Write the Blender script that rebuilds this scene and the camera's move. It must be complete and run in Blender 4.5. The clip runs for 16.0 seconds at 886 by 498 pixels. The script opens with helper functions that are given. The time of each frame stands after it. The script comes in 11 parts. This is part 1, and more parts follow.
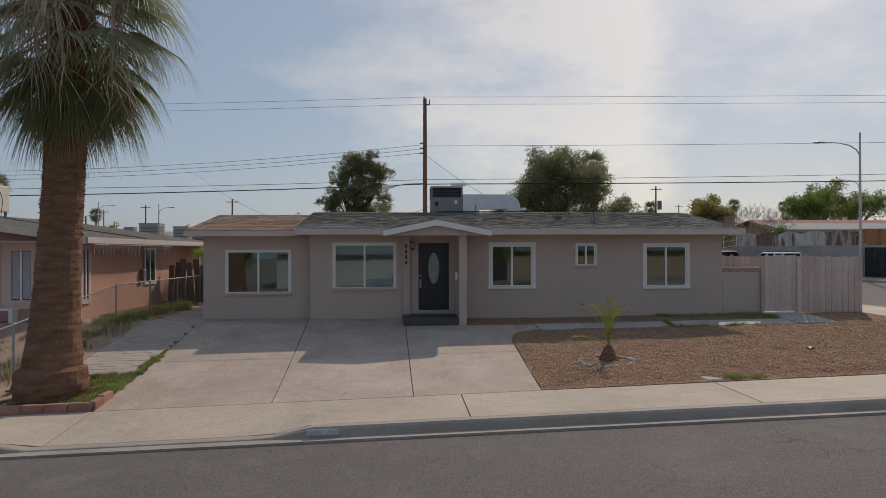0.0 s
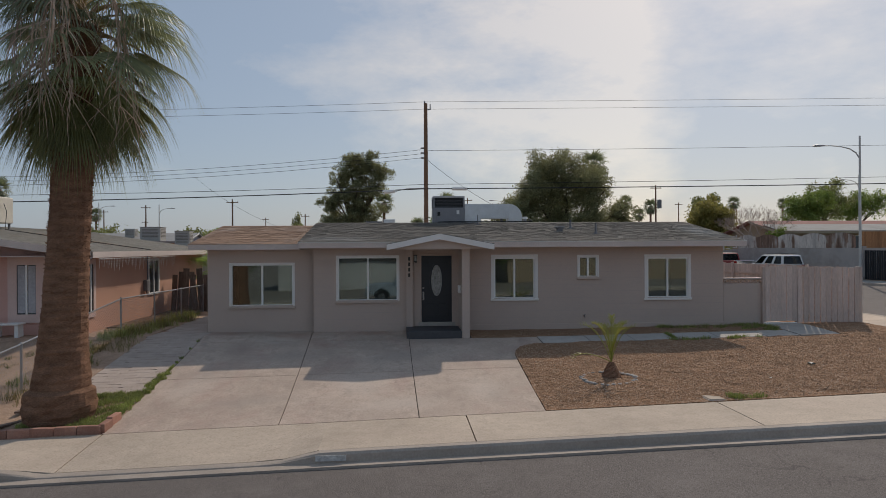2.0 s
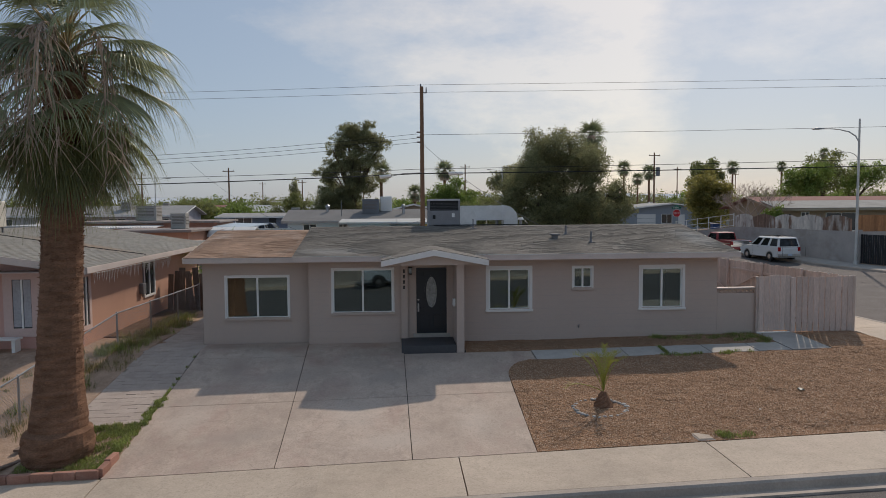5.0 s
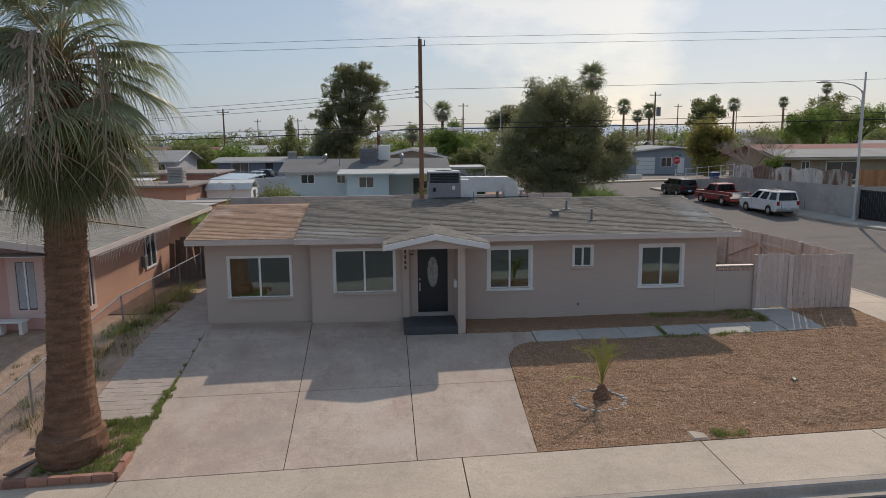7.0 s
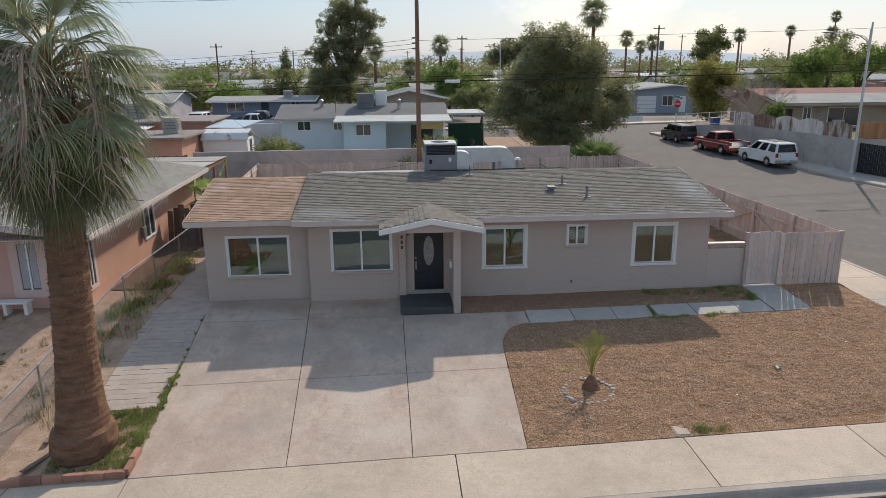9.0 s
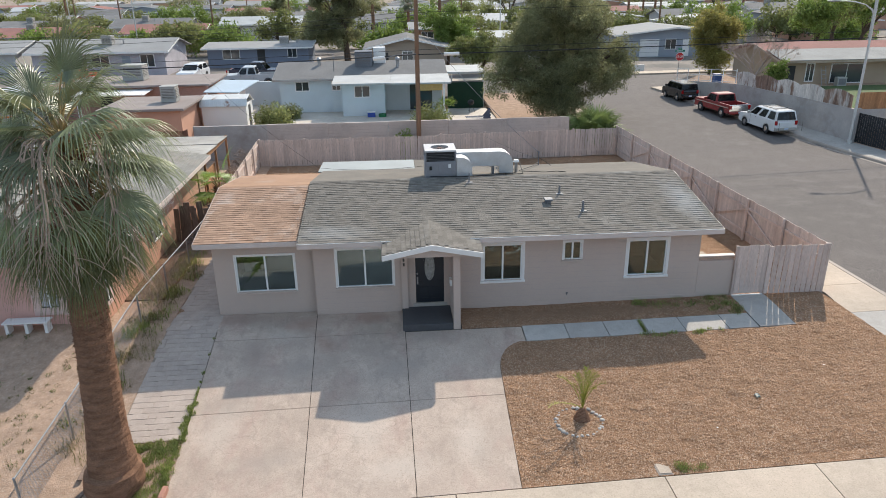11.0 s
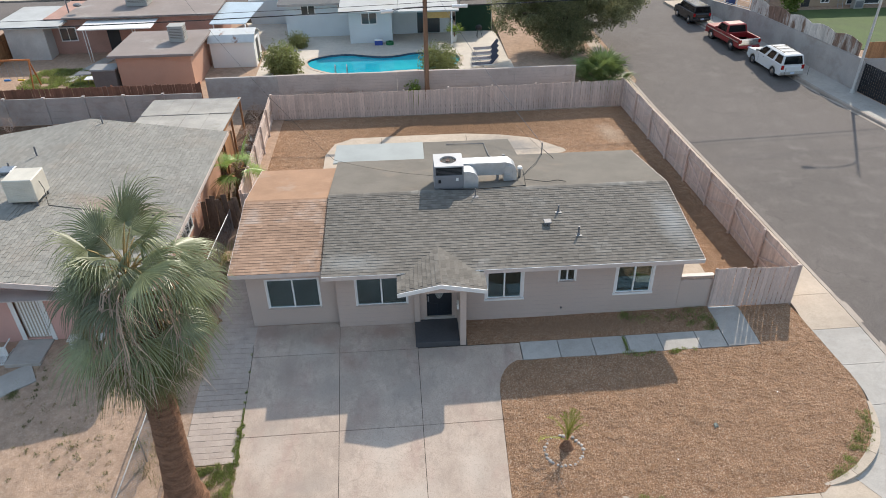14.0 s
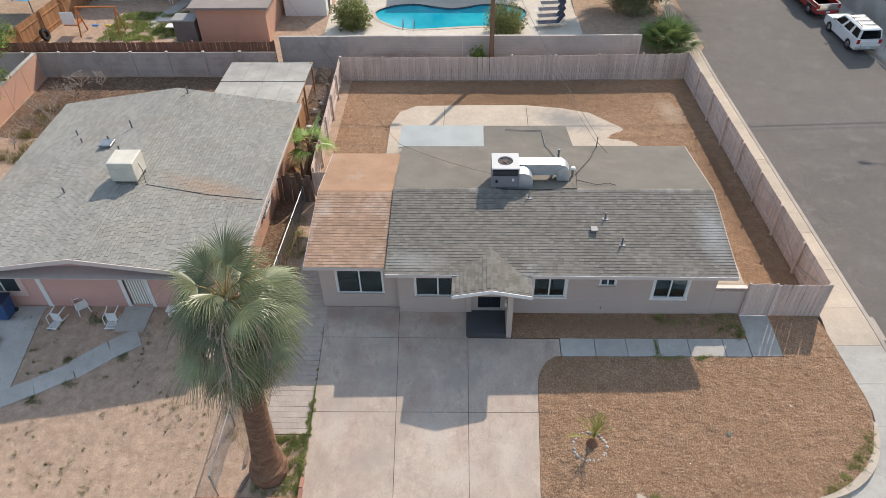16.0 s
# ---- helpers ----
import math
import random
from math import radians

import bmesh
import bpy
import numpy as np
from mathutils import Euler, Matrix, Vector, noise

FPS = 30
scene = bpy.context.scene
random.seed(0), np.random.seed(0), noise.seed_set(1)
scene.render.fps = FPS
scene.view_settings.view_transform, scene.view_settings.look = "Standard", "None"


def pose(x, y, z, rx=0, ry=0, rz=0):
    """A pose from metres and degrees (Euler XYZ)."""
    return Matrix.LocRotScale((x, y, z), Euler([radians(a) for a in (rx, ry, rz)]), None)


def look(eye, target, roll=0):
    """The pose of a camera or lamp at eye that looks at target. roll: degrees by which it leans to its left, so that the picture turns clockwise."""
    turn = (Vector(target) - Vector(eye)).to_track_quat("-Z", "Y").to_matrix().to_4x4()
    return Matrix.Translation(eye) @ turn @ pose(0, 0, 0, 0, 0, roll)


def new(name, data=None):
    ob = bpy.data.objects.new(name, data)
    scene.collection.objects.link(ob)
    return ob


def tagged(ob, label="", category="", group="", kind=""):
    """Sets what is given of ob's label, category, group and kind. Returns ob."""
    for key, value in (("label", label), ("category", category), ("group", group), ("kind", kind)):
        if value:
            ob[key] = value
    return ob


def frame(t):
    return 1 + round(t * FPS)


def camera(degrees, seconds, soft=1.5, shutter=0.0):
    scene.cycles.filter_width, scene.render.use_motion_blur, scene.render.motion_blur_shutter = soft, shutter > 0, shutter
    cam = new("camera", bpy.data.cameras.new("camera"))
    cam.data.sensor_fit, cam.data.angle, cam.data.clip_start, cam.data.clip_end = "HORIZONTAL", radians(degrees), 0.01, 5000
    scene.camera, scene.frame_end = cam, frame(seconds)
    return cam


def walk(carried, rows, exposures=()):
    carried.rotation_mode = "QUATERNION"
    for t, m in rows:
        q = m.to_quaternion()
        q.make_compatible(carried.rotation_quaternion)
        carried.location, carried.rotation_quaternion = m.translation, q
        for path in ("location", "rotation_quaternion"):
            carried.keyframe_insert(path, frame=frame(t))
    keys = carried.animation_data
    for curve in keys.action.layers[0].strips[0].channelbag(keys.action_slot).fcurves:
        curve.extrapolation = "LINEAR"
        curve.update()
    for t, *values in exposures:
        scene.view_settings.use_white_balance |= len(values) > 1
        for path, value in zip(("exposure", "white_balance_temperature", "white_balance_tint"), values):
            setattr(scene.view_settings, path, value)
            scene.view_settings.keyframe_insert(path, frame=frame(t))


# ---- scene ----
cam = camera(65.1, 16.0, soft=0.9)
PATH = [
    (0, (0.469, -0.237, 2.048), (0.59, 1.759, 2.054), -0.1),
    (0.5, (0.465, -0.316, 2.147), (0.586, 1.681, 2.152), -0.1),
    (1, (0.425, -0.372, 2.258), (0.547, 1.624, 2.263), -0.1),
    (1.5, (0.386, -0.377, 2.411), (0.508, 1.619, 2.415), -0.2),
    (2, (0.369, -0.352, 2.536), (0.491, 1.644, 2.532), -0.3),
    (2.5, (0.37, -0.309, 2.706), (0.493, 1.687, 2.693), -0.4),
    (3, (0.43, -0.281, 2.915), (0.554, 1.715, 2.891), -0.4),
    (3.5, (0.53, -0.268, 3.188), (0.654, 1.728, 3.151), -0.4),
    (6, (0.428, -0.314, 4.893), (0.556, 1.67, 4.678), -0.4),
    (6.5, (0.397, -0.277, 5.26), (0.527, 1.701, 4.994), -0.4),
    (7, (0.39, -0.196, 5.616), (0.521, 1.775, 5.3), -0.5),
    (7.5, (0.425, -0.128, 5.992), (0.556, 1.833, 5.625), -0.4),
    (8, (0.451, -0.127, 6.377), (0.583, 1.826, 5.963), -0.5),
    (8.5, (0.487, -0.133, 6.772), (0.618, 1.808, 6.306), -0.5),
    (11, (0.532, 0.019, 10.27), (0.655, 1.879, 9.545), -0.8),
    (11.5, (0.552, 0.1, 11.371), (0.675, 1.938, 10.592), -0.8),
    (12, (0.579, 0.186, 12.307), (0.698, 1.999, 11.47), -0.9),
    (12.5, (0.605, 0.249, 13.274), (0.723, 2.03, 12.371), -0.9),
    (13, (0.63, 0.317, 14.417), (0.732, 2.062, 13.445), -0.9),
    (13.5, (0.658, 0.376, 15.538), (0.752, 2.084, 14.502), -1.0),
    (14, (0.562, 0.525, 16.686), (0.65, 2.192, 15.585), -1.0),
    (14.1, (0.59, 0.54, 16.86), (0.59, 2.202, 15.748), -1.3),
    (14.2, (0.615, 0.55, 17.03), (0.53, 2.2, 15.907), -1.55),
    (14.5, (0.695, 0.592, 17.548), (0.605, 2.221, 16.393), -1.6),
    (15, (0.75, 0.67, 18.541), (0.657, 2.252, 17.321), -1.7),
    (15.5, (0.706, 0.749, 19.68), (0.62, 2.289, 18.407), -1.6),
    (16, (0.634, 0.848, 21.271), (0.558, 2.343, 19.944), -1.5),
]
walk(cam, [(t, look(eye, target, roll)) for t, eye, target, roll in PATH],
     exposures=[(0, -0.04, 7080, 13), (3.5, 0.0, 7050, 13), (7.0, 0.24, 6940, 12), (8.6, 0.48, 6880, 11), (11.0, 1.06, 6820, 9), (13.0, 1.06, 6820, 9), (16.0, 1.0, 6880, 10)])

# ---------- builders ----------
class Mesh:
    """Vertices and faces gathered in world metres."""

    def __init__(self):
        self.v, self.f = [], []

    def add(self, vs, fs):
        n = len(self.v)
        self.v.extend([tuple(p) for p in vs])
        self.f.extend([tuple(i + n for i in f) for f in fs])
        return self

    def box(self, x0, y0, z0, x1, y1, z1, c=0.0, m=None):
        """A box, its edges cut off by c."""
        if c <= 0:
            vs = [(x, y, z) for z in (z0, z1) for y in (y0, y1) for x in (x0, x1)]
            fs = [(0, 2, 3, 1), (4, 5, 7, 6), (0, 1, 5, 4), (2, 6, 7, 3), (0, 4, 6, 2), (1, 3, 7, 5)]
        else:
            vs, idx = [], {}
            lo, hi = (x0, y0, z0), (x1, y1, z1)
            for sx in (0, 1):
                for sy in (0, 1):
                    for sz in (0, 1):
                        s = (sx, sy, sz)
                        for a in range(3):
                            p = []
                            for k in range(3):
                                e = hi[k] if s[k] else lo[k]
                                p.append(e if k == a else e + (-c if s[k] else c))
                            idx[(s, a)] = len(vs)
                            vs.append(tuple(p))
            fs = []
            for a in range(3):
                b, d = [k for k in range(3) if k != a]
                for side in (0, 1):
                    ring = []
                    for sb, sd in ((0, 0), (1, 0), (1, 1), (0, 1)):
                        s = [0, 0, 0]
                        s[a], s[b], s[d] = side, sb, sd
                        ring.append(idx[(tuple(s), a)])
                    fs.append(tuple(ring if (side == 1) != (a == 1) else ring[::-1]))
            for a in range(3):
                b, d = [k for k in range(3) if k != a]
                for sb in (0, 1):
                    for sd in (0, 1):
                        s0, s1 = [0, 0, 0], [0, 0, 0]
                        s0[b] = s1[b] = sb
                        s0[d] = s1[d] = sd
                        s1[a] = 1
                        q = (idx[(tuple(s0), b)], idx[(tuple(s1), b)], idx[(tuple(s1), d)], idx[(tuple(s0), d)])
                        fs.append(q if (sb == sd) == (a == 1) else q[::-1])
            for sx in (0, 1):
                for sy in (0, 1):
                    for sz in (0, 1):
                        q = tuple(idx[((sx, sy, sz), a)] for a in range(3))
                        fs.append(q if (sx + sy + sz) % 2 == 1 else q[::-1])
        if m is not None:
            vs = [tuple(m @ Vector(p)) for p in vs]
        return self.add(vs, fs)

    def cyl(self, a, b, ra, rb=None, n=10, caps=True):
        a, b = Vector(a), Vector(b)
        rb = ra if rb is None else rb
        w = (b - a)
        w = w.normalized() if w.length > 1e-9 else Vector((0, 0, 1))
        u = w.orthogonal().normalized()
        t = w.cross(u)
        vs = []
        for p, r in ((a, ra), (b, rb)):
            for i in range(n):
                g = 2 * math.pi * i / n
                vs.append(p + (u * math.cos(g) + t * math.sin(g)) * r)
        fs = [(i, (i + 1) % n, n + (i + 1) % n, n + i) for i in range(n)]
        if caps:
            fs += [tuple(range(n))[::-1], tuple(range(n, 2 * n))]
        return self.add(vs, fs)

    def tube(self, pts, r, n=6):
        """A round tube along points; r is one radius or one for each point."""
        pts = [Vector(p) for p in pts]
        rs = [r] * len(pts) if not hasattr(r, "__len__") else r
        vs, u = [], None
        for k, p in enumerate(pts):
            w = (pts[min(k + 1, len(pts) - 1)] - pts[max(k - 1, 0)]).normalized()
            u = w.orthogonal().normalized() if u is None else (u - w * u.dot(w)).normalized()
            t = w.cross(u)
            for i in range(n):
                g = 2 * math.pi * i / n
                vs.append(p + (u * math.cos(g) + t * math.sin(g)) * rs[k])
        fs = []
        for k in range(len(pts) - 1):
            for i in range(n):
                j = (i + 1) % n
                fs.append((k * n + i, k * n + j, (k + 1) * n + j, (k + 1) * n + i))
        fs += [tuple(range(n))[::-1], tuple(range((len(pts) - 1) * n, len(pts) * n))]
        return self.add(vs, fs)

    def prism(self, outline, z0, z1):
        """An upright prism on a counter-clockwise outline of (x, y); z0 and z1 are heights or functions of (x, y)."""
        n = len(outline)
        h0 = z0 if callable(z0) else (lambda x, y: z0)
        h1 = z1 if callable(z1) else (lambda x, y: z1)
        vs = [(x, y, h0(x, y)) for x, y in outline] + [(x, y, h1(x, y)) for x, y in outline]
        fs = [(i, (i + 1) % n, n + (i + 1) % n, n + i) for i in range(n)]
        fs += [tuple(range(n))[::-1], tuple(range(n, 2 * n))]
        return self.add(vs, fs)

    def plate(self, profile, y0, y1, axis="y"):
        """A profile of (a, z) drawn out along an axis."""
        n = len(profile)
        if axis == "y":
            vs = [(a, y0, z) for a, z in profile] + [(a, y1, z) for a, z in profile]
        else:
            vs = [(y0, a, z) for a, z in profile] + [(y1, a, z) for a, z in profile]
        fs = [(i, (i + 1) % n, n + (i + 1) % n, n + i) for i in range(n)]
        fs += [tuple(range(n))[::-1], tuple(range(n, 2 * n))]
        return self.add(vs, fs)

    def slab(self, corners, thick):
        """A plate under four corners, thick metres deep."""
        a = [Vector(c) for c in corners]
        vs = a + [p - Vector((0, 0, thick)) for p in a]
        return self.add(vs, [(0, 1, 2, 3), (7, 6, 5, 4), (0, 4, 5, 1), (1, 5, 6, 2), (2, 6, 7, 3), (3, 7, 4, 0)])

    def sheet(self, xs, ys, zf, thick=0.0):
        """A grid over xs and ys at zf(x, y), with a skirt of that depth. xs may be a function of y."""
        rows = []
        for y in ys:
            row = xs(y) if callable(xs) else xs
            rows.append([(x, y, zf(x, y)) for x in row])
        nx, ny = len(rows[0]), len(rows)
        vs = [p for row in rows for p in row]
        fs = [(j * nx + i, j * nx + i + 1, (j + 1) * nx + i + 1, (j + 1) * nx + i) for j in range(ny - 1) for i in range(nx - 1)]
        if thick > 0:
            rim = [i for i in range(nx)] + [j * nx + nx - 1 for j in range(1, ny)]
            rim += [(ny - 1) * nx + i for i in range(nx - 2, -1, -1)] + [j * nx for j in range(ny - 2, 0, -1)]
            base = len(vs)
            vs += [(vs[i][0], vs[i][1], vs[i][2] - thick) for i in rim]
            k = len(rim)
            fs += [(rim[(i + 1) % k], rim[i], base + i, base + (i + 1) % k) for i in range(k)]
        return self.add(vs, fs)

    def blob(self, c, r, n=6, rough=0.25, seed=0, squash=1.0):
        """A lumpy rounded stone or clump."""
        rnd = random.Random(seed)
        c = Vector(c)
        vs, fs = [], []
        rings = n // 2 + 1
        for j in range(1, rings):
            th = math.pi * j / rings
            for i in range(n):
                ph = 2 * math.pi * (i + 0.5 * (j % 2)) / n
                k = r * (1 + rough * (rnd.random() - 0.5) * 2)
                vs.append(c + Vector((math.sin(th) * math.cos(ph) * k, math.sin(th) * math.sin(ph) * k, math.cos(th) * k * squash)))
        top, bot = len(vs), len(vs) + 1
        vs += [c + Vector((0, 0, r * squash)), c - Vector((0, 0, r * squash))]
        for j in range(rings - 2):
            for i in range(n):
                a, b = j * n + i, j * n + (i + 1) % n
                fs.append((a, a + n, b + n, b))
        for i in range(n):
            fs.append((top, i, (i + 1) % n))
            fs.append((bot, (rings - 2) * n + (i + 1) % n, (rings - 2) * n + i))
        return self.add(vs, fs)

    def ring(self, c, r0, r1, z0, z1, n=32):
        """An upright ring or tyre wall between two radii."""
        vs = []
        for r, z in ((r0, z0), (r1, z0), (r1, z1), (r0, z1)):
            for i in range(n):
                g = 2 * math.pi * i / n
                vs.append((c[0] + r * math.cos(g), c[1] + r * math.sin(g), c[2] + z))
        fs = []
        for k in range(4):
            for i in range(n):
                j, q = (i + 1) % n, (k + 1) % 4
                fs.append((k * n + i, k * n + j, q * n + j, q * n + i))
        return self.add(vs, fs)

    def moved(self, m):
        self.v = [tuple(m @ Vector(p)) for p in self.v]
        return self


ORIGIN = {}


def thing(name, at, label="", category="", group="", kind=""):
    """An Empty at a thing's base."""
    ob = new(name)
    ob.location = at
    ob.empty_display_size = 0.2
    ORIGIN[ob.name] = Vector(at)
    return tagged(ob, label, category, group, kind)


def data_of(name, mb, material, smooth=False, shift=None):
    me = bpy.data.meshes.new(name)
    v = np.array(mb.v, dtype=float).reshape(-1, 3)
    if shift is not None:
        v = v - np.array(shift)
    me.from_pydata(v.tolist(), [], mb.f)
    me.materials.append(material)
    if smooth:
        me.polygons.foreach_set("use_smooth", [True] * len(me.polygons))
    me.update()
    return me


def solid(name, mb, material, label="", category="", kind="structure", group="", smooth=False):
    """A top-level mesh, its origin at the world's."""
    ob = new(name, data_of(name, mb, material, smooth))
    ORIGIN[ob.name] = Vector((0, 0, 0))
    return tagged(ob, label, category, group, kind)


def part(name, mb, material, parent, label="", smooth=False):
    """A mesh under a thing or a part, given in world metres."""
    o = ORIGIN[parent.name]
    ob = new(name, data_of(name, mb, material, smooth, o))
    ob.parent = parent
    ORIGIN[ob.name] = o
    return tagged(ob, label)


def piece(name, me, parent, at, turn=(0, 0, 0), scale=(1, 1, 1)):
    """One of many alike pieces on shared mesh data."""
    ob = new(name, me)
    ob.parent = parent
    ob.location = Vector(at) - ORIGIN[parent.name]
    ob.rotation_euler = turn
    ob.scale = scale
    return ob


# ---------- materials ----------
MATS = {}


def nodes_of(name):
    m = bpy.data.materials.new(name)
    m.use_nodes = True
    nt = m.node_tree
    nt.nodes.clear()
    out = nt.nodes.new("ShaderNodeOutputMaterial")
    sh = nt.nodes.new("ShaderNodeBsdfPrincipled")
    nt.links.new(sh.outputs[0], out.inputs[0])
    return m, nt, sh


def noise_node(nt, vec, scale, detail=4.0, rough=0.6):
    n = nt.nodes.new("ShaderNodeTexNoise")
    n.inputs["Scale"].default_value = scale
    n.inputs["Detail"].default_value = detail
    n.inputs["Roughness"].default_value = rough
    nt.links.new(vec, n.inputs["Vector"])
    return n.outputs["Fac"]


def ramp(nt, fac, a, b):
    """fac stretched so that a..b becomes 0..1."""
    r = nt.nodes.new("ShaderNodeMapRange")
    r.inputs[1].default_value, r.inputs[2].default_value = a, b
    nt.links.new(fac, r.inputs[0])
    return r.outputs[0]


def mix(nt, fac, a, b, how="MIX"):
    n = nt.nodes.new("ShaderNodeMix")
    n.data_type, n.blend_type = "RGBA", how
    for sock, val in ((n.inputs["Factor"], fac), (n.inputs[6], a), (n.inputs[7], b)):
        if isinstance(val, (int, float)):
            sock.default_value = val
        elif isinstance(val, tuple):
            sock.default_value = (*val[:3], 1)
        else:
            nt.links.new(val, sock)
    return n.outputs[2]


def math_node(nt, op, a, b=0.0):
    n = nt.nodes.new("ShaderNodeMath")
    n.operation = op
    for sock, val in ((n.inputs[0], a), (n.inputs[1], b)):
        if isinstance(val, (int, float)):
            sock.default_value = val
        else:
            nt.links.new(val, sock)
    return n.outputs[0]


def surface(name, col, rough=0.8, metal=0.0, big=0.6, fine=18.0, vary=0.18, grain=0.2, bump=0.3, depth=0.01,
            stain=None, stain_scale=0.5, stain_from=0.55, stain_to=0.75, rand=0.0, island=0.0, spec=0.4, stretch=None, trans=0.0):
    """A worn surface: broad patches, fine grain, stains and relief, in world metres."""
    if name in MATS:
        return MATS[name]
    m, nt, sh = nodes_of(name)
    geo = nt.nodes.new("ShaderNodeNewGeometry")
    vec = geo.outputs["Position"]
    if stretch:
        mp = nt.nodes.new("ShaderNodeMapping")
        mp.inputs["Scale"].default_value = stretch
        nt.links.new(vec, mp.inputs["Vector"])
        vec = mp.outputs[0]
    nb = noise_node(nt, vec, big, 5, 0.62)
    nf = noise_node(nt, vec, fine, 4, 0.7)
    dark = tuple(c * (1 - vary) for c in col)
    light = tuple(min(1, c * (1 + vary)) for c in col)
    c = mix(nt, ramp(nt, nb, 0.3, 0.7), dark, light)
    g = mix(nt, ramp(nt, nf, 0.28, 0.72), (1 - grain,) * 3, (1 + grain,) * 3)
    c = mix(nt, 1.0, c, g, "MULTIPLY")
    if stain:
        ns = noise_node(nt, vec, stain_scale, 6, 0.68)
        c = mix(nt, ramp(nt, ns, stain_from, stain_to), c, stain)
    if rand or island:
        if rand:
            src = nt.nodes.new("ShaderNodeObjectInfo").outputs["Random"]
        else:
            src = geo.outputs["Random Per Island"]
        k = rand or island
        tone = mix(nt, src, (1 - k,) * 3, (1 + k,) * 3)
        c = mix(nt, 1.0, c, tone, "MULTIPLY")
    nt.links.new(c, sh.inputs["Base Color"])
    sh.inputs["Metallic"].default_value = metal
    sh.inputs["Specular IOR Level"].default_value = spec
    r = nt.nodes.new("ShaderNodeMapRange")
    r.inputs[3].default_value, r.inputs[4].default_value = max(0.02, rough - 0.1), min(1, rough + 0.08)
    nt.links.new(nb, r.inputs[0])
    nt.links.new(r.outputs[0], sh.inputs["Roughness"])
    if bump:
        b = nt.nodes.new("ShaderNodeBump")
        b.inputs["Strength"].default_value, b.inputs["Distance"].default_value = bump, depth
        nt.links.new(nf, b.inputs["Height"])
        nt.links.new(b.outputs[0], sh.inputs["Normal"])
    if trans:
        t = nt.nodes.new("ShaderNodeBsdfTranslucent")
        nt.links.new(c, t.inputs["Color"])
        mx = nt.nodes.new("ShaderNodeMixShader")
        mx.inputs[0].default_value = trans
        nt.links.new(sh.outputs[0], mx.inputs[1])
        nt.links.new(t.outputs[0], mx.inputs[2])
        out = [n for n in nt.nodes if n.type == "OUTPUT_MATERIAL"][0]
        nt.links.new(mx.outputs[0], out.inputs[0])
    MATS[name] = m
    return m


def glass(name, tint=(0.75, 0.8, 0.8), rough=0.02):
    """A window pane: thin, seen through, with a mirror gloss."""
    if name in MATS:
        return MATS[name]
    m, nt, sh = nodes_of(name)
    nt.nodes.remove(sh)
    out = [n for n in nt.nodes if n.type == "OUTPUT_MATERIAL"][0]
    tr = nt.nodes.new("ShaderNodeBsdfTransparent")
    tr.inputs[0].default_value = (*tint, 1)
    gl = nt.nodes.new("ShaderNodeBsdfGlossy")
    gl.inputs["Roughness"].default_value = rough
    gl.inputs[0].default_value = (0.70, 0.88, 0.93, 1)
    fr = nt.nodes.new("ShaderNodeFresnel")
    fr.inputs[0].default_value = 1.5
    k = math_node(nt, "ADD", math_node(nt, "MULTIPLY", fr.outputs[0], 1.5), 0.1)
    geo = nt.nodes.new("ShaderNodeNewGeometry")
    b = nt.nodes.new("ShaderNodeBump")
    b.inputs["Strength"].default_value, b.inputs["Distance"].default_value = 0.05, 0.02
    nt.links.new(noise_node(nt, geo.outputs["Position"], 1.3, 1.0), b.inputs["Height"])
    nt.links.new(b.outputs[0], gl.inputs["Normal"])
    mx = nt.nodes.new("ShaderNodeMixShader")
    nt.links.new(k, mx.inputs[0])
    nt.links.new(tr.outputs[0], mx.inputs[1])
    nt.links.new(gl.outputs[0], mx.inputs[2])
    nt.links.new(mx.outputs[0], out.inputs[0])
    MATS[name] = m
    return m


def water(name):
    m, nt, sh = nodes_of(name)
    geo = nt.nodes.new("ShaderNodeNewGeometry")
    n1 = noise_node(nt, geo.outputs["Position"], 2.2, 3)
    c = mix(nt, ramp(nt, noise_node(nt, geo.outputs["Position"], 0.35, 3), 0.3, 0.7), (0.0, 0.30, 0.42), (0.03, 0.45, 0.52))
    nt.links.new(c, sh.inputs["Base Color"])
    sh.inputs["Roughness"].default_value = 0.08
    b = nt.nodes.new("ShaderNodeBump")
    b.inputs["Strength"].default_value, b.inputs["Distance"].default_value = 0.3, 0.03
    nt.links.new(n1, b.inputs["Height"])
    nt.links.new(b.outputs[0], sh.inputs["Normal"])
    return m


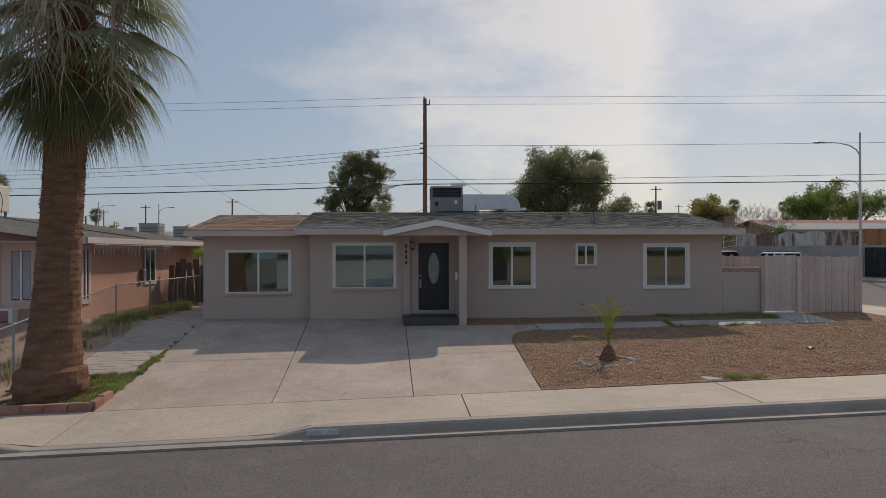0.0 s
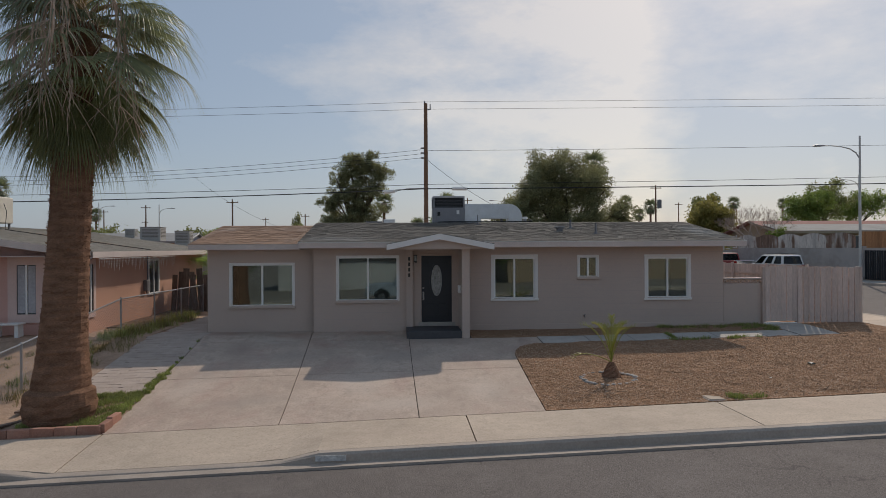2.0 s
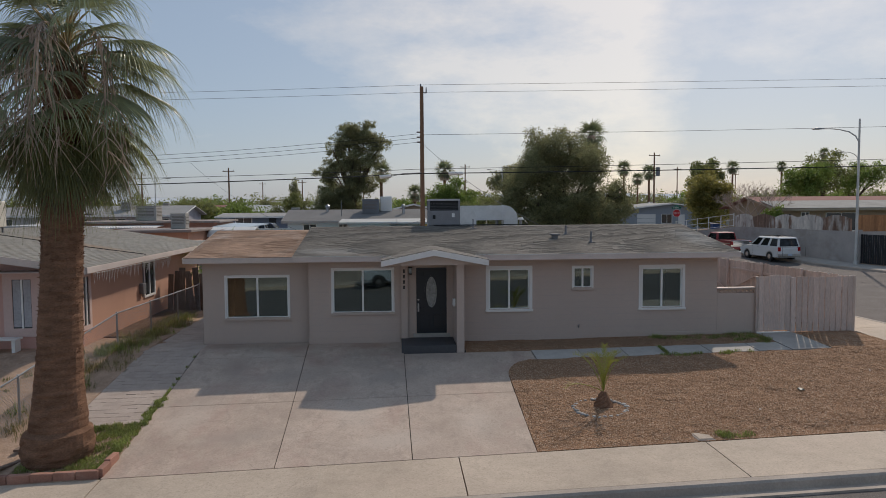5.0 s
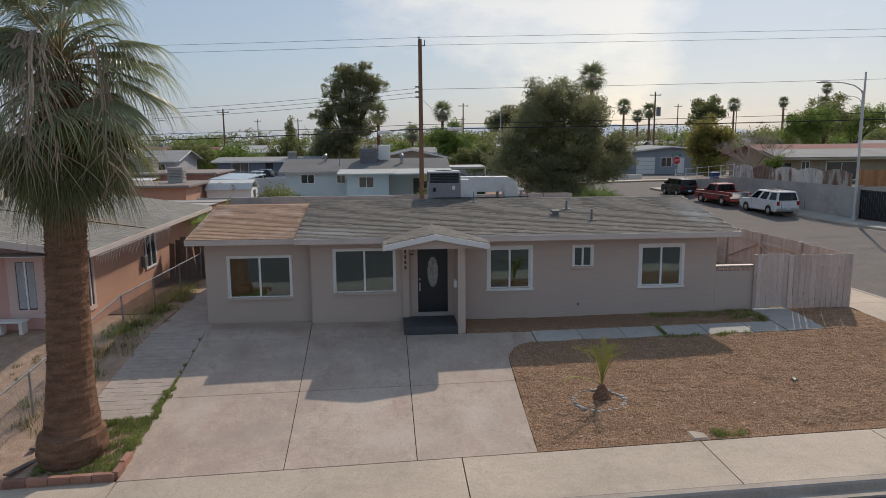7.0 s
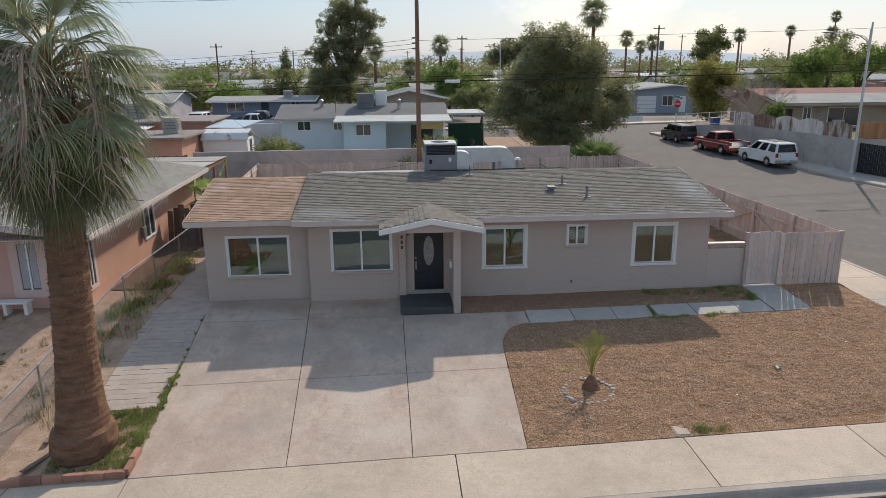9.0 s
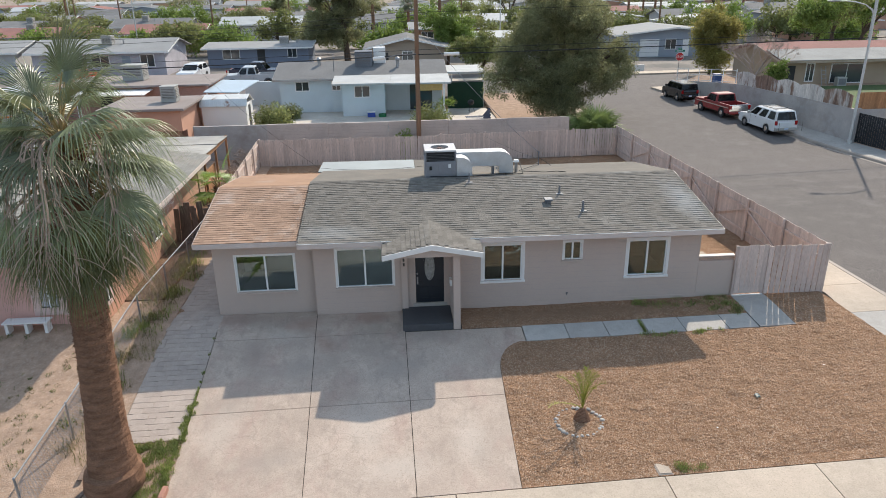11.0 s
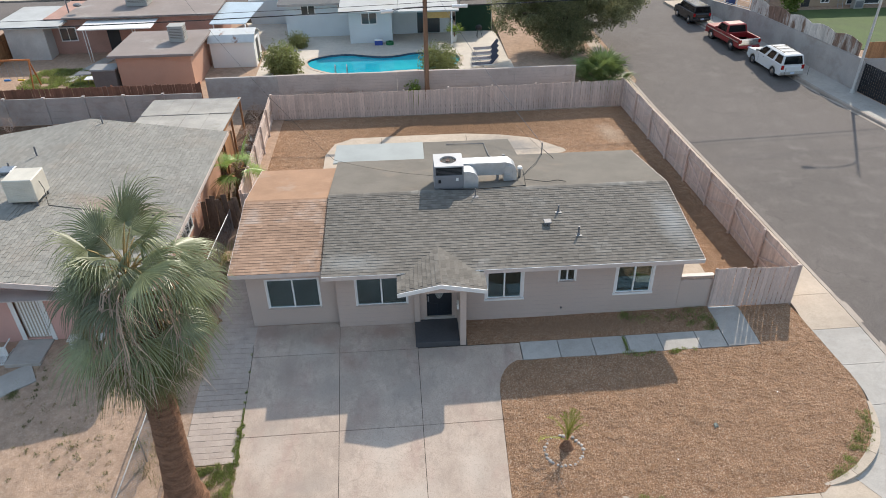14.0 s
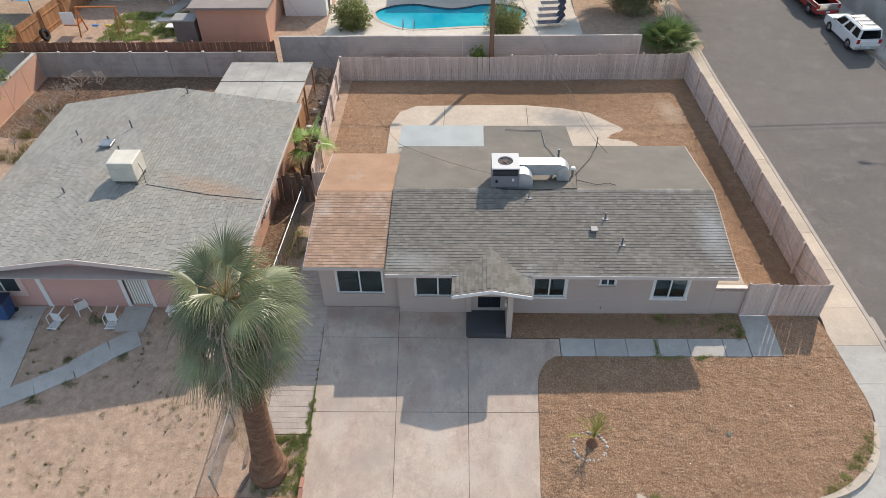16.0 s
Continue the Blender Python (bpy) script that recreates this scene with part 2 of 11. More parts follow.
def concrete(name, col, crack=0.0, crack_scale=1.1, stain=(0.3, 0.2, 0.16), stain_amount=0.35, rand=0.0, blotch=None):
    """Cast concrete with wandering cracks or stamped seams and faint stains."""
    m, nt, sh = nodes_of(name)
    geo = nt.nodes.new("ShaderNodeNewGeometry")
    vec = geo.outputs["Position"]
    nb, nf = noise_node(nt, vec, 0.45, 6, 0.65), noise_node(nt, vec, 26, 4, 0.7)
    ns = noise_node(nt, vec, 0.8, 6, 0.7)
    c = mix(nt, ramp(nt, nb, 0.3, 0.7), tuple(v * 0.86 for v in col), tuple(min(1, v * 1.1) for v in col))
    c = mix(nt, math_node(nt, "MULTIPLY", ramp(nt, ns, 0.5, 0.75), stain_amount), c, stain)
    if blotch:
        mp = nt.nodes.new("ShaderNodeMapping")
        mp.inputs["Rotation"].default_value = (0, 0, 0.6)
        mp.inputs["Scale"].default_value = (1.0, 0.45, 1.0)
        nt.links.new(vec, mp.inputs["Vector"])
        c = mix(nt, math_node(nt, "MULTIPLY", ramp(nt, noise_node(nt, mp.outputs[0], 0.9, 7, 0.66), 0.5, 0.66), 0.7), c, blotch)
        c = mix(nt, math_node(nt, "MULTIPLY", ramp(nt, noise_node(nt, mp.outputs[0], 1.7, 7, 0.7), 0.52, 0.68), 0.62), c, tuple(min(1, v * 1.17) for v in col))
        c = mix(nt, math_node(nt, "MULTIPLY", ramp(nt, noise_node(nt, mp.outputs[0], 2.6, 8, 0.74), 0.53, 0.65), 0.52), c, tuple(v * 0.68 for v in col))
    nm = noise_node(nt, vec, 3.2, 7, 0.72)
    c = mix(nt, 1.0, c, mix(nt, ramp(nt, nm, 0.3, 0.7), (0.88, 0.87, 0.86), (1.08, 1.09, 1.1)), "MULTIPLY")
    c = mix(nt, 1.0, c, mix(nt, ramp(nt, nf, 0.3, 0.7), (0.87,) * 3, (1.1,) * 3), "MULTIPLY")
    if rand:
        src = nt.nodes.new("ShaderNodeObjectInfo").outputs["Random"]
        c = mix(nt, 1.0, c, mix(nt, src, (1 - rand,) * 3, (1 + rand,) * 3), "MULTIPLY")
    height = nf
    if crack:
        warp = nt.nodes.new("ShaderNodeTexNoise")
        warp.inputs["Scale"].default_value = 1.2
        nt.links.new(vec, warp.inputs["Vector"])
        v2 = nt.nodes.new("ShaderNodeVectorMath")
        v2.operation = "MULTIPLY_ADD"
        nt.links.new(warp.outputs["Color"], v2.inputs[0])
        v2.inputs[1].default_value = (0.9, 0.9, 0.0)
        nt.links.new(vec, v2.inputs[2])
        vo = nt.nodes.new("ShaderNodeTexVoronoi")
        vo.feature = "DISTANCE_TO_EDGE"
        vo.inputs["Scale"].default_value = crack_scale
        nt.links.new(v2.outputs[0], vo.inputs["Vector"])
        line = ramp(nt, vo.outputs["Distance"], 0.0, 0.02)
        faint = ramp(nt, noise_node(nt, vec, 0.9, 3), 0.42, 0.62)
        k = math_node(nt, "MULTIPLY", math_node(nt, "MULTIPLY", math_node(nt, "SUBTRACT", 1.0, line), faint), crack)
        c = mix(nt, k, c, tuple(v * 0.55 for v in col))
    nt.links.new(c, sh.inputs["Base Color"])
    sh.inputs["Roughness"].default_value = 0.85
    sh.inputs["Specular IOR Level"].default_value = 0.35
    b = nt.nodes.new("ShaderNodeBump")
    b.inputs["Strength"].default_value, b.inputs["Distance"].default_value = 0.25, 0.006
    nt.links.new(height, b.inputs["Height"])
    nt.links.new(b.outputs[0], sh.inputs["Normal"])
    MATS[name] = m
    return m


def gravel(name, cols, scale=34.0, bump=0.9, patch=(0.3, 0.2, 0.14), patch_amount=0.5):
    """Loose decorative stone: cells of several colours with deep relief, and bare patches."""
    m, nt, sh = nodes_of(name)
    geo = nt.nodes.new("ShaderNodeNewGeometry")
    vec = geo.outputs["Position"]
    vo = nt.nodes.new("ShaderNodeTexVoronoi")
    vo.inputs["Scale"].default_value = scale
    nt.links.new(vec, vo.inputs["Vector"])
    sep = nt.nodes.new("ShaderNodeSeparateColor")
    nt.links.new(vo.outputs["Color"], sep.inputs[0])
    c = mix(nt, sep.outputs[0], cols[0], cols[1])
    c = mix(nt, ramp(nt, sep.outputs[1], 0.6, 0.9), c, cols[2])
    nb = noise_node(nt, vec, 0.55, 6, 0.7)
    c = mix(nt, math_node(nt, "MULTIPLY", ramp(nt, nb, 0.45, 0.75), patch_amount), c, patch)
    c = mix(nt, 1.0, c, mix(nt, ramp(nt, noise_node(nt, vec, 3.0, 5), 0.3, 0.7), (0.8,) * 3, (1.15,) * 3), "MULTIPLY")
    nt.links.new(c, sh.inputs["Base Color"])
    sh.inputs["Roughness"].default_value = 0.92
    sh.inputs["Specular IOR Level"].default_value = 0.05
    h = math_node(nt, "ADD", math_node(nt, "SUBTRACT", 1.0, vo.outputs["Distance"]), math_node(nt, "ADD", math_node(nt, "MULTIPLY", noise_node(nt, vec, 5.0, 5), 2.5), math_node(nt, "MULTIPLY", noise_node(nt, vec, 1.7, 4), 4.0)))
    b = nt.nodes.new("ShaderNodeBump")
    b.inputs["Strength"].default_value, b.inputs["Distance"].default_value = bump, 0.025
    nt.links.new(h, b.inputs["Height"])
    nt.links.new(b.outputs[0], sh.inputs["Normal"])
    MATS[name] = m
    return m


STUCCO = surface("facade paint", (0.53, 0.427, 0.365), 0.85, big=0.5, fine=45, vary=0.05, grain=0.06, bump=0.35, depth=0.006, stain=(0.42, 0.34, 0.31), stain_scale=0.7, stain_from=0.62, stain_to=0.9)
WHITE_TRIM = surface("white trim paint", (0.78, 0.76, 0.73), 0.55, vary=0.04, grain=0.04, fine=30, bump=0.1, depth=0.003)
VINYL = surface("white vinyl", (0.82, 0.82, 0.80), 0.35, vary=0.02, grain=0.02, bump=0.05, depth=0.002)
FASCIA = surface("fascia paint", (0.62, 0.525, 0.475), 0.6, big=1.5, vary=0.08, grain=0.08, fine=25, bump=0.15, depth=0.004)
SHINGLE = surface("grey asphalt shingles", (0.181, 0.163, 0.141), 0.95, big=0.4, fine=60, vary=0.08, grain=0.3, bump=0.5, depth=0.006, island=0.17, spec=0.25, stain=(0.26, 0.25, 0.228), stain_scale=0.3, stain_from=0.6, stain_to=0.82)
SHINGLE_PIECE = surface("grey shingle piece", (0.182, 0.164, 0.142), 0.95, big=0.4, fine=60, vary=0.12, grain=0.3, bump=0.5, depth=0.006, rand=0.17, spec=0.25, stain=(0.27, 0.26, 0.238), stain_scale=0.5, stain_from=0.52, stain_to=0.75)
RUST = surface("rusty brown shingles", (0.355, 0.228, 0.158), 0.95, big=0.8, fine=50, vary=0.14, grain=0.28, bump=0.5, depth=0.006, island=0.13, spec=0.25, stain=(0.41, 0.325, 0.27), stain_scale=0.8, stain_from=0.52, stain_to=0.76)
ROLL = surface("rolled roofing", (0.185, 0.165, 0.14), 0.95, big=0.7, fine=40, vary=0.14, grain=0.2, bump=0.3, depth=0.006, spec=0.25, stain=(0.24, 0.2, 0.16), stain_scale=0.8)
RUST_ROLL = surface("orange rolled roofing", (0.37, 0.225, 0.145), 0.95, big=0.8, fine=40, vary=0.14, grain=0.2, bump=0.3, depth=0.006, spec=0.25, stain=(0.40, 0.31, 0.25), stain_scale=0.9, stain_from=0.55, stain_to=0.8)
CONC_DRIVE = concrete("stamped driveway concrete", (0.50, 0.397, 0.325), crack=0.35, crack_scale=0.9, stain=(0.32, 0.245, 0.195), stain_amount=0.55, rand=0.05, blotch=(0.44, 0.31, 0.255))
CONC_WALK = concrete("pale sidewalk concrete", (0.52, 0.425, 0.335), crack=0.15, crack_scale=0.35, stain=(0.40, 0.30, 0.24), stain_amount=0.4, rand=0.06)
CONC_GREY = concrete("grey concrete", (0.45, 0.415, 0.375), crack=0.2, crack_scale=0.4, stain=(0.3, 0.26, 0.23), stain_amount=0.35, rand=0.07)
CURB = concrete("kerb concrete", (0.42, 0.355, 0.30), crack=0.15, crack_scale=0.8, stain=(0.13, 0.115, 0.1), stain_amount=0.5, rand=0.05)
PAVER = concrete("stone pavers", (0.46, 0.375, 0.32), stain=(0.33, 0.25, 0.2), stain_amount=0.3, rand=0.05)
JOINT = surface("dirt-filled joint", (0.075, 0.06, 0.048), 0.95, vary=0.3, grain=0.3)
SAND = surface("sandy joint fill", (0.27, 0.215, 0.17), 0.95, vary=0.15, grain=0.2)
ASPHALT = surface("weathered asphalt", (0.144, 0.125, 0.113), 0.92, big=0.12, fine=45, vary=0.16, grain=0.4, bump=0.7, depth=0.012, spec=0.3, stain=(0.195, 0.172, 0.157), stain_scale=0.9, stain_from=0.5, stain_to=0.78)
GRAVEL = gravel("tan decorative gravel", ((0.24, 0.131, 0.075), (0.355, 0.212, 0.131), (0.465, 0.327, 0.23)), 38, 0.8, (0.225, 0.130, 0.074), 0.35)
DIRT = gravel("pinkish dirt", ((0.385, 0.265, 0.19), (0.42, 0.292, 0.213), (0.46, 0.335, 0.255)), 30, 0.4, (0.47, 0.325, 0.235), 0.7)
SOIL = gravel("bare desert ground", ((0.30, 0.24, 0.19), (0.36, 0.29, 0.23), (0.4, 0.33, 0.27)), 9, 0.5, (0.26, 0.22, 0.18), 0.7)
STONE = surface("river stone", (0.42, 0.39, 0.36), 0.8, big=3, fine=30, vary=0.25, grain=0.2, rand=0.3)
BRICK = surface("red garden brick", (0.36, 0.18, 0.13), 0.9, big=2, fine=30, vary=0.2, grain=0.2, rand=0.18, stain=(0.4, 0.28, 0.22), stain_scale=2)
DOOR_PAINT = surface("dark blue-grey door paint", (0.02, 0.026, 0.034), 0.35, vary=0.1, grain=0.05, bump=0.05, depth=0.002)
DARK = surface("dark interior", (0.05, 0.05, 0.05), 0.9)
STEP_PAINT = surface("dark grey step paint", (0.075, 0.075, 0.08), 0.7, big=2, vary=0.15, grain=0.12)
FENCE_PAINT = surface("faded pink-beige fence paint", (0.58, 0.465, 0.405), 0.85, big=1.5, fine=22, vary=0.12, grain=0.16, bump=0.4, depth=0.006, rand=0.12, stain=(0.40, 0.31, 0.26), stain_scale=1.2, stain_from=0.55, stain_to=0.8, stretch=(1, 1, 0.25))
OLD_WOOD = surface("grey-brown weathered boards", (0.19, 0.135, 0.105), 0.9, big=3, fine=24, vary=0.25, grain=0.3, bump=0.6, depth=0.008, rand=0.25, stretch=(1, 1, 0.2))
CEDAR = surface("orange cedar boards", (0.38, 0.19, 0.09), 0.85, big=2, fine=24, vary=0.2, grain=0.25, bump=0.4, depth=0.006, rand=0.18, stretch=(1, 1, 0.2))
WORN_WOOD = surface("peeling white picket boards", (0.58, 0.53, 0.48), 0.85, big=2.5, fine=20, vary=0.2, grain=0.2, bump=0.5, rand=0.12, stain=(0.22, 0.13, 0.09), stain_scale=2.2, stain_from=0.5, stain_to=0.62, stretch=(1, 1, 0.25))
BLOCK = surface("painted block wall", (0.47, 0.40, 0.36), 0.9, big=0.8, fine=30, vary=0.12, grain=0.14, bump=0.4, stain=(0.3, 0.24, 0.21), stain_scale=0.6, stain_from=0.55, stain_to=0.75)
BLOCK_GREY = surface("grey block wall", (0.41, 0.375, 0.35), 0.9, big=0.8, fine=30, vary=0.12, grain=0.14, bump=0.4, stain=(0.29, 0.245, 0.215), stain_scale=0.6, stain_from=0.48, stain_to=0.7)
STEEL = surface("galvanised steel", (0.36, 0.37, 0.385), 0.4, metal=0.85, big=3, fine=20, vary=0.16, grain=0.12, bump=0.05)
DULL_STEEL = surface("dull grey metal", (0.2, 0.2, 0.21), 0.6, metal=0.4, big=3, vary=0.15, grain=0.12, bump=0.05)
AC_PAINT = surface("grey enamel", (0.255, 0.25, 0.26), 0.5, metal=0.1, big=2, vary=0.08, grain=0.06, bump=0.05)
BEIGE_METAL = surface("cream painted metal", (0.62, 0.57, 0.48), 0.5, big=2, vary=0.08, grain=0.06, bump=0.05, stain=(0.4, 0.3, 0.22), stain_scale=1.5, stain_from=0.62, stain_to=0.85)
BLACK = surface("black rubber and plastic", (0.02, 0.02, 0.021), 0.6, vary=0.1, grain=0.1)
CABLE = surface("black cable", (0.018, 0.018, 0.02), 0.6, vary=0, grain=0, bump=0)
POLE_WOOD = surface("brown utility pole wood", (0.20, 0.115, 0.07), 0.85, big=2, fine=18, vary=0.2, grain=0.25, bump=0.5, stretch=(1, 1, 0.08))
PINK = surface("salmon pink stucco", (0.62, 0.365, 0.31), 0.88, big=0.6, fine=45, vary=0.06, grain=0.08, bump=0.4, depth=0.006)
SALMON = surface("orange-pink stucco", (0.55, 0.31, 0.22), 0.88, big=0.6, fine=45, vary=0.07, grain=0.08, bump=0.4, depth=0.006)
NB_ROOF = surface("pale grey shingles", (0.277, 0.265, 0.238), 0.95, big=0.5, fine=60, vary=0.1, grain=0.22, bump=0.5, island=0.11, spec=0.25, stain=(0.30, 0.265, 0.225), stain_scale=0.45, stain_from=0.5, stain_to=0.8)
TRUNK = surface("fibrous palm trunk", (0.225, 0.125, 0.08), 0.95, big=2.5, fine=26, vary=0.3, grain=0.4, bump=0.9, depth=0.02, spec=0.1, stretch=(1, 1, 3.2))
BARK = surface("rough tree bark", (0.11, 0.08, 0.06), 0.95, big=3, fine=22, vary=0.25, grain=0.3, bump=0.8, depth=0.02, spec=0.1)
FROND = surface("palm frond green", (0.235, 0.26, 0.135), 0.4, big=1.2, fine=12, vary=0.3, grain=0.15, bump=0, rand=0.35, spec=0.8, trans=0.38)
FROND_OLD = surface("older yellowing palm frond", (0.195, 0.205, 0.082), 0.32, big=1.2, fine=12, vary=0.3, grain=0.2, bump=0, rand=0.25, spec=0.5, trans=0.42, stain=(0.34, 0.29, 0.13), stain_scale=2.2, stain_from=0.60, stain_to=0.75)
FROND_DRY = surface("dead palm frond", (0.50, 0.37, 0.285), 0.85, big=1.5, fine=14, vary=0.25, grain=0.2, bump=0, rand=0.2, trans=0.2)
PETIOLE = surface("palm leaf stalk", (0.33, 0.235, 0.10), 0.6, vary=0.25, grain=0.15, bump=0)
LEAF_PINE = surface("dark conifer needles", (0.255, 0.255, 0.13), 0.7, big=0.5, fine=6, vary=0.3, grain=0.3, bump=0, island=0.35, spec=0.4, trans=0.5)
LEAF_GREEN = surface("fresh green leaves", (0.21, 0.28, 0.07), 0.55, big=0.5, fine=6, vary=0.3, grain=0.25, bump=0, island=0.35, spec=0.3, trans=0.45)
LEAF_OLIVE = surface("olive green leaves", (0.225, 0.24, 0.09), 0.6, big=0.5, fine=6, vary=0.3, grain=0.25, bump=0, island=0.35, spec=0.3, trans=0.45)
TWIG = surface("bare pinkish twigs", (0.40, 0.315, 0.265), 0.9, vary=0.25, grain=0.2, bump=0)
GRASS = surface("grass and weeds", (0.27, 0.31, 0.095), 0.7, big=1.5, fine=10, vary=0.35, grain=0.2, bump=0, island=0.3, trans=0.4)
DRY_GRASS = surface("dry weeds", (0.26, 0.22, 0.10), 0.8, big=1.5, fine=10, vary=0.3, grain=0.2, bump=0, island=0.3, trans=0.2)
PANE = glass("window glass", (0.62, 0.68, 0.68))


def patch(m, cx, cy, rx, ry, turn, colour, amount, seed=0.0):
    """A ragged patch of colour in its own shape, lying at (cx, cy) on a surface."""
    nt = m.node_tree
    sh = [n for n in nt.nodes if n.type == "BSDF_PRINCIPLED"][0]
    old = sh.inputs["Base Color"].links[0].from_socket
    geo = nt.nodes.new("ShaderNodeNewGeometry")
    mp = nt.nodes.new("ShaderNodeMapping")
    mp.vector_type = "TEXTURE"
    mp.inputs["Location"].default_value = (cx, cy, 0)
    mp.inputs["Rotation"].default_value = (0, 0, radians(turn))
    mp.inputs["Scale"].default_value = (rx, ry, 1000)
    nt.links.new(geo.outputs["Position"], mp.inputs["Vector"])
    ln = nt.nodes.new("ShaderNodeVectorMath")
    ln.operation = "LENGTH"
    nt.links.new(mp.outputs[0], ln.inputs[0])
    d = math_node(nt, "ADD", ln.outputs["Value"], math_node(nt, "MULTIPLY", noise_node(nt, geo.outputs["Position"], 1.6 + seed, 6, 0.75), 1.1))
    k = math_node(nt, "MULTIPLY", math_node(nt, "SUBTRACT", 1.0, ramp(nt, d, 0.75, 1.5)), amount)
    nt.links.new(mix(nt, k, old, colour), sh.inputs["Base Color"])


patch(NB_ROOF, -11.0, 25.6, 2.9, 0.9, -10, (0.33, 0.235, 0.17), 0.75)
for i, (cx, cy, rx, ry, tn) in enumerate(((-4.6, 20.7, 1.1, 0.5, 0), (-2.6, 20.2, 0.9, 0.6, 20), (-1.9, 19.1, 0.5, 0.9, 20), (-3.9, 18.6, 0.5, 1.2, 15), (-0.4, 20.4, 0.8, 0.5, 0))):
    patch(CONC_DRIVE, cx, cy, rx, ry, tn, (0.37, 0.235, 0.18) if i % 3 else (0.32, 0.24, 0.20), 0.55, 0.1 * i)
for i, (cx, cy, rx, ry, tn) in enumerate(((-2.6, 17.9, 1.6, 0.7, 10), (-4.2, 16.4, 0.8, 0.9, 0), (0.3, 17.6, 1.4, 0.7, 30), (1.6, 19.2, 1.3, 0.5, -10), (-2.9, 14.2, 1.4, 0.5, 5))):
    patch(CONC_DRIVE, cx, cy, rx, ry, tn, (0.36, 0.30, 0.255), 0.5, 0.9 + 0.2 * i)
for i, (cx, cy, rx, ry, tn) in enumerate(((-4.3, 15.4, 0.7, 1.2, 0), (-0.6, 15.2, 0.8, 1.3, 20), (-3.2, 19.6, 0.9, 0.5, -15), (2.1, 14.4, 0.6, 1.2, 0), (0.3, 13.6, 1.3, 0.6, 10))):
    patch(CONC_DRIVE, cx, cy, rx, ry, tn, (0.56, 0.48, 0.41), 0.45, 0.8 + 0.17 * i)
for m_ in (SHINGLE, SHINGLE_PIECE):
    patch(m_, 10.4, 22.4, 0.8, 2.0, 0, (0.34, 0.345, 0.335), 0.6, 1.0)
    patch(m_, -1.6, 20.9, 1.6, 0.6, 0, (0.34, 0.34, 0.325), 0.5, 1.3)
patch(RUST, -5.55, 22.6, 0.5, 1.9, 0, (0.46, 0.385, 0.335), 0.65, 2.0)
patch(RUST, -3.0, 22.4, 0.35, 2.0, 0, (0.46, 0.385, 0.335), 0.5, 1.7)


def cracks(m, scale, colour, amount, width=0.012, seed=0.0):
    """Fine wandering cracks, broken off here and there."""
    nt = m.node_tree
    sh = [n for n in nt.nodes if n.type == "BSDF_PRINCIPLED"][0]
    old = sh.inputs["Base Color"].links[0].from_socket
    geo = nt.nodes.new("ShaderNodeNewGeometry")
    warp = nt.nodes.new("ShaderNodeTexNoise")
    warp.inputs["Scale"].default_value, warp.inputs["Detail"].default_value = 1.7, 6
    nt.links.new(geo.outputs["Position"], warp.inputs["Vector"])
    v = nt.nodes.new("ShaderNodeVectorMath")
    v.operation = "MULTIPLY_ADD"
    nt.links.new(warp.outputs["Color"], v.inputs[0])
    v.inputs[1].default_value = (1.1, 1.1, 0.0)
    nt.links.new(geo.outputs["Position"], v.inputs[2])
    vo = nt.nodes.new("ShaderNodeTexVoronoi")
    vo.feature = "DISTANCE_TO_EDGE"
    vo.inputs["Scale"].default_value = scale
    nt.links.new(v.outputs[0], vo.inputs["Vector"])
    some = ramp(nt, noise_node(nt, geo.outputs["Position"], 0.5 + seed, 3), 0.48, 0.6)
    k = math_node(nt, "MULTIPLY", math_node(nt, "MULTIPLY", math_node(nt, "SUBTRACT", 1.0, ramp(nt, vo.outputs["Distance"], 0.0, width)), some), amount)
    nt.links.new(mix(nt, k, old, colour), sh.inputs["Base Color"])


def flecks(m, scale, colour, amount, share):
    """Scattered pale chips in the surface."""
    nt = m.node_tree
    sh = [n for n in nt.nodes if n.type == "BSDF_PRINCIPLED"][0]
    old = sh.inputs["Base Color"].links[0].from_socket
    geo = nt.nodes.new("ShaderNodeNewGeometry")
    vo = nt.nodes.new("ShaderNodeTexVoronoi")
    vo.inputs["Scale"].default_value = scale
    nt.links.new(geo.outputs["Position"], vo.inputs["Vector"])
    sep = nt.nodes.new("ShaderNodeSeparateColor")
    nt.links.new(vo.outputs["Color"], sep.inputs[0])
    k = math_node(nt, "MULTIPLY", math_node(nt, "GREATER_THAN", sep.outputs[0], 1 - share), amount)
    nt.links.new(mix(nt, k, old, colour), sh.inputs["Base Color"])


flecks(ASPHALT, 85, (0.26, 0.225, 0.215), 0.5, 0.14)
flecks(ASPHALT, 70, (0.08, 0.067, 0.064), 0.5, 0.16)
cracks(ASPHALT, 0.45, (0.07, 0.06, 0.056), 0.7, 0.008)
cracks(ASPHALT, 1.3, (0.085, 0.073, 0.07), 0.5, 0.012, 0.4)
cracks(CONC_DRIVE, 0.7, (0.2, 0.155, 0.12), 0.28, 0.008, 0.9)
flecks(CONC_DRIVE, 42, (0.33, 0.25, 0.205), 0.4, 0.08)
cracks(CONC_WALK, 0.22, (0.2, 0.155, 0.12), 0.25, 0.003, 0.2)
flecks(CONC_WALK, 38, (0.36, 0.28, 0.225), 0.4, 0.08)
flecks(DIRT, 16, (0.54, 0.42, 0.33), 0.35, 0.03)
flecks(DIRT, 14, (0.30, 0.19, 0.13), 0.4, 0.04)
flecks(STUCCO, 55, (0.44, 0.36, 0.335), 0.5, 0.12)
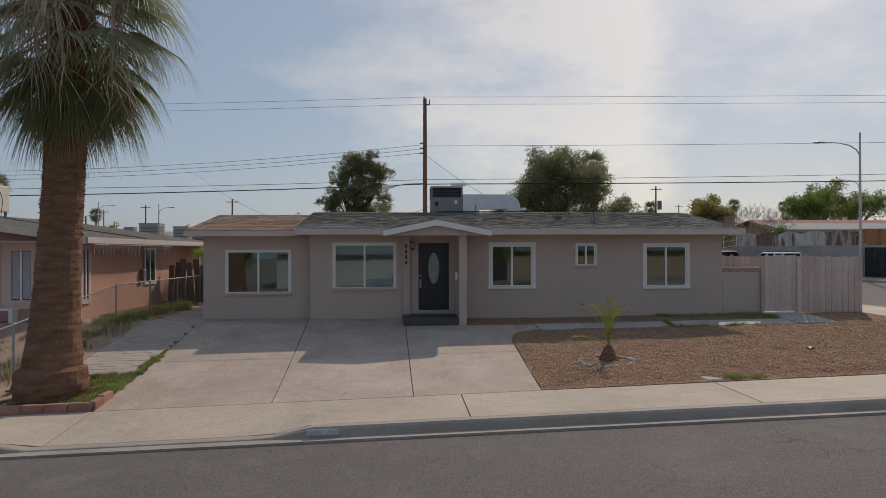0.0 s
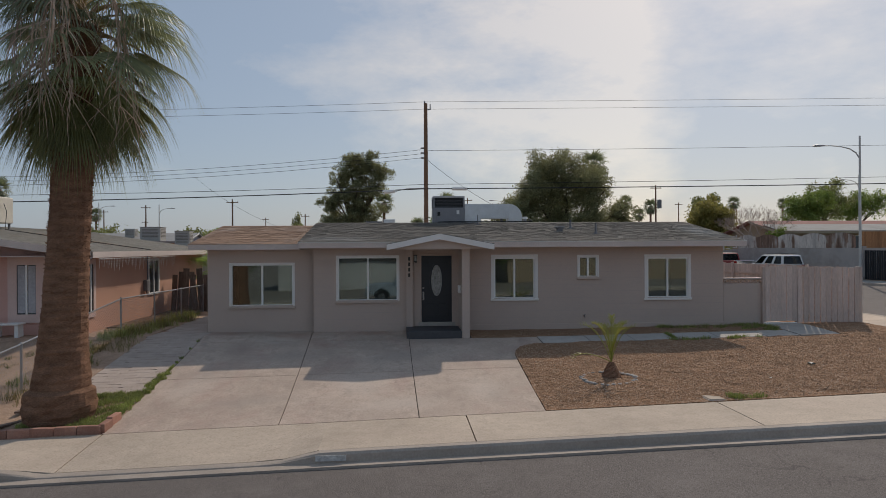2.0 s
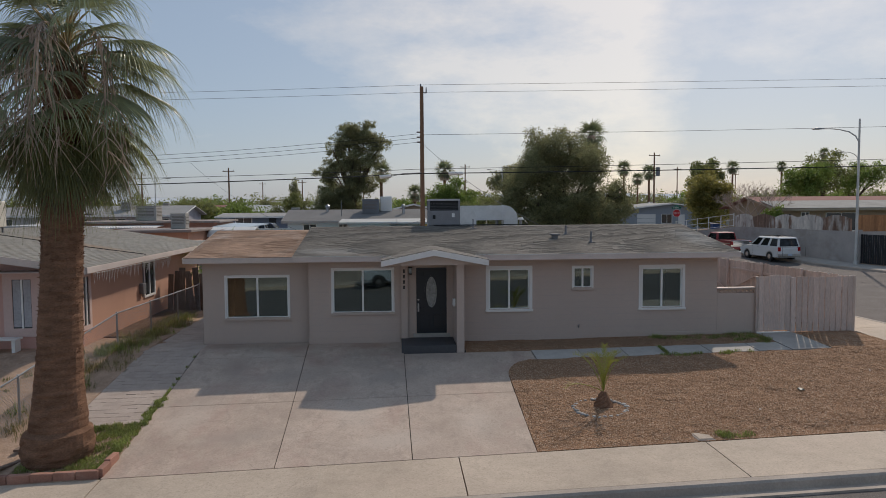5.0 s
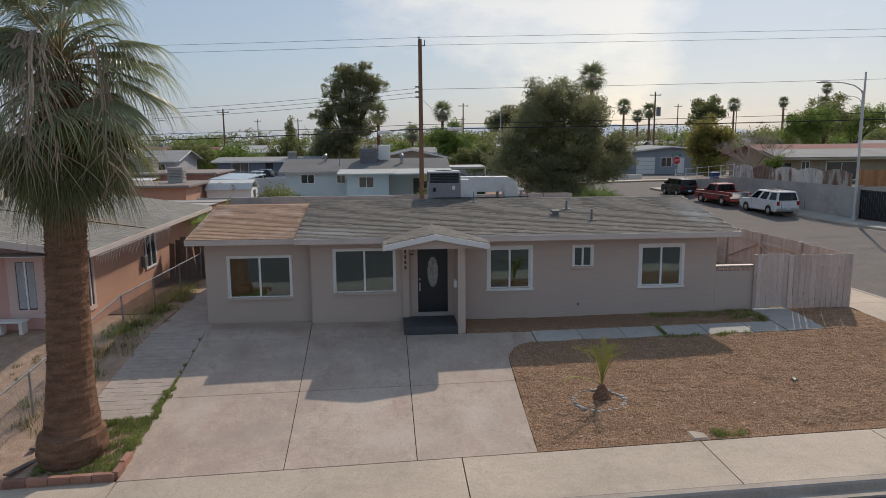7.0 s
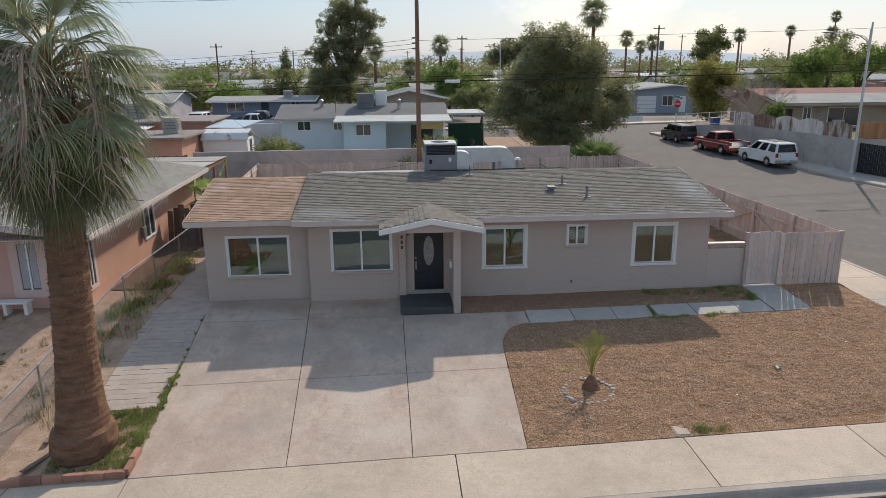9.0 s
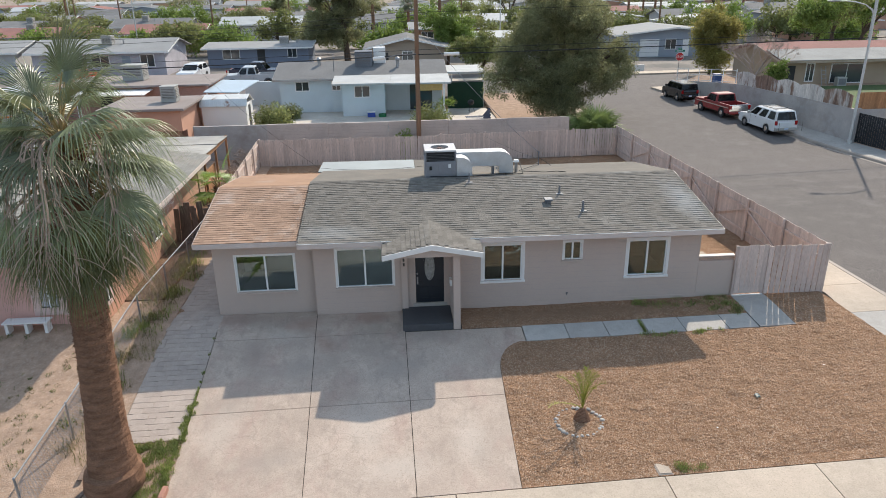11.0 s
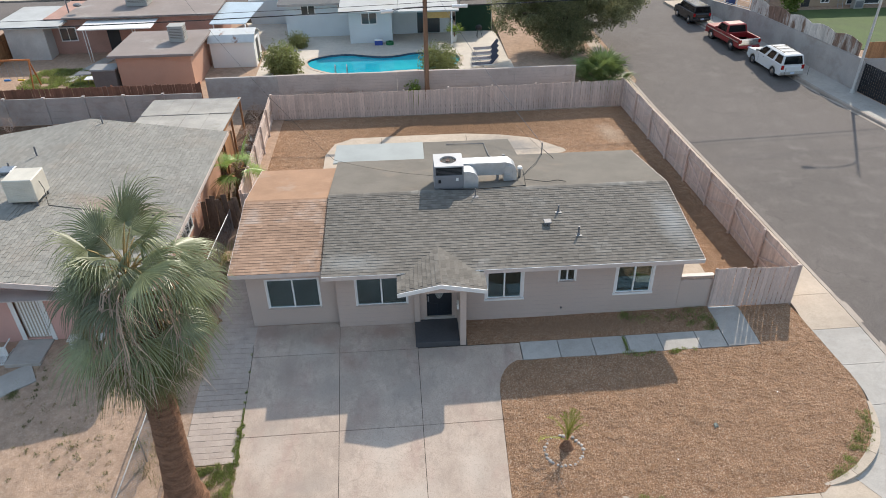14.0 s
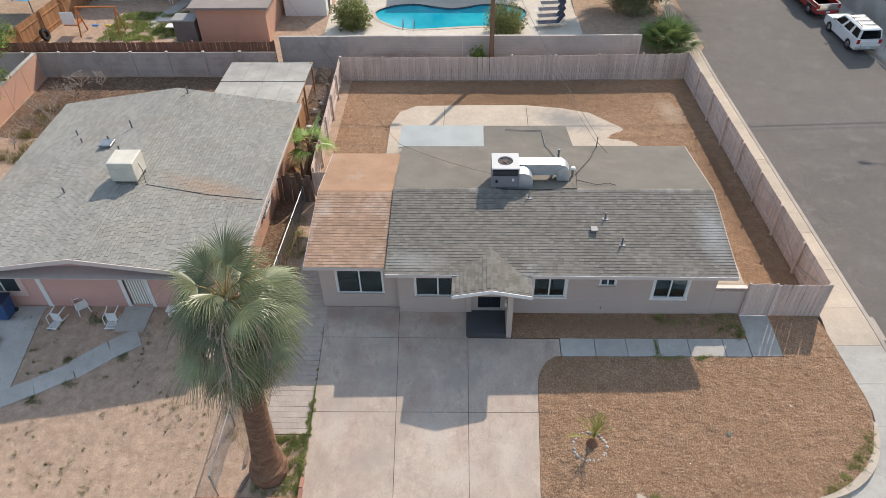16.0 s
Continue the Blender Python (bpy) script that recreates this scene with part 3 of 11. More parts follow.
# water spilt on the back patio and the darker brown earth beside it
patch(CONC_WALK, 6.2, 36.1, 2.6, 1.4, -22, (0.235, 0.22, 0.205), 0.85, 0.6)
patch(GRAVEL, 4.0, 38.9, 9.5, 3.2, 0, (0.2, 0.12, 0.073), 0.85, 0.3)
# a darker brown strip along the side fence
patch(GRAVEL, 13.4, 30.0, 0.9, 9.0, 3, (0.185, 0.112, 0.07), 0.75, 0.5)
# sunlight on the far right corner, put into the gravel colour
patch(GRAVEL, 12.3, 37.0, 0.9, 1.9, 10, (0.44, 0.335, 0.25), 0.75, 0.7)
# an even brown band along the bed at the house wall
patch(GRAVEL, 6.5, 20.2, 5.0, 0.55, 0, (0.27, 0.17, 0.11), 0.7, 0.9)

# ---------- daylight ----------
SUN = Vector((1.87, 3.55, 3.15)).normalized()
world = bpy.data.worlds.new("hazy sky")
scene.world = world
world.use_nodes = True
wt = world.node_tree
wt.nodes.clear()
w_out = wt.nodes.new("ShaderNodeOutputWorld")
w_bg = wt.nodes.new("ShaderNodeBackground")
w_sky = wt.nodes.new("ShaderNodeTexSky")
w_sky.sky_type = "NISHITA"
w_sky.sun_disc = False
w_sky.sun_elevation = math.asin(SUN.z)
w_sky.sun_rotation = math.atan2(SUN.x, SUN.y)
w_sky.air_density, w_sky.dust_density, w_sky.ozone_density = 1.0, 1.3, 1.5
w_co = wt.nodes.new("ShaderNodeTexCoord")
w_map = wt.nodes.new("ShaderNodeMapping")
w_map.inputs["Scale"].default_value = (1.0, 1.0, 2.4)
w_map.inputs["Rotation"].default_value = (0.0, 0.25, 0.4)
wt.links.new(w_co.outputs["Generated"], w_map.inputs["Vector"])
w_n1 = noise_node(wt, w_map.outputs[0], 1.9, 7, 0.6)
w_n2 = noise_node(wt, w_map.outputs[0], 9.0, 8, 0.68)
w_dot = wt.nodes.new("ShaderNodeVectorMath")
w_dot.operation = "DOT_PRODUCT"
wt.links.new(w_co.outputs["Generated"], w_dot.inputs[0])
w_dot.inputs[1].default_value = SUN
# thin cloud shines more towards the sun
w_glow = math_node(wt, "MULTIPLY", math_node(wt, "MAXIMUM", math_node(wt, "SUBTRACT", w_dot.outputs["Value"], 0.82), -0.08), 0.7)
# a bank of brighter cloud with a crisp edge below the sun
w_sep = wt.nodes.new("ShaderNodeSeparateXYZ")
wt.links.new(w_co.outputs["Generated"], w_sep.inputs[0])
w_az = math_node(wt, "ARCTAN2", w_sep.outputs["X"], w_sep.outputs["Y"])
w_wob = math_node(wt, "ADD", math_node(wt, "MULTIPLY", math_node(wt, "SUBTRACT", w_n1, 0.5), 0.35), math_node(wt, "MULTIPLY", math_node(wt, "SUBTRACT", w_n2, 0.5), 0.16))
w_edge = math_node(wt, "ADD", w_az, w_wob)
w_bank = math_node(wt, "MULTIPLY", ramp(wt, w_edge, 0.04, 0.30), math_node(wt, "SUBTRACT", 1.0, ramp(wt, w_edge, 0.335, 0.385)))
w_mask = ramp(wt, math_node(wt, "ADD", math_node(wt, "ADD", w_glow, math_node(wt, "MULTIPLY", w_bank, 0.20)), math_node(wt, "ADD", math_node(wt, "MULTIPLY", w_n1, 0.72), math_node(wt, "MULTIPLY", w_n2, 0.28))), 0.50, 0.73)
# thin high haze and cloud flatten the clear sky's light
w_haze = mix(wt, math_node(wt, "MULTIPLY", w_mask, 0.85), (1.42, 2.0, 2.82), (3.75, 3.72, 3.66))
w_flat = mix(wt, 0.79, w_sky.outputs[0], w_haze)
wt.links.new(w_flat, w_bg.inputs["Color"])
w_bg.inputs["Strength"].default_value = 0.15
wt.links.new(w_bg.outputs[0], w_out.inputs["Surface"])

sun = new("sun", bpy.data.lights.new("sun", "SUN"))
sun.data.energy, sun.data.angle, sun.data.color = 2.25, radians(0.8), (1.0, 0.93, 0.84)
sun.matrix_world = look(SUN * 60, (0, 0, 0))

# ---------- lie of the land ----------
def level(x, y):
    """Height of yards and pavements."""
    low = -0.66 + 0.033 * max(-14, min(17, x))
    if y < 12.6:
        return low
    high = 0.1 * max(0, min(1, (x - 5) / 8)) + 0.02 * max(0, min(14, x - 15))
    u = min(1, (y - 12.6) / 7.6)
    return low + (high - low) * u ** 1.2 + 0.03 * max(0, min(25, y - 41))


def steps(a, b, n):
    return [a + (b - a) * i / n for i in range(n + 1)]


def street_x(y):
    """Near kerb of the side street."""
    return 17.0 - 0.042 * (y - 19)


def far_x(y):
    """Far kerb of the side street."""
    return 28.0 - 0.165 * max(0, y - 36)


def bed(x, y):
    u = max(0, min(1, (y - 8) / 14))
    return -1.75 + 1.35 * u if y < 45 else -0.4 + 0.006 * min(60, y - 45)


gx = [-900, -500, -250, -120, -70] + steps(-45, 70, 23) + [100, 160, 300, 600, 950]
gy = [-300, -120, -60, -30, -15] + steps(-6, 78, 28) + [95, 120, 160, 240, 400, 700, 1200]
solid("ground", Mesh().sheet(gx, gy, bed), SOIL, "bare tan desert ground reaching the horizon", "ground")

# ---------- streets ----------
road = Mesh().sheet(steps(-60, 60, 60), steps(-2.0, 10.46, 8), lambda x, y: level(x, 5) - 0.15 - 0.012 * abs(y - 4.6) * 0.5, 0.3)
solid("road_front", road, ASPHALT, "worn grey asphalt residential street with fine cracks", "road")
ARC = (11.9, 15.6, 4.95)


def road_z(x, y):
    return level(x, y) - 0.15


def side_row(y):
    lo = street_x(y) if y > 17.5 else ARC[0] + math.sqrt(max(0, ARC[2] ** 2 - (min(y, ARC[1]) - ARC[1]) ** 2))
    return steps(lo - 0.1, far_x(y) + 0.1, 12)


solid("road_side", Mesh().sheet(side_row, steps(10.47, 62.5, 40), road_z, 0.3), ASPHALT, "grey asphalt side street with tar lines", "road")
solid("road_cross", Mesh().sheet(steps(-70, 90, 40), steps(62.51, 70.5, 4), road_z, 0.3), ASPHALT, "grey asphalt cross street", "road")
TAR = surface("tar seal", (0.112, 0.097, 0.092), 0.85, vary=0.15, grain=0.1)
rs = random.Random(4)
tar = Mesh()
for yy, x0, x1 in ((33.5, 16.0, 26.6), (50.0, 16.2, 24.0)):
    for xa, xb in zip(steps(x0, x1, 9), steps(x0, x1, 9)[1:]):
        k = 0.12 * math.sin(xa * 1.7)
        tar.add([(xa, yy + k, road_z(xa, yy) + 0.005), (xb, yy + 0.12 * math.sin(xb * 1.7), road_z(xb, yy) + 0.005), (xb, yy + 0.05 + 0.12 * math.sin(xb * 1.7), road_z(xb, yy) + 0.005), (xa, yy + 0.05 + k, road_z(xa, yy) + 0.005)], [(0, 1, 2, 3)])
solid("road_tar_line", tar, TAR, "tar-filled joint across the side street", "road joint")

# ---------- kerbs and pavements ----------
def apron(x):
    """1 where the kerb is lowered for the driveway, 0 elsewhere."""
    if x < -6.0 or x > -0.95:
        return 0.0
    if x < -5.2:
        return (x + 6.0) / 0.8
    if x > -1.6:
        return (-0.95 - x) / 0.65
    return 1.0


def corner_dip(q):
    """Fall of the pavement to the ramp at the street corner, by the angle round its centre."""
    g = math.degrees(q)
    return 0.14 * max(0.0, min(1.0, (g + 82) / 22, (-8 - g) / 22))


def kerb_run(path, name, mat_):
    """A rounded kerb with its gutter along (x, y, side) points; side points towards the road."""
    mb = Mesh()
    prof = ((-0.18, 0.0), (-0.03, 0.0), (0.01, -0.035), (0.03, -0.15), (0.24, -0.146), (0.25, -0.3), (-0.18, -0.3))
    rows = []
    for x, y, sx, sy in path:
        h = 1 - 0.86 * apron(x) if x < ARC[0] else 1 - corner_dip(math.atan2(y - ARC[1], x - ARC[0])) / 0.15 if y < ARC[1] else 1.0
        z = level(x, max(y, 5))
        rows.append([(x + sx * a, y + sy * a, z + (-0.15 + (b + 0.15) * h if b > -0.2 else b)) for a, b in prof])
    n = len(prof)
    vs = [p for r in rows for p in r]
    fs = [(k * n + i, k * n + (i + 1) % n, (k + 1) * n + (i + 1) % n, (k + 1) * n + i) for k in range(len(rows) - 1) for i in range(n)]
    fs += [tuple(range(n))[::-1], tuple(range((len(rows) - 1) * n, len(rows) * n))]
    return mb.add(vs, fs)


kerb_path = [(x, 10.65, 0, -1) for x in steps(-40, ARC[0], 170)]
for g_ in steps(-90, 0, 16)[1:]:
    a = radians(g_)
    kerb_path.append((ARC[0] + ARC[2] * math.cos(a), ARC[1] + ARC[2] * math.sin(a), math.cos(a), math.sin(a)))
for y in steps(17.5, 60, 40):
    kerb_path.append((street_x(y), y, 1, 0))
kerb = solid("kerb", Mesh().box(-3, 10.9, -1.0, -2.9, 11.0, -0.95), CURB, "grey concrete kerb with gutter, lowered at the driveway", "kerb")
cut = list(range(0, len(kerb_path) - 1, 14))
for i in cut:
    seg = kerb_path[i:i + 15]
    if len(seg) > 1:
        part("kerb_stone", kerb_run(seg, "kerb_stone", CURB), CURB, kerb)
bar = Mesh().box(-0.98, 10.598, -0.80, -0.5, 10.606, -0.71)
part("kerb_painted_panel", bar, surface("faded white road paint", (0.55, 0.54, 0.52), 0.8, vary=0.2, grain=0.3), kerb, "faded white painted panel")
solid("kerb_far", kerb_run([(far_x(y), y, -1, 0) for y in steps(14, 60, 44)], "kerb_far", CURB), CURB, "grey kerb across the side street", "kerb")
solid("pavement_far", Mesh().sheet(lambda y: [far_x(y) + 0.18, far_x(y) + 1.1, far_x(y) + 2.1], steps(14, 61, 40), lambda x, y: level(x, y), 0.2), CONC_GREY, "narrow concrete pavement along the block wall", "pavement")

pav = solid("pavement", Mesh().sheet(steps(-40, 11.9, 52), [10.8, 12.6], lambda x, y: level(x, y) - 0.15, 0.1), JOINT, "pale concrete pavement of cast slabs", "pavement")


def walk_z(x, y):
    d = 0.0
    if y < 12.7:
        d = apron(x) * 0.13 * max(0, 1 - (y - 10.8) / 1.75)
    return level(x, y) - d


for a, b in zip([-40, -33, -26, -19, -12.5, -7.4, -5.05, 1.58, 6.4, 9.95], [-33, -26, -19, -12.5, -7.4, -5.05, 1.58, 6.4, 9.95, 11.9]):
    mb = Mesh().sheet(steps(a + 0.011, b - 0.011, max(4, int((b - a) * 2))), steps(10.84, 12.6, 4), walk_z, 0.12)
    part("slab", mb, CONC_WALK, pav)
for k, (a, b) in enumerate(((-90, -62), (-62, -34), (-34, 0))):
    gs = steps(radians(a) + 0.002, radians(b) - 0.002, 8)
    mb = Mesh()
    rows = []
    for q in gs:
        du = 0.7 * math.cos(q) - 1.15 * math.sin(q)
        r0 = -du + math.sqrt(du * du - 1.8125 + 4.07 ** 2)
        rows.append([(ARC[0] + r * math.cos(q), ARC[1] + r * math.sin(q), corner_dip(q)) for r in steps(r0, 4.76, 3)])
    vs = [(x, y, level(x, y) - d) for r in rows for x, y, d in r]
    vs += [(x, y, z - 0.12) for x, y, z in vs]
    n = len(rows) * 4
    fs = [(i * 4 + j, i * 4 + j + 1, i * 4 + j + 5, i * 4 + j + 4) for i in range(8) for j in range(3)]
    fs += [(i * 4 + 3, n + i * 4 + 3, n + i * 4 + 7, i * 4 + 7) for i in range(8)] + [(i * 4, i * 4 + 4, n + i * 4 + 4, n + i * 4) for i in range(8)]
    part("slab", mb.add(vs, fs), CONC_GREY if k else CONC_WALK, pav)
ys = [15.6, 17.4, 19.2, 21.2, 23.5, 26, 29, 32, 35, 38, 41, 44, 48, 52, 56, 60]
for k, (a, b) in enumerate(zip(ys, ys[1:])):
    mb = Mesh().sheet(lambda y: steps((15.23 - 0.1 * max(0, y - 16.75) - (0.1 if y < 16 else 0) if y < 20.5 else 14.98 - 0.045 * (y - 20.5)) if y < 42 else 14.6, street_x(y) - 0.2, 2), steps(a + 0.008, b - 0.008, 3), level, 0.12)
    part("slab", mb, CONC_GREY if k < 2 else CONC_WALK, pav)

# ---------- front yard ----------
def yard_left(y):
    """Edge of the gravel against the driveway, curving into the front walk."""
    if y < 17.2:
        return 3.1 + 0.043 * (y - 12.6)
    if y < 18.66:
        t = (y - 17.2) / 1.46
        return 3.3 + 1.0 * (1 - math.sqrt(max(0, 1 - t * t)))
    return 4.3


YARD_ARC = (11.2, 16.75, 4.02)


def yard_right(y):
    """Edge of the gravel round the street corner and up the side street."""
    if y < 12.95:
        return 12.05 + 1.35 * (y - 12.61)
    if y < YARD_ARC[1]:
        return YARD_ARC[0] + math.sqrt(max(0, YARD_ARC[2] ** 2 - (YARD_ARC[1] - y) ** 2))
    return YARD_ARC[0] + YARD_ARC[2] - 0.1 * (y - YARD_ARC[1])


lump = lambda x, y: 0.035 * noise.noise(Vector((x * 0.8, y * 0.8, 3))) + 0.02 * noise.noise(Vector((x * 2.3, y * 3.6, 7))) + 0.016 * noise.noise(Vector((x * 6, y * 8, 1)))
pebble = lambda x, y: 0.014 * noise.noise(Vector((x * 17, y * 17, 2))) + 0.008 * noise.noise(Vector((x * 31, y * 31, 5)))
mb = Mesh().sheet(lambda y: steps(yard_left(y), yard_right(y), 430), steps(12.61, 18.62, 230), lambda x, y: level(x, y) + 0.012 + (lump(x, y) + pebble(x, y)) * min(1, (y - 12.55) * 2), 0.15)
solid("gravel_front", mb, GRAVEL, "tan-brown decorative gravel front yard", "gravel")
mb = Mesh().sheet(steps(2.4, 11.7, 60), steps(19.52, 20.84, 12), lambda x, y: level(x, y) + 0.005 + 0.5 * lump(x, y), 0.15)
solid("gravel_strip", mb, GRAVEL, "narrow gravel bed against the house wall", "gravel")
mb = Mesh().sheet(lambda y: steps(12.85 if y > 18.6 else 11.7, yard_right(y), 22), steps(18.63, 20.75, 16), lambda x, y: level(x, y) + 0.01 + lump(x, y), 0.15)
solid("gravel_gate", mb, GRAVEL, "tan gravel before the wooden gate", "gravel")
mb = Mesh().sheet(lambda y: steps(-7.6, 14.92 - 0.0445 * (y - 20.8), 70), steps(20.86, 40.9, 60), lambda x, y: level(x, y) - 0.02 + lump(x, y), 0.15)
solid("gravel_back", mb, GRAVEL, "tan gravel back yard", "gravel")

arc_at = lambda a, r: (YARD_ARC[0] + r * math.sin(radians(a)), YARD_ARC[1] - r * math.cos(radians(a)))
x_, y_ = arc_at(45, 4.1)
edging = solid("yard_edging", Mesh().box(x_ - 0.05, y_ - 0.05, level(x_, y_) - 0.3, x_ + 0.05, y_ + 0.05, level(x_, y_) - 0.1), CONC_GREY, "low curved concrete edging round the gravel at the street corner", "edging")
arc_a = steps(14, 76, 4)
for a0, a1 in zip(arc_a, arc_a[1:]):
    rows = []
    for g_ in steps(a0 + 0.08, a1 - 0.08, 6):
        w_ = 0.05 + 0.22 * math.sin(math.pi * (g_ - 10) / 72)
        (xa, ya), (xb, yb) = arc_at(g_, 3.99), arc_at(g_, 3.99 + w_)
        rows.append([(xa, ya, level(xa, ya) + 0.025), (xb, yb, level(xb, yb) + 0.012), (xb, yb, level(xb, yb) - 0.35), (xa, ya, level(xa, ya) - 0.35)])
    fs = [(k * 4 + i, k * 4 + (i + 1) % 4, (k + 1) * 4 + (i + 1) % 4, (k + 1) * 4 + i) for k in range(6) for i in range(4)] + [(3, 2, 1, 0), (24, 25, 26, 27)]
    part("edging_block", Mesh().add([p for r in rows for p in r], fs), CONC_WALK, edging)

drive = solid("driveway", Mesh().sheet(steps(-5.3, 3.0, 8), steps(12.62, 20.8, 8), lambda x, y: level(x, y) - 0.018, 0.05), JOINT, "pinkish stamped concrete driveway with dark joints and stains", "driveway")
g0 = 0.0095
ends = [12.62, 16.12, 19.47, 20.84]
lefts = lambda y: -5.08 - 0.035 * (y - 12.6) if y < 20 else -5.36
cols = [(lefts, lambda y: -1.9 - 0.045 * (y - 12.6)), (lambda y: -1.9 - 0.045 * (y - 12.6), lambda y: 0.7 - 0.015 * (y - 12.6)), (lambda y: 0.7 - 0.015 * (y - 12.6), lambda y: yard_left(y) if y < 18.66 else 2.35 + (18.66 < y) * 0)]
for ci, (xa, xb) in enumerate(cols):
    for a, b in zip(ends, ends[1:]):
        if ci == 2 and a > 19:
            continue
        if ci == 2 and a > 16:
            def row(y, xa=xa):
                e = yard_left(min(y, 18.6)) if y < 18.64 else 4.28
                return steps(xa(y) + g0, e - g0, 12)
            mb = Mesh().sheet(row, steps(a + g0, 18.62, 14) + [18.645, 19.0, b - 0.0], level, 0.12)
        else:
            bb = 20.84 if b > 20 else b
            if ci == 0 and b > 20:
                bb = 21.1
            mb = Mesh().sheet(lambda y, xa=xa, xb=xb: steps(xa(y) + g0, xb(y) - g0, 8), steps(a + g0, bb - g0, 8), level, 0.12)
        part("slab", mb, CONC_DRIVE, drive)

walkway = solid("front_walk", Mesh().sheet(steps(4.3, 12.8, 12), [18.66, 19.5], lambda x, y: level(x, y) - 0.06, 0.05), CURB, "pale concrete front walk of square slabs", "walkway")
for a, b in zip([4.29, 5.65, 6.9, 8.15, 9.33, 10.7], [5.65, 6.9, 8.15, 9.33, 10.7, 11.66]):
    part("slab", Mesh().sheet(steps(a + 0.012, b - 0.012, 3), steps(18.64, 19.5, 3), lambda x, y: level(x, y) + 0.012, 0.12), CONC_GREY, walkway)
part("slab", Mesh().sheet(steps(11.69, 12.84, 3), steps(18.66, 20.7, 4), lambda x, y: level(x, y) + 0.016, 0.12), CONC_GREY, walkway)

# pavers beside the house
strip = solid("paver_path", Mesh().sheet(steps(-7.0, -5.4, 4), steps(15.2, 27.5, 12), lambda x, y: level(x, y) - 0.010, 0.1), SAND, "weathered stone pavers beside the driveway", "paver path")
sizes = {}
rp = random.Random(11)
y = 15.2
row_i = 0
while y < 27.3:
    h = 0.225
    x = lefts(min(y, 19.9)) - 0.012
    left_end = -6.98
    while x > left_end + 0.05:
        w = rp.choice((0.225, 0.225, 0.34, 0.45))
        w = min(w, x - left_end)
        if w < 0.12:
            break
        key = round(w, 2)
        if key not in sizes:
            sizes[key] = data_of("paver", Mesh().box(-key / 2 + 0.003, -h / 2 + 0.003, -0.06, key / 2 - 0.003, h / 2 - 0.003, 0.0, 0.003), PAVER)
        cy = y + h / 2
        slope = (level(x, cy + 0.1) - level(x, cy - 0.1)) / 0.2
        piece("paver", sizes[key], strip, (x - w / 2, cy, level(x, cy) + rp.uniform(-0.003, 0.006)), (math.atan(slope), rp.uniform(-0.008, 0.008), rp.uniform(-0.01, 0.01)))
        x -= w
    y += h
    row_i += 1

# back patio
mb = Mesh()
out = []
for x, y in ((-3.96, 33.0), (-3.98, 35.6), (-3.55, 37.0), (-2.6, 37.7), (0.9, 37.8), (3.9, 37.8), (6.0, 37.45), (7.6, 36.9), (9.2, 35.3), (9.9, 33.2), (9.9, 29.2), (-3.9, 29.2)):
    out.append((x, y))
mb.prism(out[::-1], -0.1, 0.045)
patio = solid("back_patio", mb, CONC_WALK, "pale rounded concrete patio behind the house", "patio")
for x in (-0.9, 3.95):
    part("joint", Mesh().box(x - 0.012, 29.3, 0.044, x + 0.012, 37.6, 0.049), DARK, patio)

# neighbouring yards
mb = Mesh().sheet(steps(-45, -6.95, 60), steps(12.62, 42.6, 60), lambda x, y: level(x, y) + lump(x, y), 0.2)
solid("dirt_yard", mb, DIRT, "bare pinkish dirt yard with sparse weeds", "yard")
mb = Mesh().sheet(steps(-6.97, -5.12, 6), steps(12.62, 15.17, 8), lambda x, y: level(x, y) - 0.005 + 0.5 * lump(x, y), 0.2)
solid("palm_bed", mb, DIRT, "small earth bed round the palm trunk", "bed")
mb = Mesh().sheet(lambda y: steps(-45, -9.75 if y < 53.5 else -9.75 - 0.38 * (y - 53.5), 34), steps(42.61, 62.4, 24), lambda x, y: level(x, y) + lump(x, y) - 0.01, 0.2)
solid("dirt_lot", mb, DIRT, "dirt yards behind the concrete wall", "yard")
mb = Mesh().sheet(steps(8.2, 14.0, 6), steps(42.61, 62.4, 24), lambda x, y: level(x, y) + 0.02 + lump(x, y), 0.2)
solid("dirt_lot_tree", mb, DIRT, "bare dirt under the big tree", "yard")
mb = Mesh().sheet(lambda y: steps(14.0, street_x(y) - 0.3 if y < 45 else street_x(y) + 0.3, 4), steps(42.0, 62.4, 20), lambda x, y: level(x, y) - 0.012, 0.2)
solid("verge", mb, DIRT, "dirt verge below the big tree", "verge")
mb = Mesh().sheet(lambda y: steps(far_x(y) + 2.0, 75, 20), steps(8, 62.4, 30), lambda x, y: level(x, y) + (0.9 if x > far_x(y) + 3.5 else 0.0), 0.2)
solid("raised_lot", mb, DIRT, "raised yard behind the retaining wall", "yard")

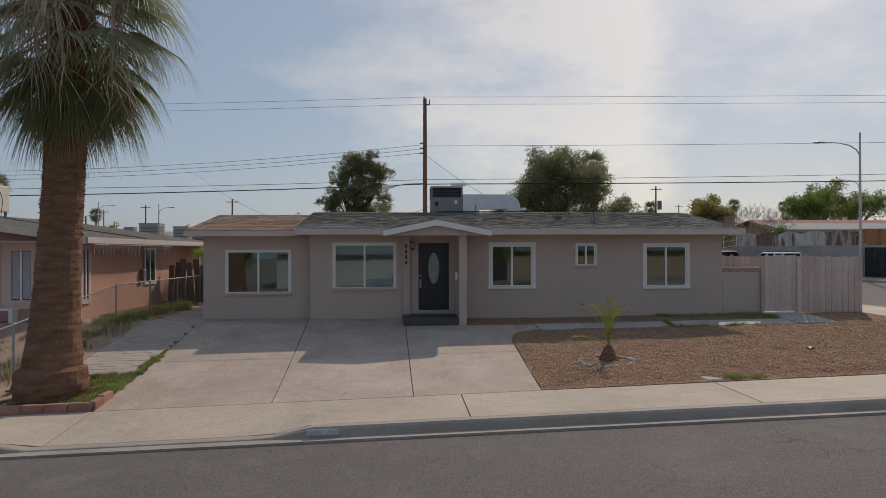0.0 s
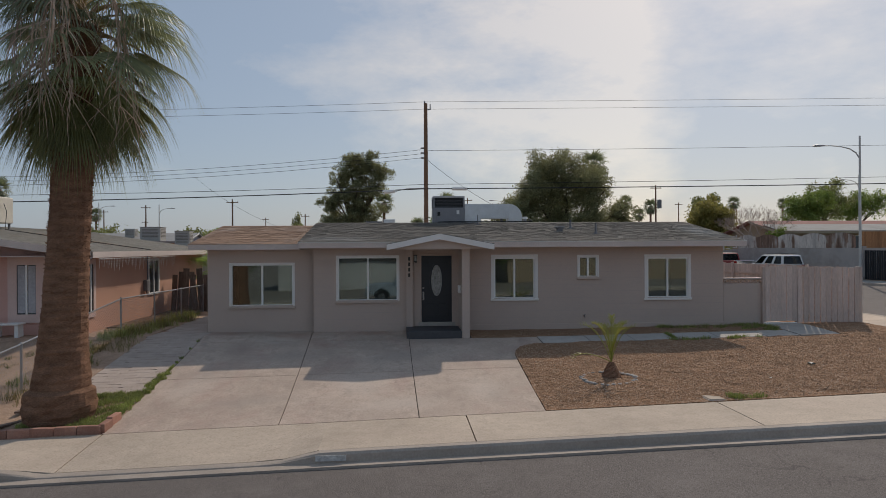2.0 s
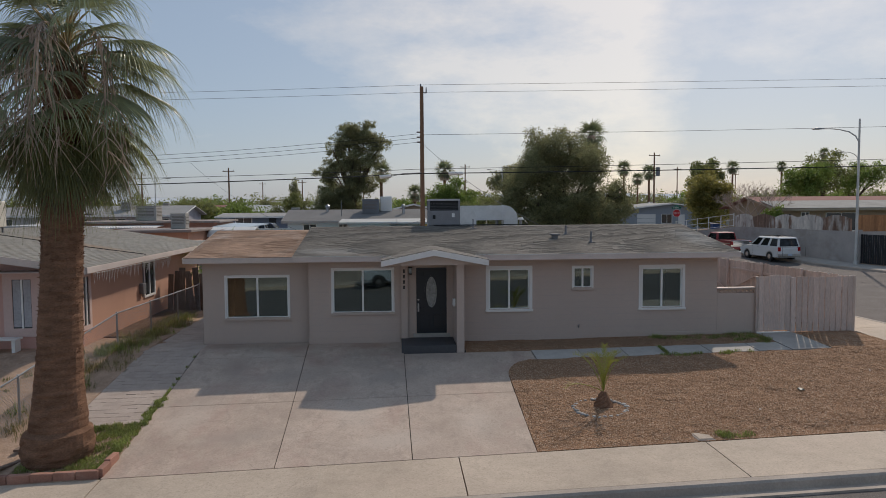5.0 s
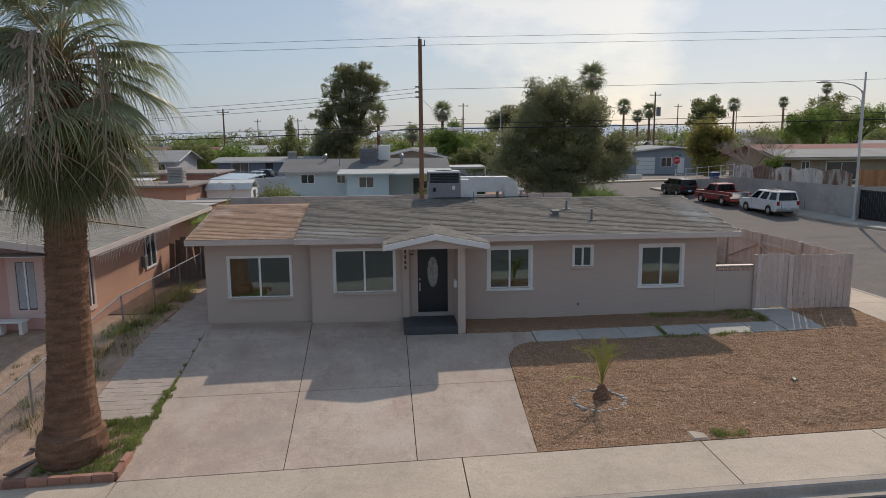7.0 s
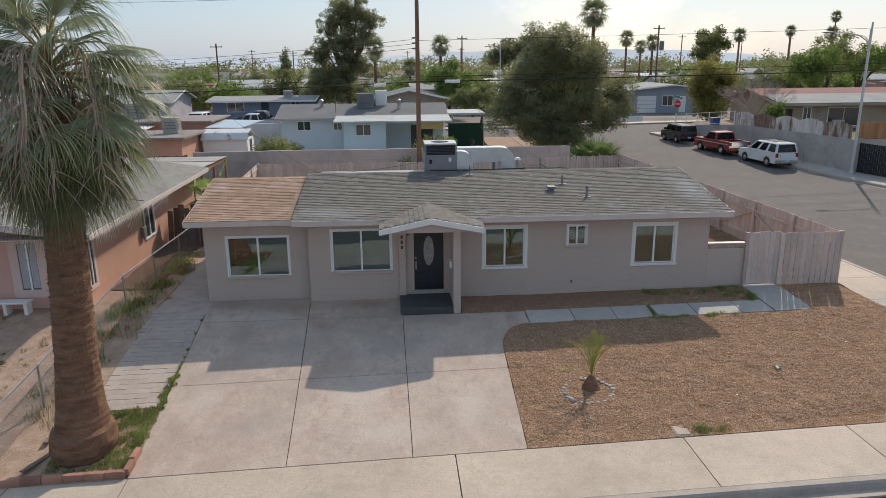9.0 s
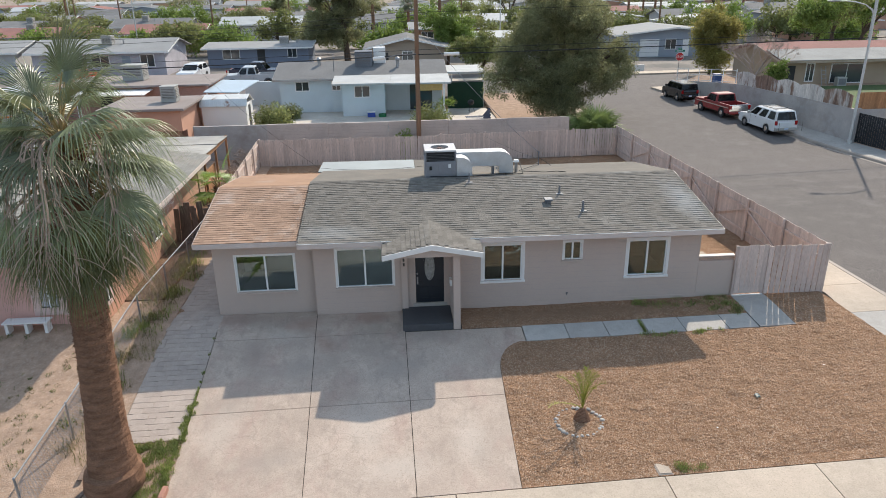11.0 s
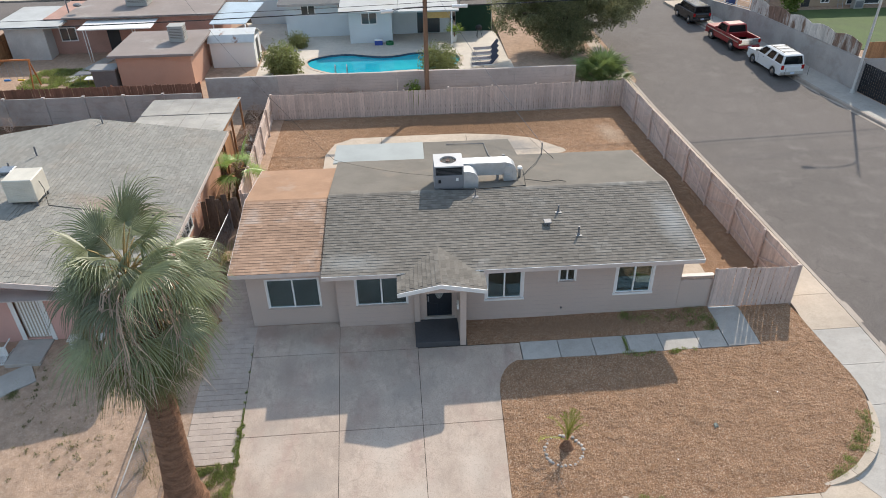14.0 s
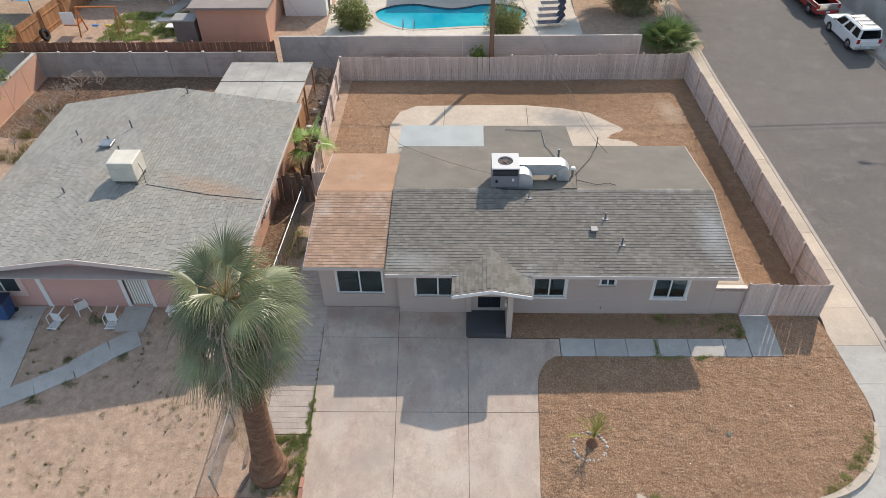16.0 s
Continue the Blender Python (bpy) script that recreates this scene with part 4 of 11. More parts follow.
# ---------- the house ----------
def wall_with(mb, a0, a1, z0, z1, b0, b1, holes):
    """A wall along x (thickness b0..b1 in y) as one connected shell with rectangular holes (a0, z0, a1, z1)."""
    xs = sorted({a0, a1, *[h[0] for h in holes], *[h[2] for h in holes]})
    zs = sorted({z0, z1, *[h[1] for h in holes], *[h[3] for h in holes]})
    nx, nz = len(xs), len(zs)
    vs = [(x, b, z) for b in (b0, b1) for z in zs for x in xs]

    def full(i, k):
        if not (0 <= i < nx - 1 and 0 <= k < nz - 1):
            return False
        mx, mz = (xs[i] + xs[i + 1]) / 2, (zs[k] + zs[k + 1]) / 2
        return not any(h[0] < mx < h[2] and h[1] < mz < h[3] for h in holes)
    at = lambda i, k, b: b * nx * nz + k * nx + i
    fs = []
    for k in range(nz - 1):
        for i in range(nx - 1):
            if not full(i, k):
                continue
            fs.append((at(i, k, 0), at(i + 1, k, 0), at(i + 1, k + 1, 0), at(i, k + 1, 0)))
            fs.append((at(i, k, 1), at(i, k + 1, 1), at(i + 1, k + 1, 1), at(i + 1, k, 1)))
            if not full(i - 1, k):
                fs.append((at(i, k, 0), at(i, k + 1, 0), at(i, k + 1, 1), at(i, k, 1)))
            if not full(i + 1, k):
                fs.append((at(i + 1, k, 0), at(i + 1, k, 1), at(i + 1, k + 1, 1), at(i + 1, k + 1, 0)))
            if not full(i, k - 1):
                fs.append((at(i, k, 0), at(i, k, 1), at(i + 1, k, 1), at(i + 1, k, 0)))
            if not full(i, k + 1):
                fs.append((at(i, k + 1, 0), at(i + 1, k + 1, 0), at(i + 1, k + 1, 1), at(i, k + 1, 1)))
    used = sorted({v for f in fs for v in f})
    idx = {v: n for n, v in enumerate(used)}
    return mb.add([vs[v] for v in used], [tuple(idx[v] for v in f) for f in fs])




def slider(house, x0, z0, x1, z1, y, trim, split=0.5):
    """A white sliding window in a wall whose face is at y, facing -y."""
    win = part("window", Mesh().box(x0, y - 0.012, z1 - trim, x1, y + 0.05, z1, 0.004), WHITE_TRIM, house, "white vinyl sliding window")
    part("trim", Mesh().box(x0, y - 0.012, z0, x0 + trim, y + 0.05, z1 - trim, 0.004), WHITE_TRIM, win)
    part("trim", Mesh().box(x1 - trim, y - 0.012, z0, x1, y + 0.05, z1 - trim, 0.004), WHITE_TRIM, win)
    part("sill", Mesh().box(x0 - 0.02, y - 0.06, z0 - 0.07, x1 + 0.02, y + 0.05, z0, 0.008), STUCCO if trim < 0.07 else WHITE_TRIM, win)
    a0, b0, a1, b1 = x0 + trim, z0, x1 - trim, z1 - trim
    fr = Mesh()
    k = 0.04
    fr.box(a0, y + 0.02, b0, a1, y + 0.09, b0 + k, 0.004).box(a0, y + 0.02, b1 - k, a1, y + 0.09, b1, 0.004)
    fr.box(a0, y + 0.02, b0 + k, a0 + k, y + 0.09, b1 - k, 0.004).box(a1 - k, y + 0.02, b0 + k, a1, y + 0.09, b1 - k, 0.004)
    m = a0 + (a1 - a0) * split
    fr.box(m - 0.028, y + 0.015, b0 + k, m + 0.028, y + 0.075, b1 - k, 0.004)
    part("window_frame", fr, VINYL, win)
    for p, q, d in ((a0 + k, m - 0.028, 0.06), (m + 0.028, a1 - k, 0.045)):
        g = part("pane", Mesh().box(p, y + d, b0 + k, q, y + d + 0.005, b1 - k), PANE, win)
        g.visible_shadow = False
    return win


house = thing("house", (2.5, 20.9, 0), "single-storey pinkish-beige stucco house with grey shingle roof and white windows", "house")
F, FW = 20.85, 21.13
BACK = 28.9
WIN = [(-1.59, 0.93, 0.33, 2.31), (3.14, 0.96, 4.59, 2.31), (5.83, 1.6, 6.51, 2.29), (7.95, 0.94, 9.43, 2.29)]
WING = (-4.84, 0.78, -2.87, 2.10)
DOOR = (0.93, 0.2, 2.0, 2.36)
holes = [(a + 0.03, b + 0.02, c - 0.03, d - 0.02) for a, b, c, d in WIN] + [DOOR]
wall = part("wall", wall_with(Mesh(), -2.26, 10.47, -0.15, 2.66, F, F + 0.2, holes), STUCCO, house, "painted block front wall")
part("wall", wall_with(Mesh(), -5.49, -2.27, -0.15, 2.68, FW, FW + 0.16, [(WING[0] + 0.03, WING[1] + 0.02, WING[2] - 0.03, WING[3] - 0.02)]), STUCCO, house, "painted front wall of the side wing")
part("wall", Mesh().plate([(F + 0.2, -0.15), (BACK, -0.15), (BACK, 2.5), (24.8, 3.3), (F + 0.2, 2.66)], 10.27, 10.47, "x"), STUCCO, house, "gable end wall")
part("wall", Mesh().plate([(FW + 0.16, -0.15), (BACK - 0.3, -0.15), (BACK - 0.3, 2.5), (24.8, 3.3), (FW + 0.16, 2.66)], -5.49, -5.33, "x"), STUCCO, house, "side wall of the wing")
part("wall", Mesh().box(-5.49, BACK - 0.16, -0.15, 10.27, BACK, 2.5), STUCCO, house, "back wall")
part("wall", Mesh().box(-2.26, 20.86, -0.15, -2.14, 21.3, 2.6), STUCCO, house)
part("plinth", Mesh().box(-2.27, F - 0.014, -0.15, 0.5, F, 0.17, 0.004).box(2.36, F - 0.014, -0.15, 10.48, F, 0.17, 0.004), STUCCO, house)
room = surface("dim room paint", (0.2, 0.2, 0.2), 0.9, vary=0.05, grain=0.03)
part("floor_inside", Mesh().box(-5.3, 21.35, 0.1, 10.2, 28.6, 0.16), surface("grey floor boards", (0.22, 0.2, 0.18), 0.5), house)
part("ceiling_inside", Mesh().box(-5.3, 21.35, 2.45, 10.2, 28.6, 2.5), room, house)
for x in (-2.2, 2.6, 7.1):
    part("room_wall", Mesh().box(x - 0.06, 21.35, 0.16, x + 0.06, 28.6, 2.45), room, house)
part("room_wall", Mesh().box(-5.3, 24.4, 0.16, 10.2, 24.5, 2.45), room, house)
for a, b, c, d in WIN:
    slider(house, a, b, c, d, F, 0.095 if a > 2.5 and a != 5.83 else 0.05, 0.5)
slider(house, *WING, FW, 0.045, 0.5)
# block courses
gv = Mesh()
for i in range(1, 13):
    z = 0.17 + i * 0.2
    cuts = [(-2.25, 10.46)]
    for a, b, c, d in [*WIN, DOOR]:
        if b - 0.12 < z < d + 0.02:
            cuts = [s for lo, hi in cuts for s in ((lo, min(hi, a - 0.06)), (max(lo, c + 0.06), hi)) if s[1] - s[0] > 0.02]
    for lo, hi in cuts:
        gv.box(lo, F - 0.0025, z - 0.003, hi, F + 0.01, z + 0.003)
part("block_joint", gv, surface("block joint paint", (0.45, 0.372, 0.345), 0.9, vary=0.05, grain=0.05), house)

# porch: step, fin wall, pilaster, door
part("step", Mesh().box(0.53, 19.53, -0.15, 2.12, F - 0.002, 0.14, 0.012), STEP_PAINT, house, "dark grey painted concrete step")
part("porch_fin", Mesh().box(2.13, 19.53, -0.15, 2.35, F - 0.001, 2.75, 0.006), STUCCO, house, "painted porch side wall")
part("pilaster", Mesh().box(0.53, F - 0.12, -0.12, 0.74, F - 0.001, 2.7, 0.006), STUCCO, house, "painted pilaster beside the door")
door = part("door", Mesh().box(1.0, F + 0.05, 0.26, 1.93, F + 0.095, 2.29, 0.004), DOOR_PAINT, house, "dark blue-grey panelled front door with oval glass")
fr = Mesh().box(0.93, F - 0.012, 0.2, 1.0, F + 0.12, 2.36, 0.004).box(1.93, F - 0.012, 0.2, 2.0, F + 0.12, 2.36, 0.004).box(1.0, F - 0.012, 2.29, 1.93, F + 0.12, 2.36, 0.004)
part("door_casing", fr, STUCCO, door)
part("threshold", Mesh().box(0.9, F - 0.03, 0.14, 2.03, F + 0.13, 0.26, 0.01), CONC_GREY, door)


def oval_band(cx, cz, y, rx, rz, w, deep, n=36):
    mb = Mesh()
    vs = []
    for k, yy in ((0, y), (1, y - deep), (2, y - deep), (3, y)):
        ex = w if k in (0, 1) else 0
        for i in range(n):
            g = 2 * math.pi * i / n
            vs.append((cx + (rx + ex) * math.cos(g), yy, cz + (rz + ex) * math.sin(g)))
    fs = [(k * n + i, k * n + (i + 1) % n, ((k + 1) % 4) * n + (i + 1) % n, ((k + 1) % 4) * n + i) for k in range(4) for i in range(n)]
    return mb.add(vs, fs)


dy = F + 0.05
part("oval_moulding", oval_band(1.465, 1.53, dy, 0.165, 0.475, 0.05, 0.022), DOOR_PAINT, door)
oval = Mesh()
n = 36
oval.add([(1.465 + 0.17 * math.cos(2 * math.pi * i / n), dy - 0.008, 1.53 + 0.48 * math.sin(2 * math.pi * i / n)) for i in range(n)], [tuple(range(n))[::-1]])
LEADED = surface("frosted leaded glass", (0.30, 0.32, 0.31), 0.18, big=9, fine=60, vary=0.35, grain=0.3, bump=0.5, depth=0.01, spec=0.8)
part("oval_glass", oval, LEADED, door, "frosted leaded oval glass")
cames = Mesh()
for sx in (-1, 1):
    pts = [(1.465 + sx * 0.1 * math.sin(math.pi * k / 12), dy - 0.014, 1.13 + 0.8 * k / 12) for k in range(13)]
    cames.tube(pts, 0.005, 5)
cames.tube([(1.465, dy - 0.014, 1.07), (1.465, dy - 0.014, 2.0)], 0.004, 5)
part("lead_came", cames, STEEL, door)
for x0, x1 in ((1.1, 1.41), (1.52, 1.83)):
    part("lower_panel", Mesh().box(x0, dy - 0.012, 0.42, x1, dy + 0.01, 0.83, 0.008), DOOR_PAINT, door)
for sx in (0, 1):
    for z in (2.02, 0.9):
        part("corner_panel", Mesh().box(1.08 + sx * 0.62, dy - 0.01, z, 1.23 + sx * 0.62, dy + 0.01, z + 0.16, 0.008), DOOR_PAINT, door)
kn = Mesh().box(1.035, dy - 0.03, 0.93, 1.085, dy + 0.01, 1.19, 0.006).cyl((1.06, dy - 0.075, 1.0), (1.06, dy, 1.0), 0.028, 0.022, 12)
part("door_handle", kn, STEEL, door, "brushed nickel handle and keypad lock")
part("deadbolt", Mesh().cyl((1.06, dy - 0.03, 1.3), (1.06, dy, 1.3), 0.026, 0.03, 12), STEEL, door)
nums = surface("dark number bars", (0.05, 0.045, 0.04), 0.5)
for i in range(4):
    z = 2.2 - i * 0.165
    part("number_bar", Mesh().box(0.595, F - 0.128, z - 0.055, 0.655, F - 0.118, z + 0.055), nums, house)
lampx = part("wall_lantern", Mesh().box(0.79, F - 0.03, 2.08, 0.87, F, 2.28, 0.01).box(0.77, F - 0.14, 2.10, 0.87, F - 0.03, 2.13, 0.005).box(0.76, F - 0.15, 2.29, 0.88, F - 0.02, 2.31, 0.006), BLACK, house, "black wall lantern beside the door")
part("lantern_glass", Mesh().box(0.78, F - 0.13, 2.13, 0.86, F - 0.05, 2.29, 0.006), LEADED, lampx)
part("mailbox", Mesh().box(2.06, 20.0, 1.2, 2.13, 20.26, 1.42, 0.01), VINYL, house, "small white box beside the door")
part("spigot", Mesh().cyl((6.03, F - 0.09, 0.4), (6.03, F, 0.4), 0.02, 0.02, 8).cyl((6.03, F - 0.09, 0.36), (6.03, F - 0.09, 0.43), 0.014, 0.014, 8).ring((6.03, F - 0.09, 0.45), 0.02, 0.035, -0.006, 0.006, 12), DULL_STEEL, house)

# ---------- roof ----------
def deck(mb, x0, x1, ya, za, yb, zb, t=0.1):
    return mb.slab([(x0, ya, za), (x1, ya, za), (x1, yb, zb), (x0, yb, zb)], t)


RX0, RX1, EY, EZ, RY, RZ, BY, BZ = -2.65, 10.92, 20.27, 2.70, 24.8, 3.43, 29.45, 2.62
roof = part("roof", deck(Mesh(), RX0, RX1, EY, EZ, RY, RZ), ROLL, house, "low grey shingle gable roof")
part("back_slope", deck(Mesh(), RX0, RX1, RY + 0.002, RZ, BY, BZ), ROLL, roof, "dark rolled roofing on the rear slope")
WX0, WEY, WEZ, WRZ = -5.92, 20.68, 2.665, 3.35
wing = part("wing_roof", deck(Mesh(), WX0, RX0 - 0.003, WEY, WEZ, RY, WRZ), RUST_ROLL, house, "rust-brown shingle roof over the side wing")
part("back_slope", deck(Mesh(), WX0, RX0 - 0.003, RY + 0.002, WRZ, 28.55, 2.75), RUST_ROLL, wing)
part("step_flashing", Mesh().add([(RX0, EY, EZ + 0.012), (RX0, RY, RZ + 0.012), (RX0, RY, WRZ - 0.05), (RX0, EY, EZ - 0.1)], [(0, 1, 2, 3)]), DARK, roof)
fa = Mesh().box(RX0, EY - 0.025, EZ - 0.165, RX1, EY - 0.001, EZ - 0.004, 0.004)
part("fascia", fa, FASCIA, roof, "beige painted eave board")
part("fascia", Mesh().box(WX0, WEY - 0.025, WEZ - 0.165, RX0 - 0.004, WEY - 0.001, WEZ - 0.004, 0.004), FASCIA, wing)
for x, y0, z0, y1, z1, pr in ((RX1 + 0.001, EY, EZ, RY, RZ, roof), (RX1 + 0.001, RY, RZ, BY, BZ, roof), (WX0 - 0.021, WEY, WEZ, RY, WRZ, wing), (WX0 - 0.021, RY, WRZ, 28.55, 2.75, wing)):
    part("rake_board", Mesh().plate([(y0, z0 - 0.15), (y1, z1 - 0.15), (y1, z1 - 0.003), (y0, z0 - 0.003)], x, x + 0.02, "x"), FASCIA, pr)
part("soffit", Mesh().box(RX0, EY, EZ - 0.165, RX1, F + 0.05, EZ - 0.145), FASCIA, roof)
part("soffit", Mesh().box(WX0, WEY, WEZ - 0.165, RX0 - 0.004, FW + 0.05, WEZ - 0.145), FASCIA, wing)
part("drip_edge", Mesh().box(RX0, EY - 0.035, EZ - 0.006, RX1, EY + 0.03, EZ + 0.008), WHITE_TRIM, roof)


def tab_mesh(name, w, d, t, mat_):
    """One shingle tab, lying along +y, its butt at y = 0."""
    mb = Mesh()
    h = w / 2 - 0.0015
    mb.add([(-h, 0, 0.0), (h, 0, 0.0), (h, d, 0.001), (-h, d, 0.001), (-h, 0, t), (h, 0, t), (h, d, 0.003), (-h, d, 0.003)],
           [(4, 5, 6, 7), (0, 1, 5, 4), (1, 2, 6, 5), (0, 4, 7, 3)])
    return data_of(name, mb, mat_)


def shingle_field(parent, x0, x1, ya, za, yb, zb, expo, w, t, mat_joined, me_piece, pieces_to, seed, at_y=True):
    """Courses of shingle tabs on a slope rising from (ya, za) to (yb, zb); the lowest courses are single pieces."""
    rnd = random.Random(seed)
    L = math.hypot(yb - ya, zb - za)
    ang = math.atan2(zb - za, yb - ya)
    rows = int(L / expo)
    joined = Mesh()
    count = 0
    for r in range(rows):
        off = rnd.uniform(0, w)
        x = x0 - off
        while x < x1 - 0.03:
            a, b = max(x, x0), min(x + w, x1)
            x += w
            if b - a < 0.05:
                continue
            s = r * expo + rnd.uniform(-0.003, 0.003)
            y, z = ya + s * math.cos(ang), za + s * math.sin(ang) + 0.002
            thin = rnd.random() < 0.45
            lift = rnd.uniform(0, 0.003) - (t * 0.34 if thin else 0)
            if count < pieces_to and b - a > w * 0.98:
                piece("shingle", me_piece[thin], parent, ((a + b) / 2, y - 0.01, z + 0.001), (ang, 0, 0))
                count += 1
            else:
                d = expo * 1.12
                tt = t + lift
                y1, z1 = y + d * math.cos(ang), z + d * math.sin(ang)
                p, q = a + 0.0015, b - 0.0015
                joined.add([(p, y - 0.01, z), (q, y - 0.01, z), (p, y - 0.01, z + tt), (q, y - 0.01, z + tt), (q, y1, z1 + 0.003), (p, y1, z1 + 0.003), (q, y1, z1), (p, y1, z1)],
                           [(0, 1, 3, 2), (2, 3, 4, 5), (1, 6, 4, 3), (0, 2, 5, 7)])
    if joined.f:
        tagged(part("shingles", joined, mat_joined, parent), kind="stuff")


grey_tab = [tab_mesh("shingle", 0.20, 0.165, h, SHINGLE_PIECE) for h in (0.018, 0.0125)]
shingle_field(roof, RX0, RX1, EY, EZ, RY, RZ, 0.145, 0.20, 0.017, SHINGLE, grey_tab, 264, 3)
cap = data_of("ridge_cap", Mesh().add([(0, -0.15, -0.008), (0.3, -0.15, 0.0), (0.3, 0, 0.022), (0, 0, 0.014), (0.3, 0.15, -0.014), (0, 0.15, -0.022)], [(0, 1, 2, 3), (3, 2, 4, 5)]), SHINGLE_PIECE)
x = RX0
while x < RX1 - 0.2:
    piece("ridge_cap", cap, roof, (x, RY, RZ))
    x += 0.27
RUST_P = surface("rusty shingle piece", (0.355, 0.228, 0.158), 0.95, big=0.8, fine=50, vary=0.16, grain=0.25, bump=0.5, depth=0.006, rand=0.13, spec=0.25, stain=(0.43, 0.345, 0.29), stain_scale=0.9, stain_from=0.55, stain_to=0.78)
rust_tab = [tab_mesh("shingle", 0.22, 0.165, h, RUST_P) for h in (0.016, 0.011)]
shingle_field(wing, WX0, RX0 - 0.02, WEY, WEZ, RY, WRZ, 0.145, 0.22, 0.0145, RUST, rust_tab, 260, 7)

# porch gable roof
PX0, PXM, PX1, PY0, PZE, PZP, PYB = -0.02, 1.47, 3.02, 19.2, 2.63, 2.93, 21.65
porch = part("porch_roof", Mesh().slab([(PX0, PY0, PZE), (PXM, PY0, PZP), (PXM, PYB, PZP), (PX0, 20.3, PZE)], 0.05), SHINGLE, house, "small shingled gable over the front door")
part("right_slope", Mesh().slab([(PXM, PY0, PZP), (PX1, PY0, PZE), (PX1, 20.3, PZE), (PXM, PYB, PZP)], 0.05), SHINGLE, porch)
for xa, xb in ((PX0, PXM), (PX1, PXM)):
    za, zb = PZE, PZP
    part("barge_board", Mesh().add([(xa, PY0 - 0.03, za - 0.16), (xb, PY0 - 0.03, zb - 0.16), (xb, PY0 - 0.03, zb), (xa, PY0 - 0.03, za), (xa, PY0 - 0.002, za - 0.16), (xb, PY0 - 0.002, zb - 0.16), (xb, PY0 - 0.002, zb), (xa, PY0 - 0.002, za)],
         [(0, 1, 2, 3), (5, 4, 7, 6), (0, 4, 5, 1), (3, 2, 6, 7), (0, 3, 7, 4), (1, 5, 6, 2)]), WHITE_TRIM, porch, "white barge board")
part("gable_panel", Mesh().plate([(PX0 + 0.1, 2.49), (PX1 - 0.1, 2.49), (PX1 - 0.1, 2.585), (PXM, 2.86), (PX0 + 0.1, 2.585)], 19.32, 19.38), STUCCO, porch)
part("porch_ceiling", Mesh().box(0.2, 19.385, 2.5, 2.85, F - 0.005, 2.53), STUCCO, porch)
part("side_board", Mesh().box(PX0 - 0.012, PY0, PZE - 0.14, PX0 + 0.01, 20.3, PZE - 0.02), FASCIA, porch)
part("side_board", Mesh().box(PX1 - 0.01, PY0, PZE - 0.14, PX1 + 0.012, 20.3, PZE - 0.02), FASCIA, porch)
ptab = tab_mesh("shingle", 0.22, 0.17, 0.02, SHINGLE_PIECE)
for side in (0, 1):
    xa = PX0 if side == 0 else PX1
    run = PXM - xa
    L = math.hypot(run, PZP - PZE)
    rows = int(L / 0.15)
    for r in range(rows):
        s = r * 0.15 / L
        x, z = xa + run * s, PZE + (PZP - PZE) * s
        y_end = 20.1 + (PYB - 20.3) * s
        y = PY0 + 0.02 + (0.11 if r % 2 else 0)
        while y < y_end:
            ang = math.atan2(PZP - PZE, abs(run))
            piece("shingle", ptab, porch, (x, y + 0.1, z + 0.003), Euler((ang, 0, radians(-90 if side == 0 else 90))))
            y += 0.22

# rear patio cover
cover = part("patio_cover", Mesh().slab([(-2.85, BY - 0.2, 2.64), (1.3, BY - 0.2, 2.64), (1.3, 31.5, 2.50), (-2.85, 31.5, 2.50)], 0.05), surface("pale blue-grey sheet roofing", (0.33, 0.35, 0.34), 0.6, big=0.8, vary=0.1, grain=0.05), house, "pale sheet-metal patio cover")
part("roll_cover", Mesh().slab([(1.31, BY - 0.2, 2.65), (5.6, BY - 0.2, 2.65), (5.45, 31.5, 2.48), (1.31, 31.5, 2.48)], 0.06), ROLL, cover)
for x in (-2.7, 1.3, 5.3):
    part("post", Mesh().box(x - 0.05, 31.3, 0.0, x + 0.05, 31.4, 2.46), WHITE_TRIM, cover)

# ---------- front yard things ----------
def fan_leaf(seed, stalk=1.15, blade=1.15, spread=118, droop=0.5, n=26, width=0.042):
    """A fan palm leaf in local metres: stalk along +x from the origin, then folded blades that droop at their tips."""
    rnd = random.Random(seed)
    mb = Mesh()
    sag = droop * 0.25
    pts = [(stalk * k / 5, 0, -sag * (k / 5) ** 2) for k in range(6)]
    mb.tube(pts, [0.034, 0.028, 0.022, 0.018, 0.015, 0.013], 4)
    hub = Vector(pts[-1])
    for i in range(n):
        u = -1 + 2 * i / (n - 1)
        a = radians(spread) * u + rnd.uniform(-0.03, 0.03)
        L = blade * (1 - 0.32 * abs(u) ** 1.5) * rnd.uniform(0.9, 1.08)
        d = Vector((math.cos(a), math.sin(a), 0.10 * (1 - abs(u)) - 0.05))
        side = Vector((-math.sin(a), math.cos(a), 0))
        w = width * (1 - 0.25 * abs(u))
        spine, fall = [], droop * rnd.uniform(0.75, 1.3)
        for k in range(6):
            s = k / 5
            z = -fall * max(0, s - 0.35) ** 1.7 * L * 1.15
            spine.append(hub + d * (L * s * (1 - 0.16 * fall * s)) + Vector((0, 0, z)))
        ws = (0.2, 0.9, 1.0, 0.75, 0.4, 0.06)
        vs = []
        for p, q in zip(spine, ws):
            vs += [p + side * w * q + Vector((0, 0, 0.018 * q)), p, p - side * w * q + Vector((0, 0, 0.018 * q))]
        fs = []
        for k in range(5):
            b = k * 3
            fs += [(b, b + 1, b + 4, b + 3), (b + 1, b + 2, b + 5, b + 4)]
        mb.add(vs, fs)
    return mb


